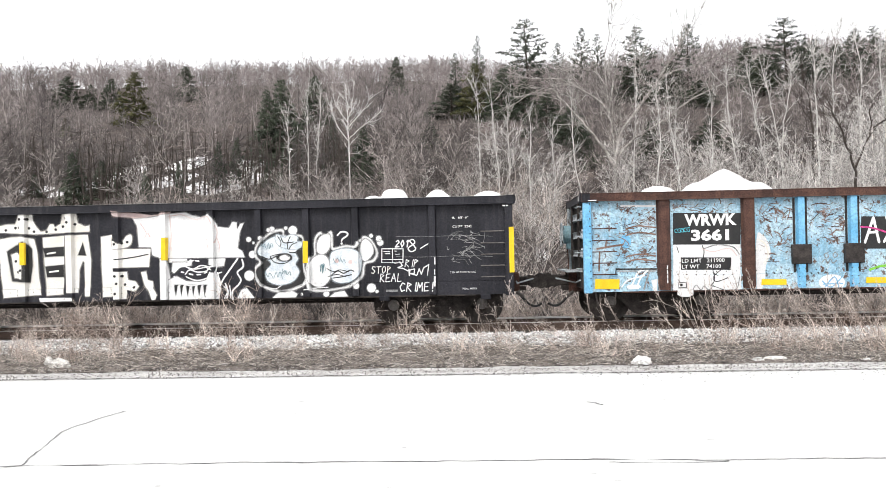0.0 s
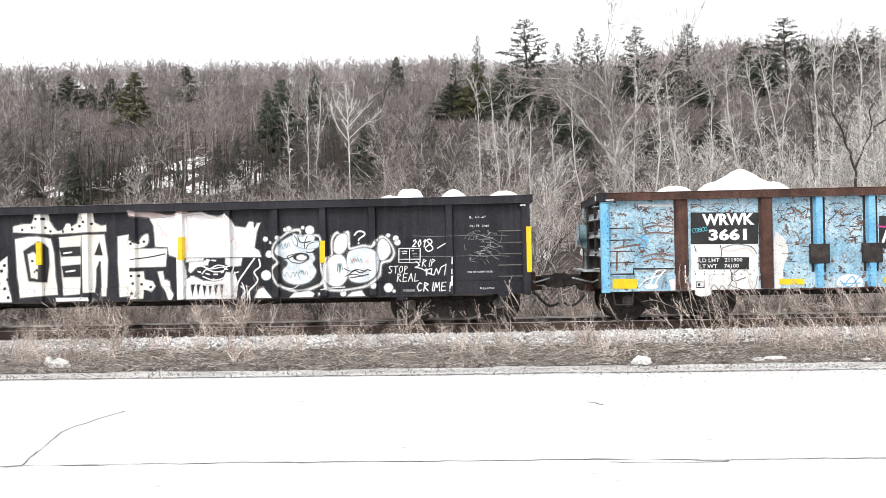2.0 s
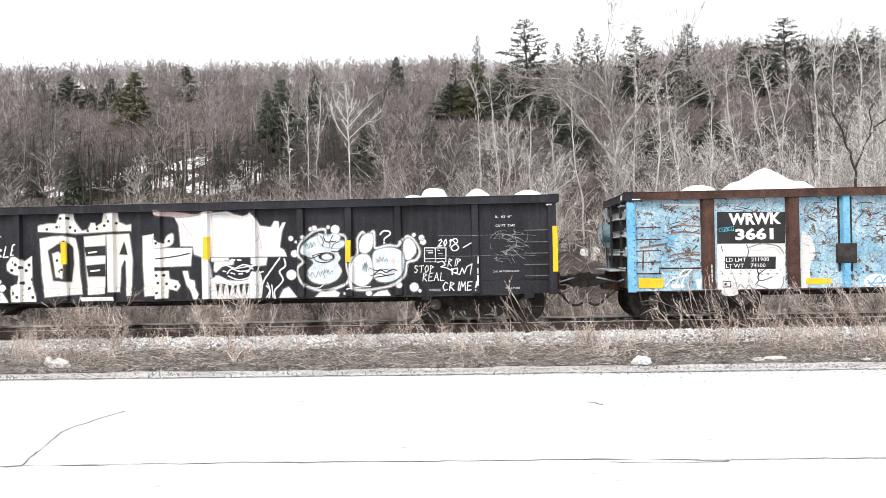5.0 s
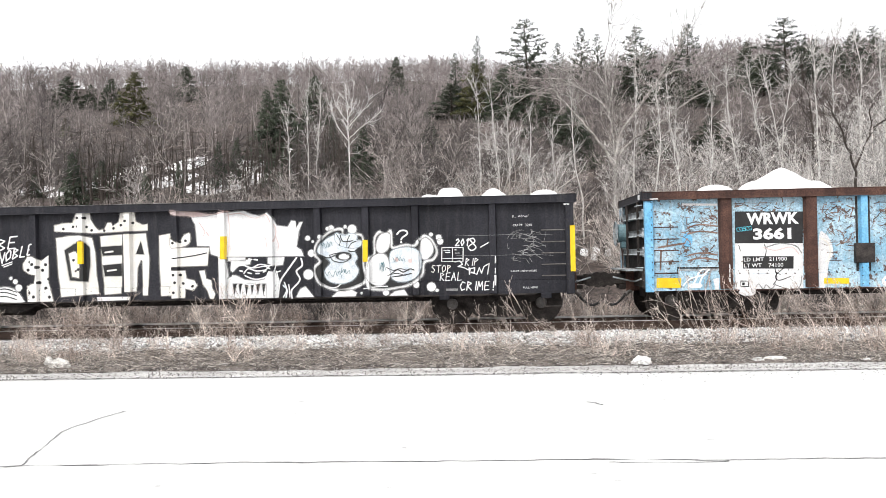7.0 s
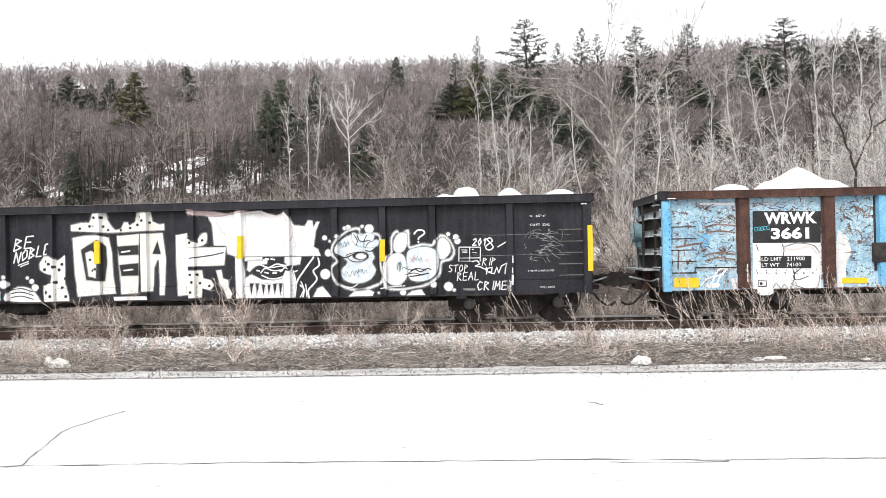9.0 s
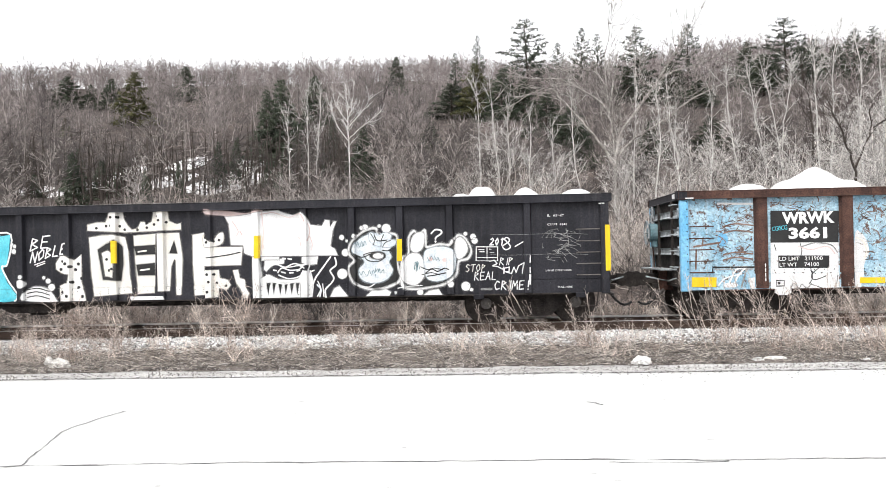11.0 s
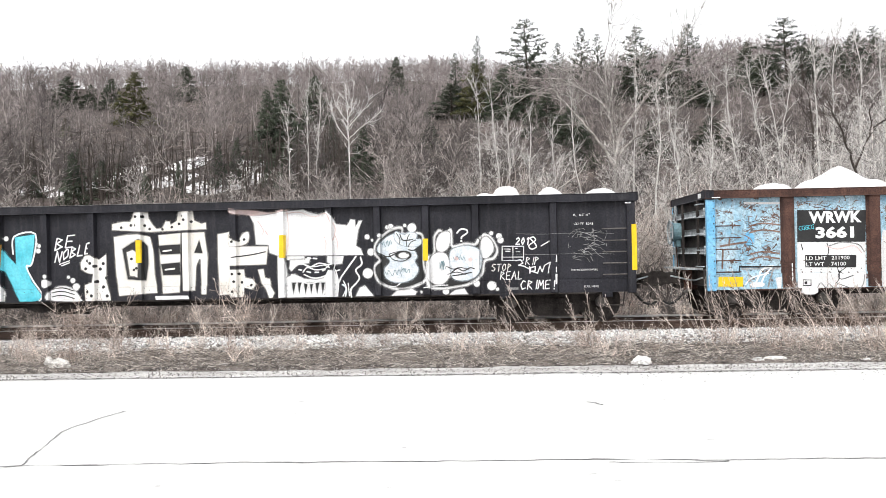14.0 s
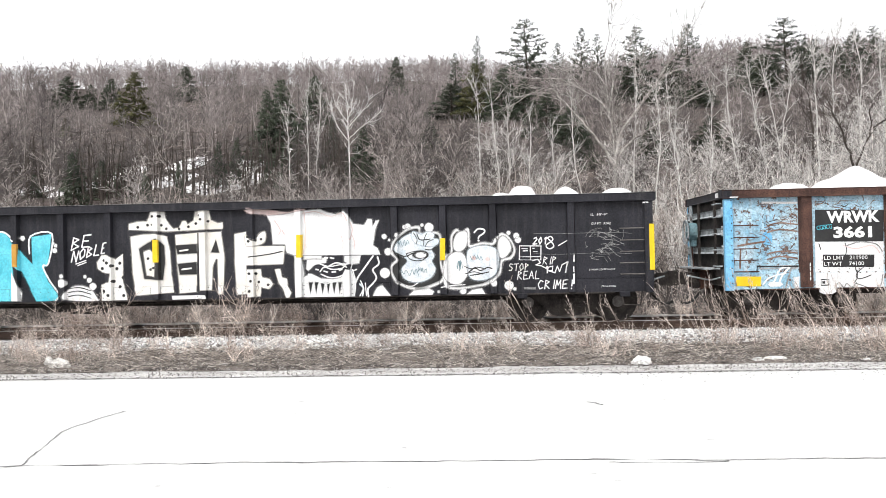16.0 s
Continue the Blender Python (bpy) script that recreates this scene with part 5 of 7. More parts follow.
stroke(black_car, "graffiti_face", WHITE, [(-6.51, 1.08), (-6.34, 1.01), (-6.17, 1.02), (-5.98, 1.1), (-5.8, 1.16)], 0.027, 1)
paint(black_car, "graffiti_mouth", WHITE, [(-6.87, 1.02), (-6.71, 1.09), (-6.51, 0.99), (-6.26, 0.97), (-6.08, 1.01), (-6, 1.15), (-5.91, 1.15), (-5.83, 0.96), (-5.85, 0.62), (-6.86, 0.63)], 1)
paint(black_car, "graffiti_gap", INK, [(-6.75, 0.92), (-6.68, 0.92), (-6.72, 0.7)], 2)
paint(black_car, "graffiti_gap", INK, [(-6.63, 0.92), (-6.57, 0.92), (-6.61, 0.7)], 2)
paint(black_car, "graffiti_gap", INK, [(-6.51, 0.91), (-6.44, 0.91), (-6.48, 0.7)], 2)
paint(black_car, "graffiti_gap", INK, [(-6.39, 0.91), (-6.33, 0.91), (-6.37, 0.7)], 2)
paint(black_car, "graffiti_gap", INK, [(-6.28, 0.91), (-6.21, 0.91), (-6.25, 0.7)], 2)
paint(black_car, "graffiti_gap", INK, [(-6.16, 0.91), (-6.1, 0.91), (-6.14, 0.69)], 2)
stroke(black_car, "graffiti_line", WHITE, [(-5.47, 1.42), (-5.68, 1.14), (-5.8, 0.96), (-5.9, 0.64)], 0.034, 0)
stroke(black_car, "graffiti_line", WHITE, [(-5.38, 1.4), (-5.36, 1.26), (-5.48, 1.15), (-5.41, 1), (-5.48, 0.88), (-5.58, 0.77), (-5.57, 0.62)], 0.034, 0)
stroke(black_car, "graffiti_line", PALE_BLUE, [(-5.74, 0.87), (-5.67, 0.79), (-5.69, 0.64)], 0.034, 0)
paint(black_car, "graffiti_spot", WHITE, [(-5.48, 0.61), (-5.4, 0.79), (-5.3, 0.84), (-5.13, 0.61)], 0)
paint(black_car, "graffiti_outline", WHITE, [(-5.11, 1.56), (-5.01, 1.75), (-4.78, 1.94), (-4.55, 1.98), (-4.51, 1.85), (-4.19, 1.86), (-4.11, 1.69), (-4.12, 1.26), (-4.06, 0.98), (-4.19, 0.84), (-4.58, 0.74), (-4.92, 0.83), (-5.07, 0.99), (-5.11, 1.21), (-5, 1.34), (-5.09, 1.45)], 0, True)
paint(black_car, "graffiti_shadow", INK, [(-5.06, 1.57), (-4.98, 1.73), (-4.78, 1.89), (-4.58, 1.93), (-4.53, 1.82), (-4.22, 1.82), (-4.15, 1.69), (-4.16, 1.26), (-4.11, 0.99), (-4.24, 0.88), (-4.58, 0.79), (-4.89, 0.87), (-5.03, 1.01), (-5.07, 1.19), (-4.95, 1.32), (-5.04, 1.46)], 1, True)
paint(black_car, "graffiti_bubble", PALE_BLUE, [(-5.02, 1.58), (-4.88, 1.76), (-4.62, 1.86), (-4.39, 1.78), (-4.22, 1.64), (-4.31, 1.53), (-4.26, 1.4), (-4.31, 1.29), (-4.24, 1.13), (-4.37, 0.95), (-4.62, 0.89), (-4.85, 0.96), (-4.91, 1.14), (-4.79, 1.3), (-4.88, 1.41), (-4.99, 1.48)], 2, True)
oval(black_car, "graffiti_gap", INK, -4.53, 1.43, 0.157, 0.079, 3)
oval(black_car, "graffiti_shine", WHITE, -4.52, 1.42, 0.101, 0.051, 4)
stroke(black_car, "graffiti_mark", INK, [(-5, 1.47), (-4.84, 1.4), (-4.68, 1.46)], 0.022, 3)
stroke(black_car, "graffiti_mark", INK, [(-4.43, 1.53), (-4.31, 1.52), (-4.21, 1.6)], 0.022, 3)
stroke(black_car, "graffiti_mark", INK, [(-4.59, 1.84), (-4.53, 1.72), (-4.34, 1.73)], 0.022, 3)
paint(black_car, "graffiti_outline", WHITE, [(-4.05, 1.35), (-3.93, 1.46), (-3.92, 1.77), (-3.81, 1.91), (-3.72, 1.84), (-3.58, 1.92), (-3.56, 1.7), (-3.54, 1.59), (-3.3, 1.64), (-3.12, 1.62), (-3.05, 1.71), (-2.98, 1.57), (-2.96, 1.8), (-2.8, 1.75), (-2.67, 1.5), (-2.74, 1.32), (-2.92, 1.26), (-2.97, 1.02), (-3.18, 0.84), (-3.45, 0.78), (-3.83, 0.74), (-4.06, 0.83)], 0.4, True)
paint(black_car, "graffiti_shadow", INK, [(-4, 1.35), (-3.89, 1.46), (-3.88, 1.75), (-3.79, 1.86), (-3.7, 1.79), (-3.62, 1.87), (-3.61, 1.65), (-3.55, 1.54), (-3.3, 1.59), (-3.09, 1.58), (-2.93, 1.75), (-2.81, 1.7), (-2.71, 1.5), (-2.78, 1.36), (-2.95, 1.31), (-3.02, 1.04), (-3.21, 0.89), (-3.45, 0.82), (-3.83, 0.79), (-4, 0.88)], 1.4, True)
paint(black_car, "graffiti_bubble", WHITE, [(-4.05, 1.15), (-3.98, 1.37), (-3.82, 1.46), (-3.68, 1.41), (-3.62, 1.21), (-3.62, 1.01), (-3.76, 0.85), (-3.94, 0.86), (-4.05, 0.97)], 2.4, True)
paint(black_car, "graffiti_bubble", WHITE, [(-3.86, 1.7), (-3.77, 1.84), (-3.61, 1.84), (-3.63, 1.59), (-3.75, 1.48), (-3.86, 1.53)], 2.4, True)
paint(black_car, "graffiti_bubble", PALE_BLUE, [(-3.59, 1.48), (-3.43, 1.56), (-3.21, 1.57), (-3.03, 1.49), (-2.99, 1.31), (-3.04, 1.06), (-3.22, 0.93), (-3.45, 0.91), (-3.58, 1), (-3.61, 1.25)], 2.4, True)
paint(black_car, "graffiti_bubble", WHITE, [(-3.01, 1.49), (-2.98, 1.69), (-2.89, 1.75), (-2.78, 1.64), (-2.76, 1.48), (-2.87, 1.35), (-2.96, 1.35)], 2.4, True)
stroke(black_car, "graffiti_mark", INK, [(-3.58, 1.07), (-3.46, 1.14), (-3.35, 1.09), (-3.22, 1.15), (-3.13, 1.13)], 0.022, 3)
stroke(black_car, "graffiti_mark", INK, [(-3.56, 1), (-3.4, 1.02), (-3.19, 1.06)], 0.022, 3)
dots(black_car, "graffiti_eye", PINKISH, [(-3.48, 1.34), (-3.21, 1.31)], 0.045, 3)
oval(black_car, "graffiti_dot", WHITE, -2.64, 1.76, 0.051, 0.051, 0)
oval(black_car, "graffiti_dot", WHITE, -2.79, 1.82, 0.034, 0.034, 0)
oval(black_car, "graffiti_dot", WHITE, -2.61, 1.68, 0.056, 0.056, 0)
oval(black_car, "graffiti_dot", WHITE, -5.24, 1.08, 0.096, 0.096, 0)
oval(black_car, "graffiti_dot", WHITE, -5.17, 1.5, 0.067, 0.067, 0)
oval(black_car, "graffiti_dot", WHITE, -5.24, 1.8, 0.045, 0.045, 0)
oval(black_car, "graffiti_dot", WHITE, -5.14, 1.73, 0.022, 0.022, 0)
oval(black_car, "graffiti_dot", WHITE, -4.35, 1.96, 0.084, 0.084, 0)
oval(black_car, "graffiti_dot", WHITE, -4.77, 1.99, 0.051, 0.051, 0)
oval(black_car, "graffiti_dot", WHITE, -4.84, 1.98, 0.034, 0.034, 0)
oval(black_car, "graffiti_dot", WHITE, -2.8, 0.79, 0.084, 0.084, 0)
oval(black_car, "graffiti_dot", WHITE, -2.69, 0.72, 0.028, 0.028, 0)
oval(black_car, "graffiti_dot", WHITE, -3.0, 1.73, 0.028, 0.028, 0)
oval(black_car, "graffiti_dot", WHITE, -3.09, 0.84, 0.056, 0.056, 0)
oval(black_car, "graffiti_dot", WHITE, -4.99, 1.82, 0.034, 0.034, 0)
oval(black_car, "graffiti_dot", WHITE, -4.96, 0.94, 0.045, 0.045, 0)
oval(black_car, "graffiti_dot", WHITE, -4.49, 2.01, 0.028, 0.028, 0)
oval(black_car, "graffiti_dot", WHITE, -3.7, 0.69, 0.056, 0.056, 0)
oval(black_car, "graffiti_dot", WHITE, -4.18, 0.69, 0.022, 0.022, 0)
paint(black_car, "graffiti_spot", WHITE, [(-4.77, 0.61), (-4.62, 0.76), (-4.4, 0.77), (-4.28, 0.7), (-4.31, 0.6)], 0)
paint(black_car, "graffiti_spot", WHITE, [(-3.63, 0.59), (-3.52, 0.71), (-3.34, 0.74), (-3.27, 0.6)], 0)
stroke(black_car, "graffiti_mark", WHITE, [(-3.46, 1.84), (-3.39, 1.91), (-3.28, 1.9), (-3.26, 1.84), (-3.36, 1.77), (-3.38, 1.73)], 0.034, 0)
dots(black_car, "graffiti_dot", WHITE, [(-3.38, 1.68)], 0.022, 0)
paint(black_car, "stencil_box", WHITE, [(-2.59, 1.57), (-2.15, 1.56), (-2.15, 1.54), (-2.59, 1.55)], 0)
paint(black_car, "stencil_box", WHITE, [(-2.59, 1.29), (-2.16, 1.28), (-2.16, 1.27), (-2.6, 1.28)], 0)
paint(black_car, "stencil_box", WHITE, [(-2.59, 1.57), (-2.57, 1.57), (-2.58, 1.28), (-2.6, 1.28)], 0)
paint(black_car, "stencil_box", WHITE, [(-2.17, 1.56), (-2.15, 1.56), (-2.16, 1.27), (-2.18, 1.27)], 0)
paint(black_car, "stencil_box", WHITE, [(-2.38, 1.56), (-2.36, 1.56), (-2.37, 1.27), (-2.38, 1.27)], 0)
paint(black_car, "stencil_box", WHITE, [(-2.59, 1.35), (-2.16, 1.35), (-2.16, 1.33), (-2.59, 1.34)], 0)
paint(black_car, "stencil_bar", WHITE, [(-2.55, 1.51), (-2.42, 1.51), (-2.42, 1.49), (-2.55, 1.5)], 0)
paint(black_car, "stencil_bar", WHITE, [(-2.52, 1.47), (-2.42, 1.47), (-2.42, 1.45), (-2.52, 1.45)], 0)
paint(black_car, "stencil_bar", WHITE, [(-2.32, 1.45), (-2.23, 1.45), (-2.23, 1.44), (-2.32, 1.44)], 0)
paint(black_car, "stencil_bar", WHITE, [(-2.33, 1.52), (-2.28, 1.51), (-2.28, 1.5), (-2.33, 1.5)], 0)
handwriting(black_car, WHITE, "201", -2.32, 1.59, 0.135, 0.35, 0.025, 0, 0.62, 0)
stroke(black_car, "graffiti_mark", WHITE, [(-1.82, 1.55), (-1.75, 1.59), (-1.66, 1.64)], 0.022, 0)
stroke(black_car, "graffiti_mark", WHITE, [(-2.06, 1.69), (-1.97, 1.73), (-1.93, 1.66), (-2.06, 1.56), (-2, 1.49), (-1.91, 1.55), (-2.02, 1.69)], 0.025, 0)
handwriting(black_car, WHITE, "RIP", -2.14, 1.19, 0.146, 0.35, 0.016, 0, 0.62, 0)
stroke(black_car, "graffiti_mark", WHITE, [(-2.33, 1.27), (-2.23, 1.29), (-2.18, 1.22), (-2.27, 1.18), (-2.16, 1.16), (-2.07, 1.11), (-2.05, 1.15), (-2.05, 1.02), (-2.03, 1.13), (-1.94, 1.15), (-1.95, 1.06), (-2.02, 1.06), (-1.9, 1.02), (-1.85, 1.15), (-1.81, 1.04), (-1.76, 1.17), (-1.65, 1.23), (-1.68, 1.1), (-1.69, 1.02)], 0.022, 0, False)
handwriting(black_car, CREAM, "STOP", -2.8, 1.07, 0.14, 0.15, 0.015, 0, 0.62, 0)
handwriting(black_car, WHITE, "REAL", -2.64, 0.9, 0.157, 0.2, 0.017, 0, 0.62, 0)
handwriting(black_car, WHITE, "CRIME!", -2.25, 0.71, 0.169, 0.25, 0.021, 0, 0.66, 0)
paint(black_car, "stencil_bar", WHITE_WORN, [(-1.54, 1.37), (-1.52, 1.37), (-1.52, 1.23), (-1.55, 1.23)], 0)
paint(black_car, "stencil_bar", WHITE_WORN, [(-1.55, 1.14), (-1.53, 1.14), (-1.53, 1.03), (-1.55, 1.03)], 0)
paint(black_car, "stencil_bar", WHITE_WORN, [(-1.56, 1), (-1.52, 1), (-1.53, 0.8), (-1.56, 0.8)], 0)
paint(black_car, "stencil_bar", SCRATCH, [(-2.51, 0.75), (-2.28, 0.75), (-2.28, 0.7), (-2.51, 0.71)], 0)
paint(black_car, "reflective_tape", YELLOW, [(-4.13, 1.74), (-4.03, 1.74), (-4.04, 1.31), (-4.14, 1.31)], 4)
paint(black_car, "reflective_tape", YELLOW, [(-6.97, 1.87), (-6.86, 1.87), (-6.87, 1.42), (-6.98, 1.42)], 4)
paint(black_car, "reflective_tape", YELLOW, [(-9.86, 1.83), (-9.75, 1.83), (-9.75, 1.38), (-9.86, 1.38)], 4)
paint(black_car, "reflective_tape", AMBER, [(-12.73, 1.8), (-12.62, 1.8), (-12.63, 1.34), (-12.73, 1.35)], 4)
paint(black_car, "graffiti_letter", TEAL, [(-13.49, 1.74), (-13.47, 1.96), (-13.04, 2.05), (-12.93, 2.03), (-12.77, 1.86), (-12.56, 1.6), (-12.36, 1.39), (-12.37, 1.94), (-11.97, 1.99), (-12, 1.71), (-12.05, 1.41), (-12.15, 1.3), (-12.04, 1.02), (-11.85, 0.79), (-11.83, 0.68), (-12, 0.65), (-12.28, 0.65), (-12.57, 1.24), (-12.73, 1.38), (-12.71, 1.04), (-12.79, 0.66), (-13.54, 0.68)], 0)
stroke(black_car, "graffiti_outline", WHITE, [(-13.08, 2.06), (-12.92, 2.04), (-12.72, 1.86)], 0.034, 1)
stroke(black_car, "graffiti_outline", WHITE, [(-12.42, 1.61), (-12.39, 1.96), (-11.95, 2), (-12.03, 1.41), (-12.15, 1.35), (-11.99, 1.02), (-11.81, 0.78), (-11.88, 0.66)], 0.034, 1)
paint(black_car, "graffiti_bubble", WHITE, [(-12.75, 1.24), (-12.58, 0.81), (-12.6, 0.66), (-12.79, 0.67)], 1)
handwriting(black_car, WHITE, "BE", -11.58, 1.66, 0.25, 0.45, 0.028, 0, 0.74, 0.22)
handwriting(black_car, WHITE, "NOBLE", -11.57, 1.42, 0.215, 0.45, 0.028, 0, 0.60, 0.27)
stroke(black_car, "graffiti_mark", WHITE, [(-11.47, 1.38), (-11.26, 1.45)], 0.022, 0)
stroke(black_car, "graffiti_mark", WHITE, [(-11.43, 1.35), (-11.26, 1.41)], 0.022, 0)
paint(black_car, "graffiti_spotted", CREAM, [(-11.03, 1.4), (-10.94, 1.54), (-10.8, 1.54), (-10.66, 1.45), (-10.51, 1.56), (-10.52, 1), (-10.44, 0.77), (-10.42, 0.64), (-10.93, 0.64), (-10.95, 0.95), (-10.76, 1), (-10.73, 1.18), (-10.92, 1.21), (-11.02, 1.28)], 0)
dots(black_car, "graffiti_spot", INK, [(-10.89, 1.44), (-10.8, 1.39), (-10.93, 1.28), (-10.57, 1.38), (-10.72, 1.33), (-10.63, 1.27), (-10.51, 1.09), (-10.69, 1.02), (-10.57, 0.91), (-10.89, 0.82), (-10.78, 0.74), (-10.49, 0.73)], 0.034, 1)
paint(black_car, "graffiti_spot", WHITE, [(-11.69, 0.68), (-11.6, 0.88), (-11.41, 0.94), (-11.18, 0.87), (-11.04, 0.69), (-11.07, 0.63)], 0, True)
stroke(black_car, "graffiti_mark", INK, [(-11.62, 0.88), (-11.41, 0.91), (-11.16, 0.84)], 0.018, 1)
stroke(black_car, "graffiti_mark", INK, [(-11.62, 0.81), (-11.41, 0.84), (-11.16, 0.77)], 0.018, 1)
stroke(black_car, "graffiti_mark", INK, [(-11.62, 0.73), (-11.41, 0.76), (-11.16, 0.69)], 0.018, 1)
oval(black_car, "graffiti_dot", WHITE, -11.73, 1.0, 0.079, 0.079, 0)
oval(black_car, "graffiti_dot", WHITE, -11.13, 0.92, 0.067, 0.067, 0)
oval(black_car, "graffiti_dot", WHITE, -11.2, 1.05, 0.045, 0.045, 0)
oval(black_car, "graffiti_dot", WHITE, -11.29, 1.12, 0.028, 0.028, 0)
oval(black_car, "graffiti_dot", WHITE, -11.73, 1.14, 0.034, 0.034, 0)
oval(black_car, "graffiti_dot", WHITE, -11.9, 1.66, 0.045, 0.045, 0)
oval(black_car, "graffiti_dot", WHITE, -11.88, 1.76, 0.034, 0.034, 0)
oval(black_car, "graffiti_dot", WHITE, -12.56, 1.92, 0.045, 0.045, 0)
oval(black_car, "graffiti_dot", WHITE, -11.93, 1.8, 0.022, 0.022, 0)
# finer strokes over the large graffiti
stroke(black_car, "graffiti_line", WHITE, [(-6.76, 1.09), (-6.62, 0.96), (-6.38, 0.9), (-6.12, 0.99), (-6.0, 1.16)], 0.022, 2.3)
stroke(black_car, "graffiti_line", WHITE, [(-6.73, 1.25), (-6.55, 1.29), (-6.35, 1.23), (-6.11, 1.26), (-5.98, 1.21)], 0.022, 2.3)
stroke(black_car, "graffiti_line", WHITE, [(-5.79, 1.42), (-5.88, 1.29), (-5.92, 1.13)], 0.022, 2.3)
stroke(black_car, "graffiti_line", WHITE, [(-5.92, 1.13), (-6.0, 0.96), (-5.97, 0.65)], 0.022, 2.3)
stroke(black_car, "graffiti_line", WHITE, [(-5.88, 1.16), (-5.82, 0.89), (-5.85, 0.64)], 0.022, 2.3)
stroke(black_car, "graffiti_line", WHITE, [(-5.73, 0.94), (-5.67, 0.8), (-5.74, 0.64)], 0.022, 2.3)
stroke(black_car, "graffiti_line", WHITE, [(-5.63, 0.89), (-5.61, 0.64)], 0.022, 2.3)
stroke(black_car, "graffiti_line", WHITE, [(-7.0, 1.36), (-6.96, 1.09), (-7.0, 0.65)], 0.022, 2.3)
stroke(black_car, "graffiti_line", WHITE, [(-6.91, 1.31), (-6.88, 0.97), (-6.93, 0.66)], 0.022, 2.3)
stroke(black_car, "graffiti_dash", WHITE, [(-6.61, 1.18), (-6.56, 1.17)], 0.03, 2.6)
stroke(black_car, "graffiti_dash", WHITE, [(-6.45, 1.14), (-6.38, 1.12)], 0.03, 2.6)
stroke(black_car, "graffiti_dash", WHITE, [(-6.29, 1.12), (-6.22, 1.12)], 0.03, 2.6)
stroke(black_car, "graffiti_dash", WHITE, [(-6.14, 1.15), (-6.09, 1.17)], 0.03, 2.6)
stroke(black_car, "graffiti_dash", WHITE, [(-6.43, 1.41), (-6.37, 1.4)], 0.03, 2.6)
stroke(black_car, "graffiti_dash", WHITE, [(-6.32, 1.4), (-6.25, 1.39)], 0.03, 2.6)
stroke(black_car, "graffiti_drip", PINKISH, [(-6.86, 2.29), (-6.59, 2.32), (-6.3, 2.22), (-6.06, 2.29), (-5.96, 2.12)], 0.016, 2.2)
stroke(black_car, "graffiti_drip", PINKISH, [(-6.1, 1.83), (-6.04, 1.69), (-6.09, 1.51)], 0.016, 2.2)
stroke(black_car, "graffiti_drip", PINKISH, [(-5.88, 1.84), (-5.83, 1.71), (-5.84, 1.57)], 0.016, 2.2)
stroke(black_car, "graffiti_drip", PINKISH, [(-6.79, 1.91), (-6.83, 1.76), (-6.79, 1.61)], 0.016, 2.2)
stroke(black_car, "graffiti_drip", PINKISH, [(-7.42, 2.16), (-7.31, 1.98), (-7.34, 1.89)], 0.016, 2.2)
paint(black_car, "graffiti_petal", PALE_BLUE, [(-4.67, 1.88), (-4.51, 1.82), (-4.4, 1.87), (-4.26, 1.83), (-4.27, 1.74), (-4.17, 1.72), (-4.2, 1.62), (-4.37, 1.59), (-4.58, 1.64), (-4.69, 1.75)], 3, True)
stroke(black_car, "graffiti_mark", INK, [(-4.66, 1.86), (-4.59, 1.74), (-4.61, 1.64)], 0.016, 3.6)
stroke(black_car, "graffiti_mark", INK, [(-4.4, 1.84), (-4.45, 1.73), (-4.46, 1.6)], 0.016, 3.6)
stroke(black_car, "graffiti_mark", INK, [(-4.27, 1.72), (-4.37, 1.68), (-4.43, 1.59)], 0.016, 3.6)
stroke(black_car, "graffiti_mark", INK, [(-4.81, 1.45), (-4.67, 1.49), (-4.52, 1.49), (-4.38, 1.4)], 0.016, 3.6)
stroke(black_car, "graffiti_mark", INK, [(-4.81, 1.45), (-4.73, 1.34), (-4.53, 1.31), (-4.38, 1.39)], 0.016, 3.6)
stroke(black_car, "graffiti_mark", INK, [(-3.68, 1.19), (-3.55, 1.13), (-3.42, 1.16), (-3.25, 1.12)], 0.016, 3.6)
stroke(black_car, "graffiti_mark", INK, [(-3.66, 1.03), (-3.48, 1.07), (-3.31, 1.02)], 0.016, 3.6)
stroke(black_car, "graffiti_scribble", TEAL_GREY, [(-4.92, 1.15), (-4.86, 1.05), (-4.82, 1.13), (-4.75, 1.02), (-4.7, 1.14), (-4.66, 1.04), (-4.62, 1.14), (-4.57, 1.01)], 0.01, 3.8)
stroke(black_car, "graffiti_scribble", TEAL_GREY, [(-4.97, 1.69), (-4.94, 1.64), (-4.92, 1.7), (-4.88, 1.6), (-4.84, 1.72), (-4.82, 1.61), (-4.78, 1.72), (-4.75, 1.64)], 0.01, 3.8)
stroke(black_car, "graffiti_scribble", TEAL_GREY, [(-3.81, 1.27), (-3.81, 1.13), (-3.78, 1.29), (-3.77, 1.1), (-3.76, 1.29), (-3.74, 1.12), (-3.74, 1.3), (-3.7, 1.14)], 0.01, 3.8)
stroke(black_car, "graffiti_scribble", TEAL_GREY, [(-3.55, 1.38), (-3.51, 1.3), (-3.47, 1.39), (-3.42, 1.31), (-3.41, 1.4), (-3.37, 1.31), (-3.34, 1.37), (-3.31, 1.3)], 0.01, 3.8)
stroke(black_car, "graffiti_scribble", TEAL_GREY, [(-4.57, 1.19), (-4.58, 1.1), (-4.53, 1.17), (-4.52, 1.1), (-4.5, 1.17), (-4.48, 1.08), (-4.42, 1.15), (-4.41, 1.07)], 0.01, 3.8)
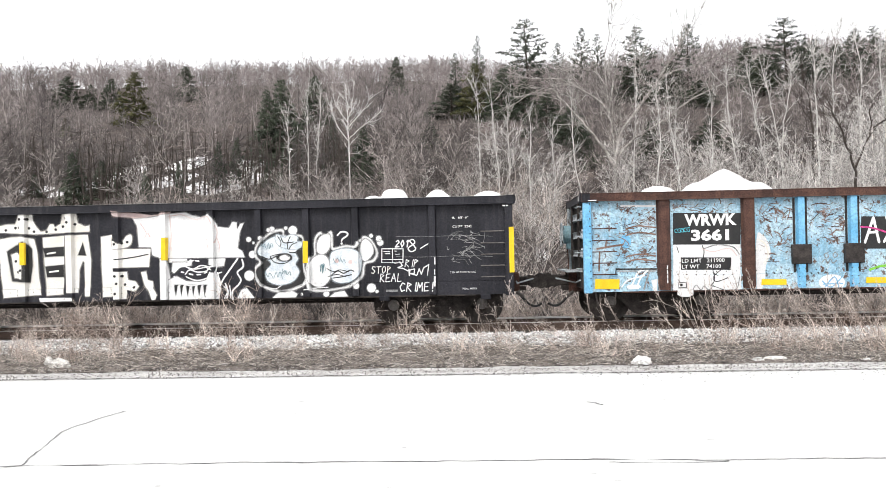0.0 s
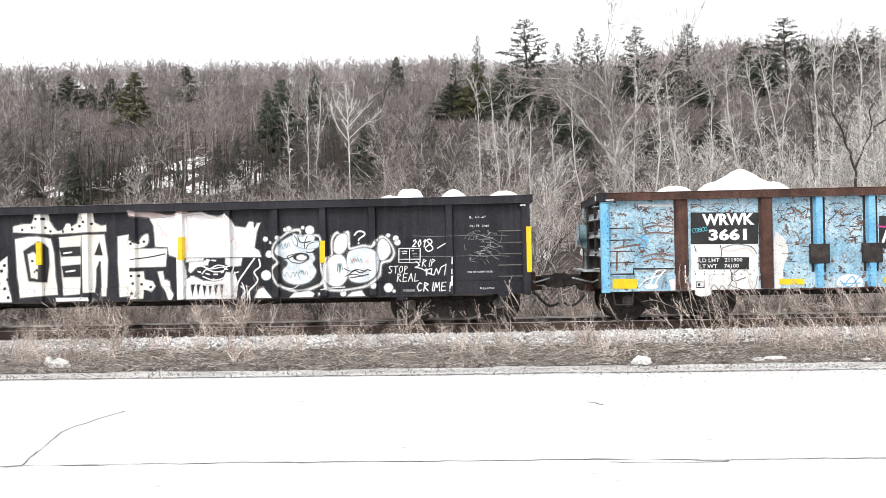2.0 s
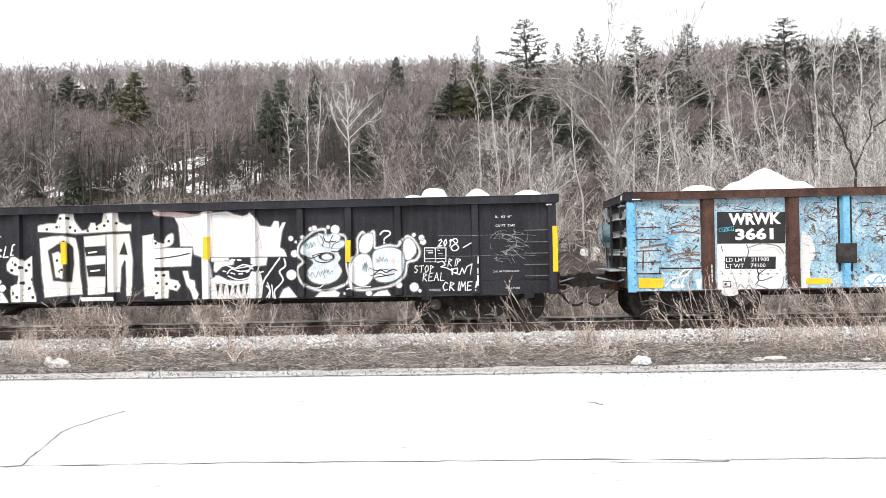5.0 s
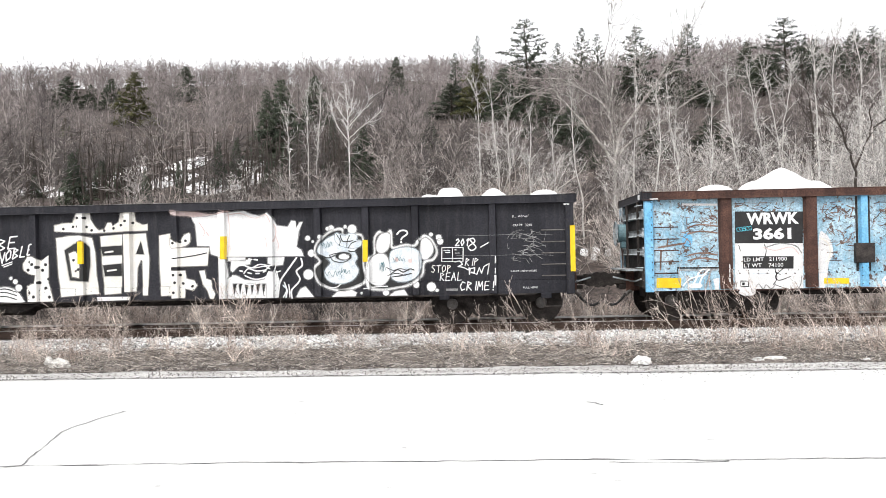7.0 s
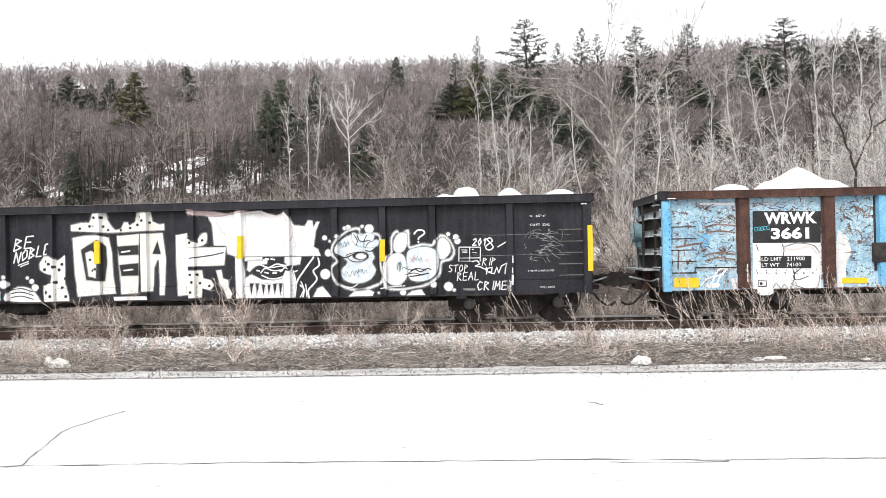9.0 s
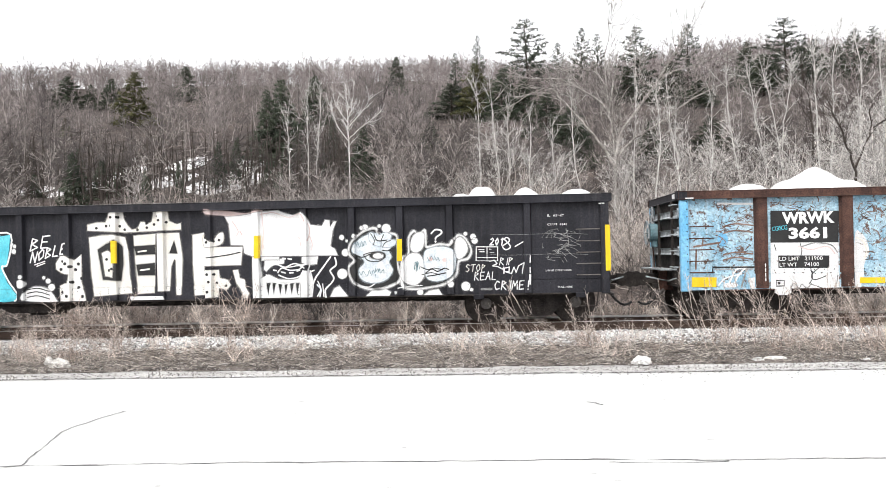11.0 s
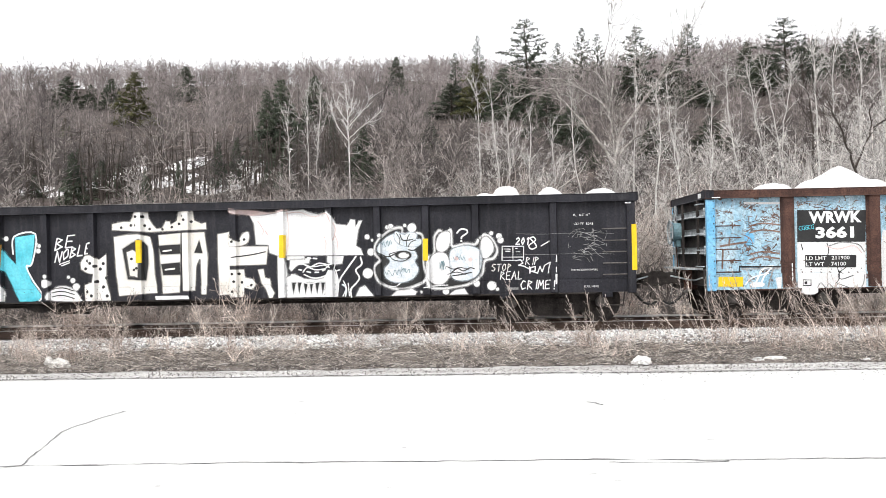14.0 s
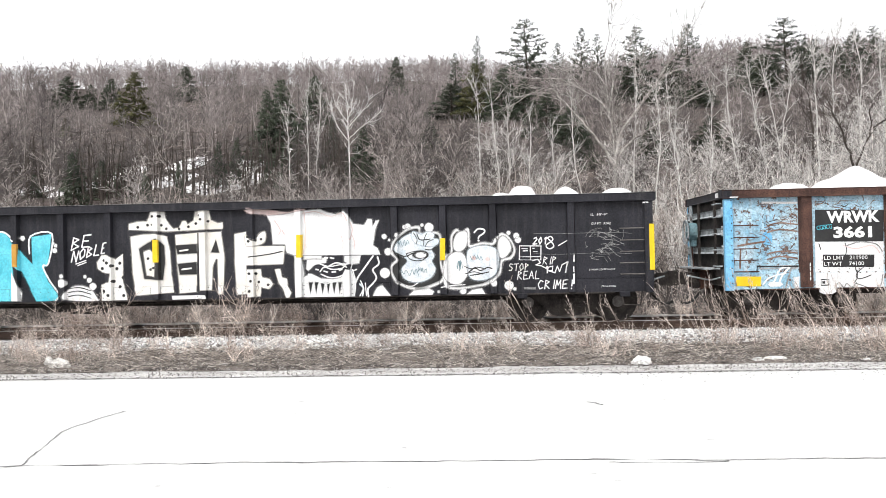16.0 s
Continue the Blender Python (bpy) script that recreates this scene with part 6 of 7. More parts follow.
stroke(black_car, "graffiti_line", WHITE, [(-4.56, 0.9), (-4.71, 0.81), (-4.94, 0.85)], 0.02, 1.5)
stroke(black_car, "graffiti_line", WHITE, [(-4.13, 0.78), (-3.9, 0.81), (-3.66, 0.82)], 0.02, 1.5)
paint(blue_car, "lettering_panel", INK, [(1.75, 2.14), (3.05, 2.11), (3.03, 1.5), (1.74, 1.52)], 0)
paint(blue_car, "lettering_panel", WHITE_WORN, [(1.74, 1.52), (3.03, 1.5), (3.01, 0.59), (1.72, 0.61)], 0)
paint(blue_car, "lettering_panel", INK, [(1.88, 1.27), (2.85, 1.25), (2.84, 1.01), (1.88, 1.03)], 1)
paint(blue_car, "graffiti_patch", WHITE_WORN, [(3.34, 1.63), (3.46, 1.67), (3.56, 1.52), (3.6, 1.3), (3.51, 1.08), (3.46, 0.76), (3.32, 0.58)], 0, True)
stroke(blue_car, "graffiti_mark", CREAM, [(3.36, 1.59), (3.5, 1.5), (3.55, 1.3), (3.47, 1.13)], 0.028, 1)
dots(blue_car, "rust_streak", RUST, [(1.82, 0.94)], 0.015, 1)
dots(blue_car, "rust_streak", RUST, [(1.99, 0.94)], 0.015, 1)
dots(blue_car, "rust_streak", RUST, [(2.17, 0.93)], 0.015, 1)
dots(blue_car, "rust_streak", RUST, [(2.34, 0.93)], 0.015, 1)
dots(blue_car, "rust_streak", RUST, [(2.51, 0.93)], 0.015, 1)
dots(blue_car, "rust_streak", RUST, [(2.69, 0.92)], 0.015, 1)
dots(blue_car, "rust_streak", RUST, [(2.86, 0.92)], 0.015, 1)
stroke(blue_car, "graffiti_mark", INK, [(2.64, 1.01), (2.49, 0.88), (2.55, 0.79), (2.77, 0.86)], 0.016, 1)
stroke(blue_car, "graffiti_mark", INK, [(2.58, 0.9), (2.49, 0.97)], 0.013, 1)
stroke(blue_car, "graffiti_mark", SCRATCH, [(2.09, 0.63), (2.16, 0.73), (2.25, 0.63), (2.31, 0.71), (2.4, 0.63), (2.49, 0.72)], 0.018, 1)
stroke(blue_car, "graffiti_mark", PINKISH, [(2.27, 1.44), (2.5, 1.37), (2.81, 1.43), (2.95, 1.29)], 0.018, 1)
for k in range(5):
    x, z = 1.78 + 0.058 * k, 1.75 + 0.006 * k
    stroke(blue_car, "graffiti_loop", TEAL, [(x + 0.045, z + 0.075), (x, z + 0.06), (x + 0.005, z + 0.01), (x + 0.045, z), (x + 0.04, z + 0.045), (x + 0.012, z + 0.04)][:4 + k % 3], 0.011, 1)
for k in range(4):
    paint(blue_car, "stencil_bar", WHITE_WORN, [(1.59, 1.12 - 0.09 * k), (1.612, 1.12 - 0.09 * k), (1.612, 1.05 - 0.09 * k), (1.59, 1.05 - 0.09 * k)], 1)
paint(blue_car, "stencil_box", INK, [(1.82, 0.8), (1.98, 0.79), (1.98, 0.78), (1.82, 0.78)], 1)
paint(blue_car, "stencil_box", INK, [(1.82, 0.69), (1.98, 0.69), (1.98, 0.67), (1.82, 0.67)], 1)
paint(blue_car, "stencil_box", INK, [(1.82, 0.8), (1.83, 0.8), (1.83, 0.68), (1.82, 0.68)], 1)
paint(blue_car, "stencil_box", INK, [(1.97, 0.8), (1.98, 0.79), (1.98, 0.67), (1.96, 0.67)], 1)
paint(blue_car, "stencil_box", INK, [(1.85, 0.76), (1.9, 0.76), (1.9, 0.71), (1.85, 0.71)], 1)
paint(blue_car, "reflective_tape", YELLOW, [(0.22, 0.88), (0.69, 0.87), (0.68, 0.68), (0.21, 0.69)], 2)
paint(blue_car, "reflective_tape", YELLOW, [(3.41, 0.82), (3.88, 0.81), (3.88, 0.7), (3.4, 0.71)], 2)
paint(blue_car, "reflective_tape", YELLOW, [(5.39, 0.82), (5.84, 0.81), (5.84, 0.7), (5.38, 0.71)], 2)
oval(blue_car, "graffiti_oval", WHITE, 4.74, 0.73, 0.247, 0.157, 0)
stroke(blue_car, "graffiti_mark", BLUE_CLEAN, [(4.56, 0.76), (4.72, 0.64), (4.92, 0.82)], 0.022, 1)
stroke(blue_car, "graffiti_mark", BLUE_CLEAN, [(4.61, 0.65), (4.79, 0.84), (4.87, 0.64)], 0.022, 1)
stroke(blue_car, "graffiti_mark", BLUE_CLEAN, [(4.57, 0.7), (4.94, 0.71)], 0.022, 1)
paint(blue_car, "graffiti_panel", INK, [(5.33, 1.99), (6.24, 1.97), (6.23, 1.35), (5.31, 1.37)], 0)
handwriting(blue_car, WHITE, "AX", 5.39, 1.48, 0.472, 0.15, 0.051, 1, 0.62, 0)
stroke(blue_car, "graffiti_mark", MAGENTA, [(5.32, 1.79), (5.55, 1.76), (5.81, 1.67)], 0.034, 2)
stroke(blue_car, "graffiti_mark", GREEN, [(5.47, 0.96), (5.65, 1.02), (5.82, 1.04)], 0.045, 0)
stroke(blue_car, "graffiti_mark", WHITE, [(0.63, 1.06), (1.28, 1.07)], 0.022, 0)
stroke(blue_car, "graffiti_mark", WHITE, [(0.93, 0.75), (1.06, 1), (1.24, 1.04), (1.1, 0.89), (1.03, 0.74)], 0.034, 0)
stroke(blue_car, "graffiti_mark", WHITE, [(0.73, 0.72), (0.86, 0.85), (1.17, 0.93)], 0.027, 0)
stroke(blue_car, "graffiti_mark", SCRATCH, [(1.16, 0.67), (1.28, 1.02), (1.39, 1.04)], 0.034, 0)
paint(blue_car, "graffiti_patch", GREY_PAINT, [(0.65, 1.04), (1.39, 1.03), (1.39, 1), (0.65, 1.01)], 0)
oval(blue_car, "graffiti_patch", BLUE_CLEAN, 0.83, 1.6, 0.101, 0.135, 0)
paint(blue_car, "pull_plate", WHITE_WORN, [(0.82, 0.72), (0.86, 0.76), (1.06, 0.76), (1.1, 0.71), (1.05, 0.67), (0.86, 0.67)], 0)
stroke(blue_car, "graffiti_mark", SCRATCH, [(4.57, 1.12), (4.63, 1.18), (4.68, 1.1), (4.73, 1.18), (4.78, 1.1), (4.85, 1.16)], 0.018, 0)
stroke(blue_car, "graffiti_mark", SCRATCH, [(4.61, 1.25), (4.65, 1.3), (4.7, 1.24), (4.65, 1.2), (4.61, 1.25)], 0.018, 0)
stroke(blue_car, "graffiti_mark", SCRATCH, [(4.78, 1.25), (4.82, 1.31), (4.87, 1.25), (4.82, 1.21), (4.78, 1.25)], 0.018, 0)
stroke(blue_car, "graffiti_mark", SCRAWL, [(0.27, 1.47), (0.53, 1.51), (0.77, 1.54)], 0.036, 1)
stroke(blue_car, "graffiti_mark", SCRAWL, [(0.32, 1.41), (0.3, 1.04)], 0.034, 1)
stroke(blue_car, "graffiti_mark", SCRAWL, [(0.44, 1.52), (0.45, 1.61)], 0.028, 1)
stroke(blue_car, "graffiti_mark", SCRAWL, [(0.84, 1.85), (1.08, 1.9), (1.41, 1.86)], 0.027, 1)
stroke(blue_car, "graffiti_mark", SCRAWL, [(0.84, 1.72), (1.08, 1.77), (1.4, 1.73)], 0.027, 1)
stroke(blue_car, "graffiti_mark", SCRAWL, [(0.83, 1.3), (1.07, 1.35), (1.39, 1.31)], 0.027, 1)
stroke(blue_car, "graffiti_mark", SCRAWL, [(0.83, 1.2), (1.07, 1.25), (1.39, 1.21)], 0.027, 1)
paint(blue_car, "dark_ledge", INK, [(0.63, 1.08), (1.42, 1.07), (1.42, 1.04), (0.63, 1.05)], 1)
paint(blue_car, "dark_ledge", INK, [(0.62, 1.09), (0.64, 1.08), (0.63, 0.95), (0.61, 0.95)], 2)
paint(blue_car, "dark_ledge", INK, [(0.22, 0.98), (0.61, 0.98), (0.61, 0.95), (0.22, 0.96)], 1)
paint(blue_car, "graffiti_patch", WHITE_WORN, [(0.74, 2.32), (1.42, 2.3), (1.42, 2.26), (0.74, 2.27)], 0)
paint(blue_car, "graffiti_patch", WHITE_WORN, [(1.3, 0.84), (1.42, 0.86), (1.41, 0.62), (1.34, 0.63)], 1)
stroke(blue_car, "graffiti_mark", INK, [(2.3, 1.49), (2.33, 1.37), (2.31, 1.26)], 0.016, 1)
stroke(blue_car, "graffiti_mark", SCRATCH, [(2.33, 1.43), (2.59, 1.5), (2.89, 1.45), (3, 1.31)], 0.022, 1)
stroke(blue_car, "graffiti_mark", INK, [(1.81, 1.48), (1.84, 1.37)], 0.016, 1)
stroke(blue_car, "graffiti_mark", INK, [(2.49, 1.02), (2.51, 0.82), (2.44, 0.71)], 0.016, 1)
stroke(blue_car, "graffiti_mark", INK, [(2.47, 0.71), (2.79, 0.59)], 0.013, 1)
stroke(blue_car, "graffiti_mark", SCRATCH, [(2.99, 0.87), (2.96, 0.7), (2.9, 0.6)], 0.018, 1)
dots(blue_car, "bolt_mark", GRIME, [(3.51, 0.93)], 0.018, 1)
dots(blue_car, "bolt_mark", GRIME, [(3.66, 0.93)], 0.018, 1)
dots(blue_car, "bolt_mark", GRIME, [(3.79, 0.93)], 0.018, 1)
dots(blue_car, "bolt_mark", GRIME, [(4.36, 0.92)], 0.018, 1)
dots(blue_car, "bolt_mark", GRIME, [(4.49, 0.92)], 0.018, 1)
dots(blue_car, "bolt_mark", GRIME, [(4.64, 0.92)], 0.018, 1)
lettering(blue_car, "WRWK", 1.965, 2.965, 1.875, 2.105, WHITE, 2, 0.045)
lettering(blue_car, "3661", 2.085, 2.815, 1.58, 1.81, WHITE, 2, 0.045)
lettering(blue_car, "LD LMT   211900", 1.90, 2.72, 1.165, 1.24, WHITE, 2, 0.01)
lettering(blue_car, "LT WT    74100", 1.90, 2.65, 1.05, 1.125, WHITE, 2, 0.01)
lettering(blue_car, "PULL HERE", 0.84, 1.10, 0.70, 0.735, WHITE, 1)
lettering(black_car, "IL  65'-6\"", -1.18, -0.86, 2.12, 2.165, WHITE)
lettering(black_car, "CU FT  3242", -1.18, -0.80, 1.945, 1.99, WHITE)
lettering(black_car, "2 IN HF COMP SHOES", -1.24, -0.73, 1.05, 1.085, WHITE)
lettering(black_car, "PULL HERE", -1.0, -0.72, 0.725, 0.76, WHITE)


# ---- fittings of the cars ----
def grab_iron(car, x0, x1, z, y, material):
    bm = bmesh.new()
    pipe(bm, [(x0, y + 0.07, z), (x0, y, z), (x1, y, z), (x1, y + 0.07, z)], 0.011, 6)
    part("grab_iron", bm, material, car)


for z in (1.86, 1.63, 1.41, 1.19, 0.97):
    grab_iron(black_car, -0.62, -0.17, z, -HALF + 0.02, CAP)
    grab_iron(blue_car, 0.19, 0.64, z, -HALF + 0.02, RUST)
for car, s, m in ((black_car, -1, BLACK), (blue_car, 1, BLUE_CLEAN)):
    bm = bmesh.new()
    box(bm, min(0, s * 0.16), max(0, s * 0.16), -HALF + 0.002, -HALF + 0.098, LOW - 0.02, TOP - 0.17, 0.008)
    part("corner_post", bm, m, car)
    bm = bmesh.new()
    box(bm, min(0, s * 0.16), max(0, s * 0.16), HALF - 0.098, HALF - 0.002, LOW - 0.02, TOP - 0.17, 0.008)
    part("corner_post", bm, m, car)
    tagged(part("rivets", rivet_row([(s * 0.13, 0.75 + 0.145 * k, -HALF + 0.002) for k in range(12)], -1), GRIME, car), kind="stuff")
    bm = bmesh.new()
    prism(bm, [(s * 0.0, TOP - 0.17), (s * 0.14, TOP - 0.17), (s * 0.14, TOP + 0.012), (s * -0.06, TOP + 0.012), (s * -0.06, TOP - 0.14)], -HALF - 0.024, -HALF + 0.16)
    part("corner_cap", bm, BLACK, car)
    # stirrup step under the corner
    bm = bmesh.new()
    pipe(bm, [(s * 0.22, -HALF + 0.08, LOW), (s * 0.26, -HALF + 0.06, LOW - 0.26), (s * 0.58, -HALF + 0.06, LOW - 0.26), (s * 0.62, -HALF + 0.08, LOW)], 0.015, 6)
    part("sill_step", bm, GRIME, car)
part("corner_tape", box(bmesh.new(), -0.19, -0.08, -HALF - 0.006, -HALF + 0.01, TOP - 0.205, TOP - 0.18), WHITE, black_car)

part("reflective_tape", box(bmesh.new(), -0.075, 0.02, -HALF - 0.006, -HALF + 0.05, 1.045, 1.935), YELLOW, black_car, "tall yellow reflective tape")

# rivets along sill and posts
tagged(part("rivets", rivet_row([(-0.35 - 0.16 * k, LOW + 0.20, -(HALF - 0.075)) for k in range(118)], -1, 0.010), BLACK, black_car), kind="stuff")
for p in uposts:
    tagged(part("rivets", rivet_row([(p + d, LOW + 0.08 + 0.15 * k, -HALF) for d in (-0.06, 0.06) for k in range(3)], -1, 0.012), GRIME, blue_car), kind="stuff")
tagged(part("rivets", rivet_row([(0.85 + 0.19 * k, LOW + 0.36, -(HALF - 0.10)) for k in range(80)], -1, 0.013), GRIME, blue_car), kind="stuff")
for p in bposts:
    tagged(part("rivets", rivet_row([(p + d, LOW + 0.06 + 0.09 * k, -HALF + (0.0 if abs(d) < 0.06 else 0.025)) for d in (-0.11, 0.11) for k in range(3)], -1, 0.010), BLACK, black_car), kind="stuff")

# lower flange under the sides, stepped over the trucks
for car, a, b, m in ((black_car, -20.6, 0.0, BLACK), (blue_car, 0.0, 16.5, BLUE)):
    for side in (-1, 1):
        bm = bmesh.new()
        box(bm, a + 0.75, b - 0.75, side * (HALF - 0.19), side * (HALF - 0.07), LOW - 0.025, LOW + 0.004)
        part("sill_flange", bm, GRIME if car is black_car else RUST, car)
for x in (-2.55, -0.55):
    bm = bmesh.new()
    box(bm, x - 0.10, x + 0.10, -HALF + 0.06, -HALF + 0.12, LOW - 0.10, LOW, 0.01)
    part("jacking_pad", bm, BLACK, black_car)
bm = bmesh.new()
prism(bm, [(1.80, LOW + 0.01), (2.10, LOW + 0.01), (2.10, LOW - 0.08), (2.02, LOW - 0.12), (1.88, LOW - 0.12), (1.80, LOW - 0.08)], -HALF + 0.05, -HALF + 0.12)
part("jacking_pad", bm, WHITE_WORN, blue_car)
for x in (4.17, 5.16):
    bm = bmesh.new()
    box(bm, x - 0.18, x + 0.18, -HALF - 0.012, -HALF + 0.10, 1.10, 1.48, 0.01)
    tag = part("bracket_plate", bm, PLATE, blue_car, "grey-brown plate round the post")
    tagged(part("rivets", rivet_row([(x + d, z, -HALF - 0.012) for d in (-0.13, 0.13) for z in (1.16, 1.42)], -1, 0.012), GRIME, tag), kind="stuff")

for p in uposts[2:10]:
    for d in (-0.115, 0.115):
        part("post_seam", box(bmesh.new(), p + d - 0.022, p + d + 0.022, -(HALF - 0.094), -(HALF - 0.10), LOW + 0.31, TOP - 0.16), PLATE, blue_car)
part("end_tape", box(bmesh.new(), -0.04, -0.03, -1.25, -1.05, TOP - 0.12, TOP - 0.03), WHITE, blue_car, "white reflective patch")
part("corner_tape", box(bmesh.new(), 0.10, 0.26, -HALF - 0.026, -HALF - 0.018, TOP - 0.148, TOP - 0.125), WHITE, blue_car)

# end of the blue car: uprights, brake wheel, ladder rungs
for y in (-0.95, 0.35, 1.05):
    bm = bmesh.new()
    box(bm, -0.05, -0.005, y - 0.045, y + 0.045, 0.9, TOP - 0.16, 0.008)
    part("end_upright", bm, GRIME if y < 1 else GREY_PAINT, blue_car)
for z in (1.08, 1.40, 1.72, 2.04, 2.30):
    bm = bmesh.new()
    pipe(bm, [(-0.01, -1.38, z), (-0.09, -1.38, z), (-0.09, -0.98, z), (-0.01, -0.98, z)], 0.012, 6)
    part("ladder_rung", bm, GREY_PAINT, blue_car)
bm = bmesh.new()
ring = [(-0.22, 0.75 + 0.26 * math.cos(a * 0.3927), 1.80 + 0.26 * math.sin(a * 0.3927)) for a in range(17)]
pipe(bm, ring, 0.018, 6)
for a in range(4):
    cyl(bm, (-0.22, 0.75, 1.80), ring[a * 4], 0.012, 6)
bw = part("brake_wheel", bm, GREY_PAINT, blue_car)
bm = bmesh.new()
cyl(bm, (-0.17, 0.75, 1.80), (0.0, 0.75, 1.80), 0.20, 16)
cyl(bm, (-0.21, 0.75, 1.80), (-0.17, 0.75, 1.80), 0.10, 12)
box(bm, -0.12, 0.0, 0.66, 0.84, 1.48, 1.70, 0.02)
part("gear_housing", bm, TEAL_GREY, bw, "faded teal-grey brake gear housing")
bm = bmesh.new()
pipe(bm, [(-0.10, 0.75, 1.6), (-0.08, 0.72, 1.2), (-0.12, 0.5, 0.85)], 0.014, 6)
part("brake_chain", bm, RUST, bw)
bm = bmesh.new()
box(bm, -0.30, 0.02, -1.1, 1.1, 1.015, 1.045)
part("crossover_step", bm, GREY_PAINT, blue_car)

# worn upper edges of the rims, added as strips with the sky's highlight in their colour
for car, a, b, m in ((black_car, -20.6, 0.0, SCRATCH), (blue_car, 0.0, 16.5, SCRAWL)):
    part("rim_edge", box(bmesh.new(), a, b, -HALF - 0.012, -HALF + 0.02, TOP - 0.002, TOP + 0.006), m, car, "worn upper edge, sky highlight put into its colour")

# brake gear under the black car
bm = bmesh.new()
cyl(bm, (-11.9, -0.75, 0.50), (-11.2, -0.75, 0.50), 0.17, 16)
part("air_reservoir", bm, GRIME, black_car)
bm = bmesh.new()
prism(bm, [(-12.3, LOW), (-10.75, LOW), (-11.0, 0.50), (-11.25, 0.40), (-12.1, 0.40), (-12.3, 0.48)], -1.2, -0.5)
part("hopper_box", bm, GRIME, black_car)
bm = bmesh.new()
pipe(bm, [(-17.5, -1.2, 0.56), (-3.2, -1.2, 0.56)], 0.02, 6)
part("train_pipe", bm, GRIME, black_car)
bm = bmesh.new()
pipe(bm, [(3.2, -1.2, 0.54), (13.5, -1.2, 0.54)], 0.02, 6)
part("train_pipe", bm, GRIME, blue_car)

# grey scribbles scratched into the black end panel, rusty scrawls on the blue panels
rs = random.Random(5)
for k in range(26):
    x, z = rs.uniform(-1.30, -0.80), rs.uniform(1.30, 1.82)
    pts = [(x, z)]
    for _ in range(rs.randint(2, 4)):
        x, z = min(-0.55, x + rs.uniform(-0.05, 0.22)), min(1.88, z + rs.uniform(-0.12, 0.12))
        pts.append((x, z))
    stroke(black_car, "scratched_line", SCRATCH, pts, rs.choice((0.005, 0.008)), 0, False)
for z in (1.78, 1.38):
    stroke(black_car, "scratched_line", SCRATCH, [(-2.3, z + 0.02), (-1.8, z), (-0.9, z + 0.01), (-0.4, z - 0.02)], 0.006)
for a, b, z0, z1, n in ((0.62, 1.40, 1.12, 2.28, 120), (0.22, 0.62, 1.1, 2.2, 10), (3.36, 4.02, 1.15, 2.28, 100), (4.32, 5.0, 1.45, 2.28, 100), (5.3, 6.2, 2.02, 2.28, 30), (1.75, 2.98, 2.17, 2.3, 30)):
    for k in range(n):
        x, z = rs.uniform(a, b - 0.06), z0 + (z1 - z0) * rs.uniform(0, 1) ** 0.8
        pts, way = [(x, z)], rs.choice((0.0, 0.1, -0.15, 0.4, -0.5, 1.2))
        for _ in range(rs.randint(1, 3)):
            step = rs.uniform(0.03, 0.11)
            way += rs.uniform(-0.6, 0.6)
            x, z = min(b, max(a, x + step * math.cos(way))), min(z1, max(z0, z + step * math.sin(way)))
            pts.append((x, z))
        stroke(blue_car, "rusted_scrawl", rs.choice((SCRAWL, SCRAWL, RUST)), pts, rs.choice((0.004, 0.005, 0.007, 0.010, 0.016)), 0, False)


# ---- snow heaped in the cars ----
def snow_load(x0, x1, heaps, label):
    nx, ny = int((x1 - x0) / 0.07), 40
    V, F = [], []
    for j in range(ny + 1):
        for i in range(nx + 1):
            x, y = x0 + (x1 - x0) * i / nx, -1.36 + 2.72 * j / ny
            z = 2.36
            for hx, hz, w, flat in heaps:
                d = math.hypot((x - hx) / w, y / 1.15)
                z = max(z, 2.36 + (hz - 2.36) * max(0.0, 1 - d ** flat))
            z += 0.03 * noise.noise((x * 2.3, y * 2.3, 1)) + 0.015 * noise.noise((x * 7, y * 7, 1))
            V.append((x, y, z))
    n = nx + 1
    for j in range(ny):
        for i in range(nx):
            a = j * n + i
            F += [(a, a + 1, a + n + 1), (a, a + n + 1, a + n)]
    b = len(V)
    V += [(x0, -1.36, 0.93), (x1, -1.36, 0.93), (x1, 1.36, 0.93), (x0, 1.36, 0.93)]
    F += [(0, b + 1, b), (0, nx, b + 1), (ny * n, b + 3, b + 2), (ny * n, b + 2, ny * n + nx)]
    ob = new("snow_load", mesh_of("snow_load", V, F, DIRTY_SNOW, True))
    return tagged(ob, label, "snow", "snow in the freight cars")


loads = [(snow_load(-20.4, -0.2, [(-2.92, 2.70, 0.36, 2.4), (-2.45, 2.83, 0.36, 4.0), (-1.52, 2.82, 0.50, 1.5), (-0.47, 2.73, 0.55, 2.4), (-4.15, 2.57, 0.3, 2), (-9.5, 2.5, 0.8, 2)], "old snow heaped inside the black freight car"), 0.558),
         (snow_load(0.2, 16.3, [(1.72, 2.77, 0.55, 2.2), (3.12, 3.10, 1.12, 1.25), (2.6, 2.82, 0.55, 2.0), (3.75, 2.80, 0.5, 2.0), (4.9, 2.63, 0.6, 2), (7, 2.6, 0.8, 2)], "tall heap of old snow inside the blue freight car"), 1.925)]


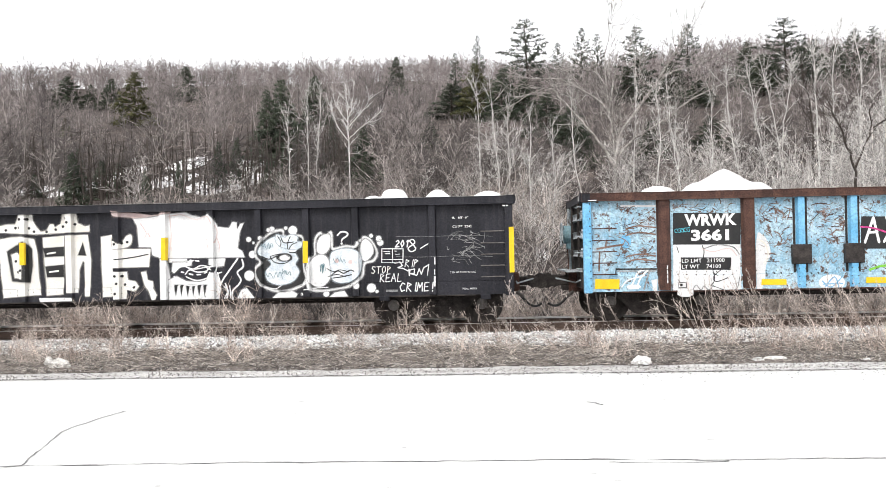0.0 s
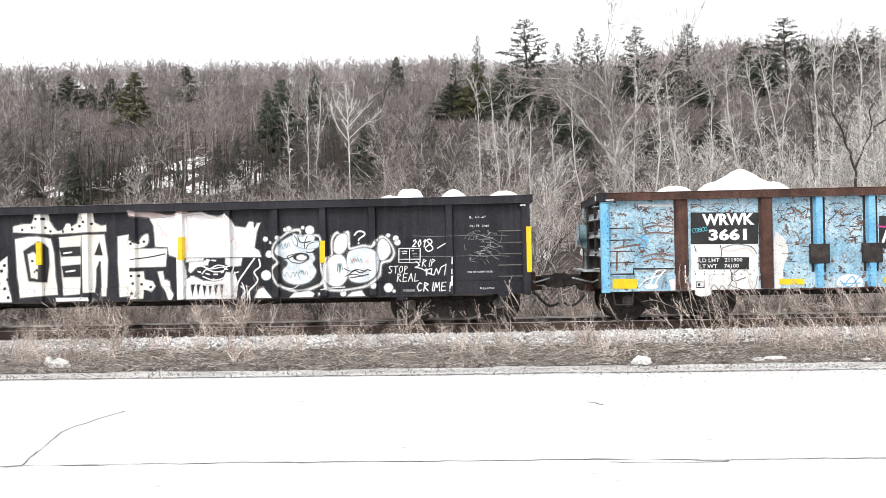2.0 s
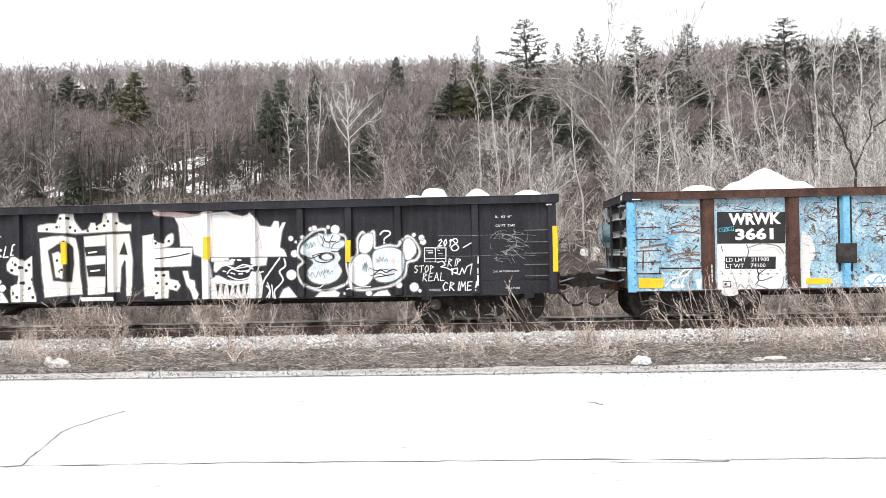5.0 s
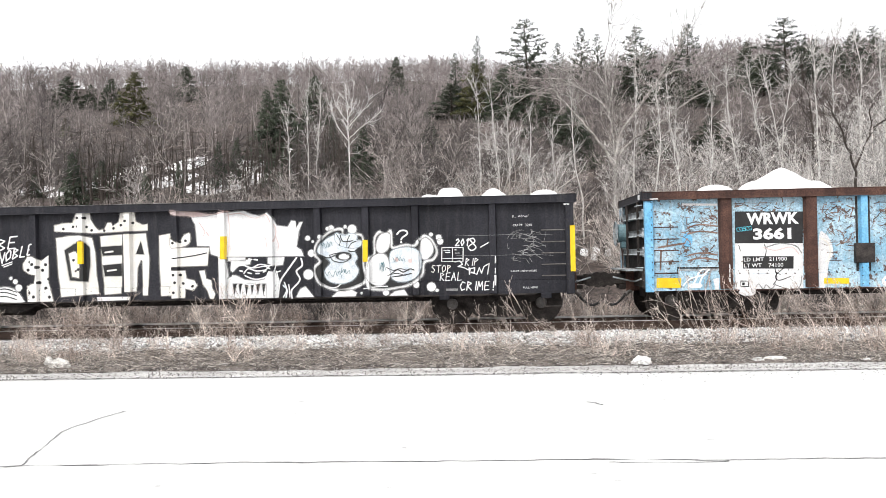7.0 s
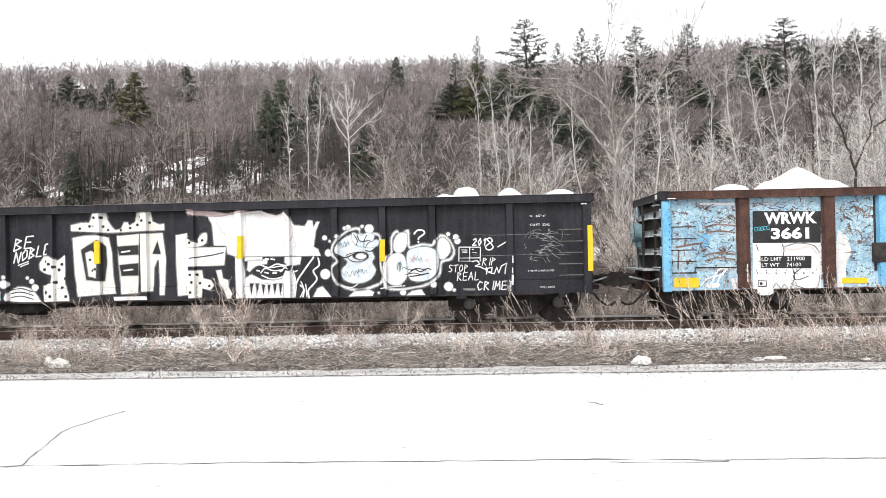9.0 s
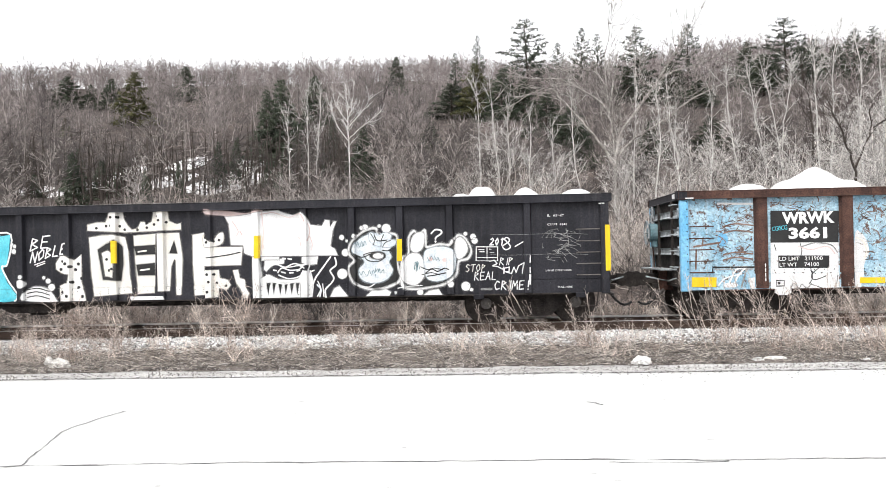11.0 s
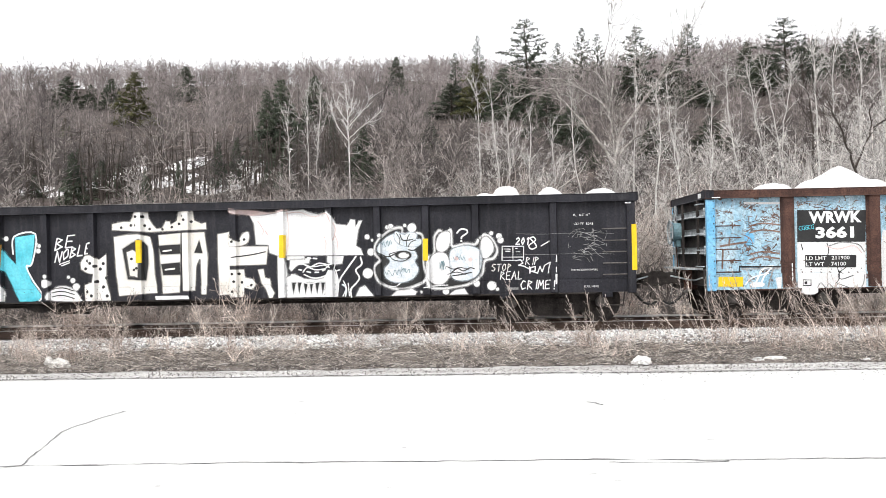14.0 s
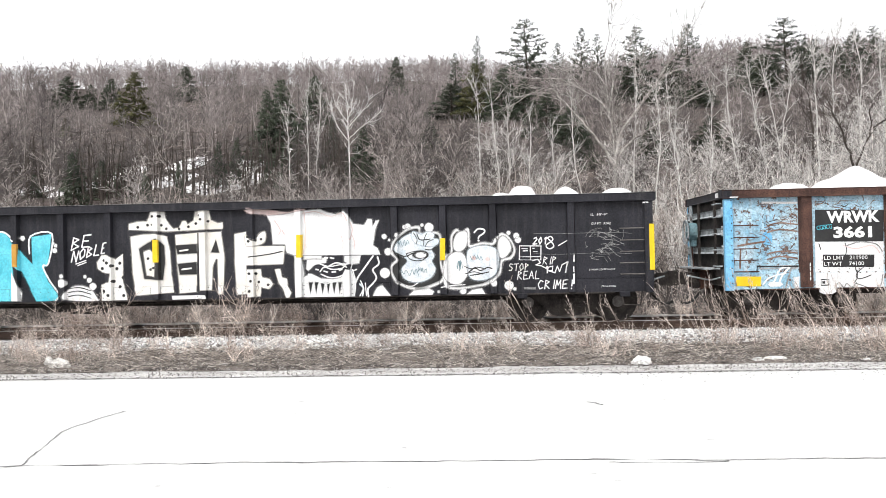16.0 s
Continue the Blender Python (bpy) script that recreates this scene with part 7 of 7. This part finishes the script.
# ---- cracks in the pavement ----
def crack(name, pts, w, seed, label):
    g = random.Random(seed)
    fine = []
    for (ax, ay), (bx, by) in zip(pts[:-1], pts[1:]):
        n = max(2, int(math.hypot(bx - ax, by - ay) / 0.05))
        for k in range(n):
            t = k / n
            x, y = ax + (bx - ax) * t, ay + (by - ay) * t
            fine.append((x + 0.02 * noise.noise((x * 6, y * 6, seed)), y + 0.035 * noise.noise((x * 2.5, y * 2.5, seed)) + 0.02 * noise.noise((x * 9, y * 9, seed))))
    fine.append(pts[-1])
    V, F = [], []
    for i, (x, y) in enumerate(fine):
        a, b = fine[max(0, i - 1)], fine[min(len(fine) - 1, i + 1)]
        L = math.hypot(b[0] - a[0], b[1] - a[1]) or 1
        ww = w * max(0.12, 0.75 + 1.1 * noise.noise((x * 3, y * 3, seed + 5)))
        nx, ny = -(b[1] - a[1]) / L * ww, (b[0] - a[0]) / L * ww
        V += [(x + nx, y + ny, 0.004), (x - nx, y - ny, 0.004)]
    for i in range(len(fine) - 1):
        F += [(2 * i, 2 * i + 1, 2 * i + 3), (2 * i, 2 * i + 3, 2 * i + 2)]
    ob = new(name, mesh_of(name, V, F, CRACK))
    ob.parent = road
    return tagged(ob, label)


crack("pavement_crack", [(-9.0, 6.4), (-6.0, 6.52), (-3.7, 6.66), (-2.0, 6.71), (-0.3, 6.70), (0.8, 6.72), (1.6, 6.66), (3.0, 6.66), (6.0, 6.7)], 0.012, 1, "long dark crack running across the pavement")
crack("pavement_crack", [(-4.6, 6.3), (-4.0, 6.45), (-3.67, 6.66), (-3.75, 7.0), (-3.86, 7.45), (-4.0, 8.0), (-4.0, 8.15), (-3.93, 8.6), (-3.83, 9.05)], 0.009, 2, "branching dark crack in the pavement")
crack("pavement_crack", [(1.05, 9.25), (1.14, 9.2), (1.15, 9.1), (1.19, 9.05)], 0.012, 3, "short dark crack in the pavement")
crack("pavement_crack", [(0.9, 6.62), (1.3, 6.58), (1.8, 6.62)], 0.007, 6, "fine crack in the pavement")
for k, (x0, x1, y) in enumerate(((-9, -2.0, 11.44), (-2.0, 5.8, 11.43))):
    crack("pavement_seam", [(x0, y), ((x0 + x1) / 2, y + 0.03), (x1, y - 0.02)], 0.010, 12 + k, "dark worn seam near the pavement edge")
g = random.Random(9)
for k in range(20):
    x, y = g.uniform(-4.5, 4.5), g.uniform(5.6, 9.5)
    crack("pavement_pit", [(x, y), (x + g.uniform(0.02, 0.07), y + g.uniform(-0.006, 0.006))], 0.006, 40 + k, "small dark pit in the pavement")


# ---- dry weeds between road and rails ----
def weed(g, h, lean, bushy, plume):
    stems, heads = [], []
    for _ in range(bushy):
        a = g.uniform(0, 6.28)
        tilt = lean * g.uniform(0.4, 1.5)
        way = np.array([tilt + 0.28 * math.cos(a), 0.28 * math.sin(a), 1.0])
        s = grow(g, (g.normal(0, 0.09), g.normal(0, 0.09), 0), way / np.linalg.norm(way), h * g.uniform(0.5, 1.1), 0.0046, 0.002, 8, 0.16 if lean == 0 else 0.10, 0.0)
        stems.append(s)
        for _ in range(g.integers(9, 16) if lean == 0 else g.integers(4, 9)):
            k = g.integers(1, 7)
            w = (s[0][k + 1] - s[0][k]) / h * 6 + g.normal(0, 0.65 if lean == 0 else 0.35, 3) + np.array([tilt * 0.4, 0, 0.15])
            b = grow(g, s[0][k], w / np.linalg.norm(w), h * g.uniform(0.10, 0.36), 0.0032, 0.0018, 4, 0.2, 0.04)
            (heads if plume and k > 4 else stems).append(b)
            for _ in range(2):
                w = (b[0][2] - b[0][1]) / h * 20 + g.normal(0, 0.8, 3)
                stems.append(grow(g, b[0][2], w / np.linalg.norm(w), h * g.uniform(0.05, 0.14), 0.0022, 0.0014, 2, 0.0, 0.0))
        if plume:
            for _ in range(12):
                c = g.uniform(0.75, 1.0) * 7
                k = min(int(c), 6)
                q = s[0][k] + (s[0][k + 1] - s[0][k]) * (c - k)
                w = (s[0][7] - s[0][6]) / h * 8 + g.normal(0, 0.5, 3)
                heads.append((np.array([q, q + w / np.linalg.norm(w) * g.uniform(0.03, 0.08)]), np.array([0.005, 0.001])))
    return tubes(stems, 3), (tubes(heads, 3) if heads else None)


def verge_z(x, y):
    return bed_z(x, y) if y > 14.6 else 0.0


g = np.random.default_rng(77)
upright = [weed(g, 0.95, 0.0, 5, False) for _ in range(7)]
leaning = [weed(g, 1.1, -0.55, 3, True) for _ in range(7)]
low = [weed(g, 0.45, 0.0, 8, False) for _ in range(5)]
stalks, plumes = [], []


def plant(kind, x, y, size):
    s, p = kind[g.integers(len(kind))]
    turn = g.uniform(-0.5, 0.5) if kind is leaning else g.uniform(0, 6.28)
    stalks.append(placed(s, x, y, verge_z(x, y), turn, size))
    if p:
        plumes.append(placed(p, x, y, verge_z(x, y), turn, size))


for cx, spread, n, size in ((-7.0, 0.45, 22, 1.1), (-7.6, 0.8, 10, 0.7), (-4.95, 0.3, 18, 1.1), (-2.3, 0.8, 16, 0.8), (-1.4, 0.5, 8, 0.7), (-9.0, 0.8, 12, 0.75), (-5.9, 0.5, 7, 0.7), (-3.6, 0.5, 8, 0.7), (-8.4, 0.4, 8, 0.8)):
    for _ in range(max(2, int(n * 0.42))):
        plant(upright, cx + g.normal(0, spread), g.uniform(14.9, 16.9), size * g.uniform(0.7, 1.15))
for cx, spread, n, size in ((0.75, 0.3, 6, 0.85), (0.1, 0.5, 8, 0.7), (1.6, 0.4, 9, 0.75), (2.3, 0.4, 8, 0.9), (3.3, 0.5, 12, 0.95), (4.6, 0.45, 20, 1.05), (5.3, 0.5, 16, 1.0), (6.4, 0.5, 16, 1.0), (7.3, 0.6, 16, 1.0), (8.4, 0.7, 12, 0.9), (-0.6, 0.5, 6, 0.6)):
    for _ in range(max(2, int(n * 0.58))):
        plant(leaning, cx + g.normal(0, spread), g.uniform(13.5, 16.9), size * g.uniform(0.7, 1.15))
for _ in range(46):
    plant(upright, g.uniform(-10, 9.5), g.uniform(13.3, 15.0), g.uniform(0.35, 0.75))
for _ in range(150):
    plant(low, g.uniform(-10, 9.5), g.choice([g.uniform(13.0, 15.0), g.uniform(20.3, 22.0)]), g.uniform(0.5, 1.2))
for _ in range(90):
    plant(upright, g.uniform(-10.5, 10), g.uniform(20.5, 23.5), g.uniform(0.5, 0.9))
V, F = joined(stalks)
tagged(new("dry_weeds", mesh_of("dry_weeds", V, F, STRAW)), "dry tan weeds growing between road and rails", "weeds", kind="stuff")
V, F = joined(plumes)
tagged(new("weed_plumes", mesh_of("weed_plumes", V, F, PLUME)), "feathery dry seed heads leaning over the ballast", "weeds", kind="stuff")

# flattened dead grass on the verge
blades = []
for _ in range(15000):
    x, y = g.uniform(-10, 9.5), 11.95 + 2.95 * g.beta(1.3, 1.1)
    a, L = g.uniform(0, 6.28), g.uniform(0.03, 0.15)
    p = np.array([x, y, 0.02 + g.uniform(0, 0.03)])
    d = np.array([math.cos(a), math.sin(a) * 0.8, g.uniform(0.0, 0.5)]) * L
    blades.append((np.array([p, p + d]), np.array([0.0032, 0.001])))
for _ in range(900):
    x, y = g.uniform(-10, 9.5), 12.5 + 2.6 * g.beta(1.6, 1.1)
    a, L = g.uniform(-0.9, 0.9) + g.choice([0, math.pi]), g.uniform(0.12, 0.5)
    p = np.array([x, y, 0.03 + g.uniform(0, 0.05)])
    m = p + np.array([math.cos(a) * 0.5, math.sin(a) * 0.4, g.uniform(0.0, 0.35)]) * L
    blades.append((np.array([p, m, m + (m - p) * np.array([1.0, 1.0, g.uniform(-0.6, 0.9)])]), np.array([0.0042, 0.003, 0.001])))
V, F = tubes(blades, 3)
tagged(new("dead_grass", mesh_of("dead_grass", V, F, SOIL_BLADES)), "flattened dead grass on the roadside verge", "grass", kind="stuff")


# ---- litter on the verge ----
def lump(name, x, y, z, sx, sy, sz, material, label, category, seed, rough=0.3, cuts=3):
    bm = bmesh.new()
    bmesh.ops.create_icosphere(bm, subdivisions=cuts, radius=1.0)
    for v in bm.verts:
        d = 1 + rough * noise.noise(v.co * 1.7 + Vector((seed, 0, 0))) + rough * 0.6 * noise.noise(v.co * 4.1 + Vector((0, seed, 0)))
        v.co = Vector((v.co.x * sx * d, v.co.y * sy * d, max(-0.25, v.co.z) * sz * d))
    ob = part(name, bm, material)
    ob.location = (x, y, z + 0.2 * sz)
    return tagged(ob, label, category)


lump("concrete_lump", -6.50, 12.85, 0.0, 0.17, 0.12, 0.10, CONCRETE, "broken lump of pale concrete on the verge", "rubble", 3, 0.55)
lump("concrete_lump", -6.36, 12.80, 0.0, 0.11, 0.09, 0.08, CONCRETE, "smaller pale concrete lump beside another", "rubble", 8, 0.5)
lump("concrete_lump", -6.62, 12.88, 0.05, 0.07, 0.06, 0.09, CONCRETE, "upright chip of pale concrete on the verge", "rubble", 9, 0.5)
lump("plastic_bag", 2.18, 12.35, 0.0, 0.13, 0.09, 0.085, PLASTIC, "crumpled white plastic bag lying on the verge", "litter", 5, 0.28, 4)
lump("foam_slab", 4.08, 12.55, 0.01, 0.17, 0.08, 0.035, PLASTIC, "flat white slab of foam lying on the verge", "litter", 6, 0.12)
lump("paper_scrap", 3.82, 12.45, 0.01, 0.06, 0.05, 0.03, PLASTIC, "small crumpled white paper scrap on the verge", "litter", 7, 0.6)
lump("paper_scrap", 5.25, 12.3, 0.01, 0.06, 0.04, 0.02, PLASTIC, "small flat white paper scrap on the verge", "litter", 12, 0.5)
lump("paper_scrap", -3.9, 12.8, 0.01, 0.10, 0.05, 0.015, PLASTIC, "thin torn white scrap lying in dead grass", "litter", 14, 0.5)


# ---- the train rolls slowly on ----
def motions():
    times = [0, 0.1, 0.2] + [0.5 * k for k in range(1, 32)] + [15.8, 15.9, 16.0]
    walk(black_car, [(t, pose(0.558 + SPEED * t, TRACK_Y, RAIL_Z)) for t in times])
    walk(blue_car, [(t, pose(1.925 + SPEED * t, TRACK_Y, RAIL_Z)) for t in times])
    for w in wheels:
        x, y, z = w.location
        walk(w, [(t, pose(x, y, z, 0, math.degrees(SPEED * t / 0.419), 0)) for t in times])
    for s, x in loads:
        walk(s, [(t, pose(x + SPEED * t, TRACK_Y, RAIL_Z)) for t in times])



motions()
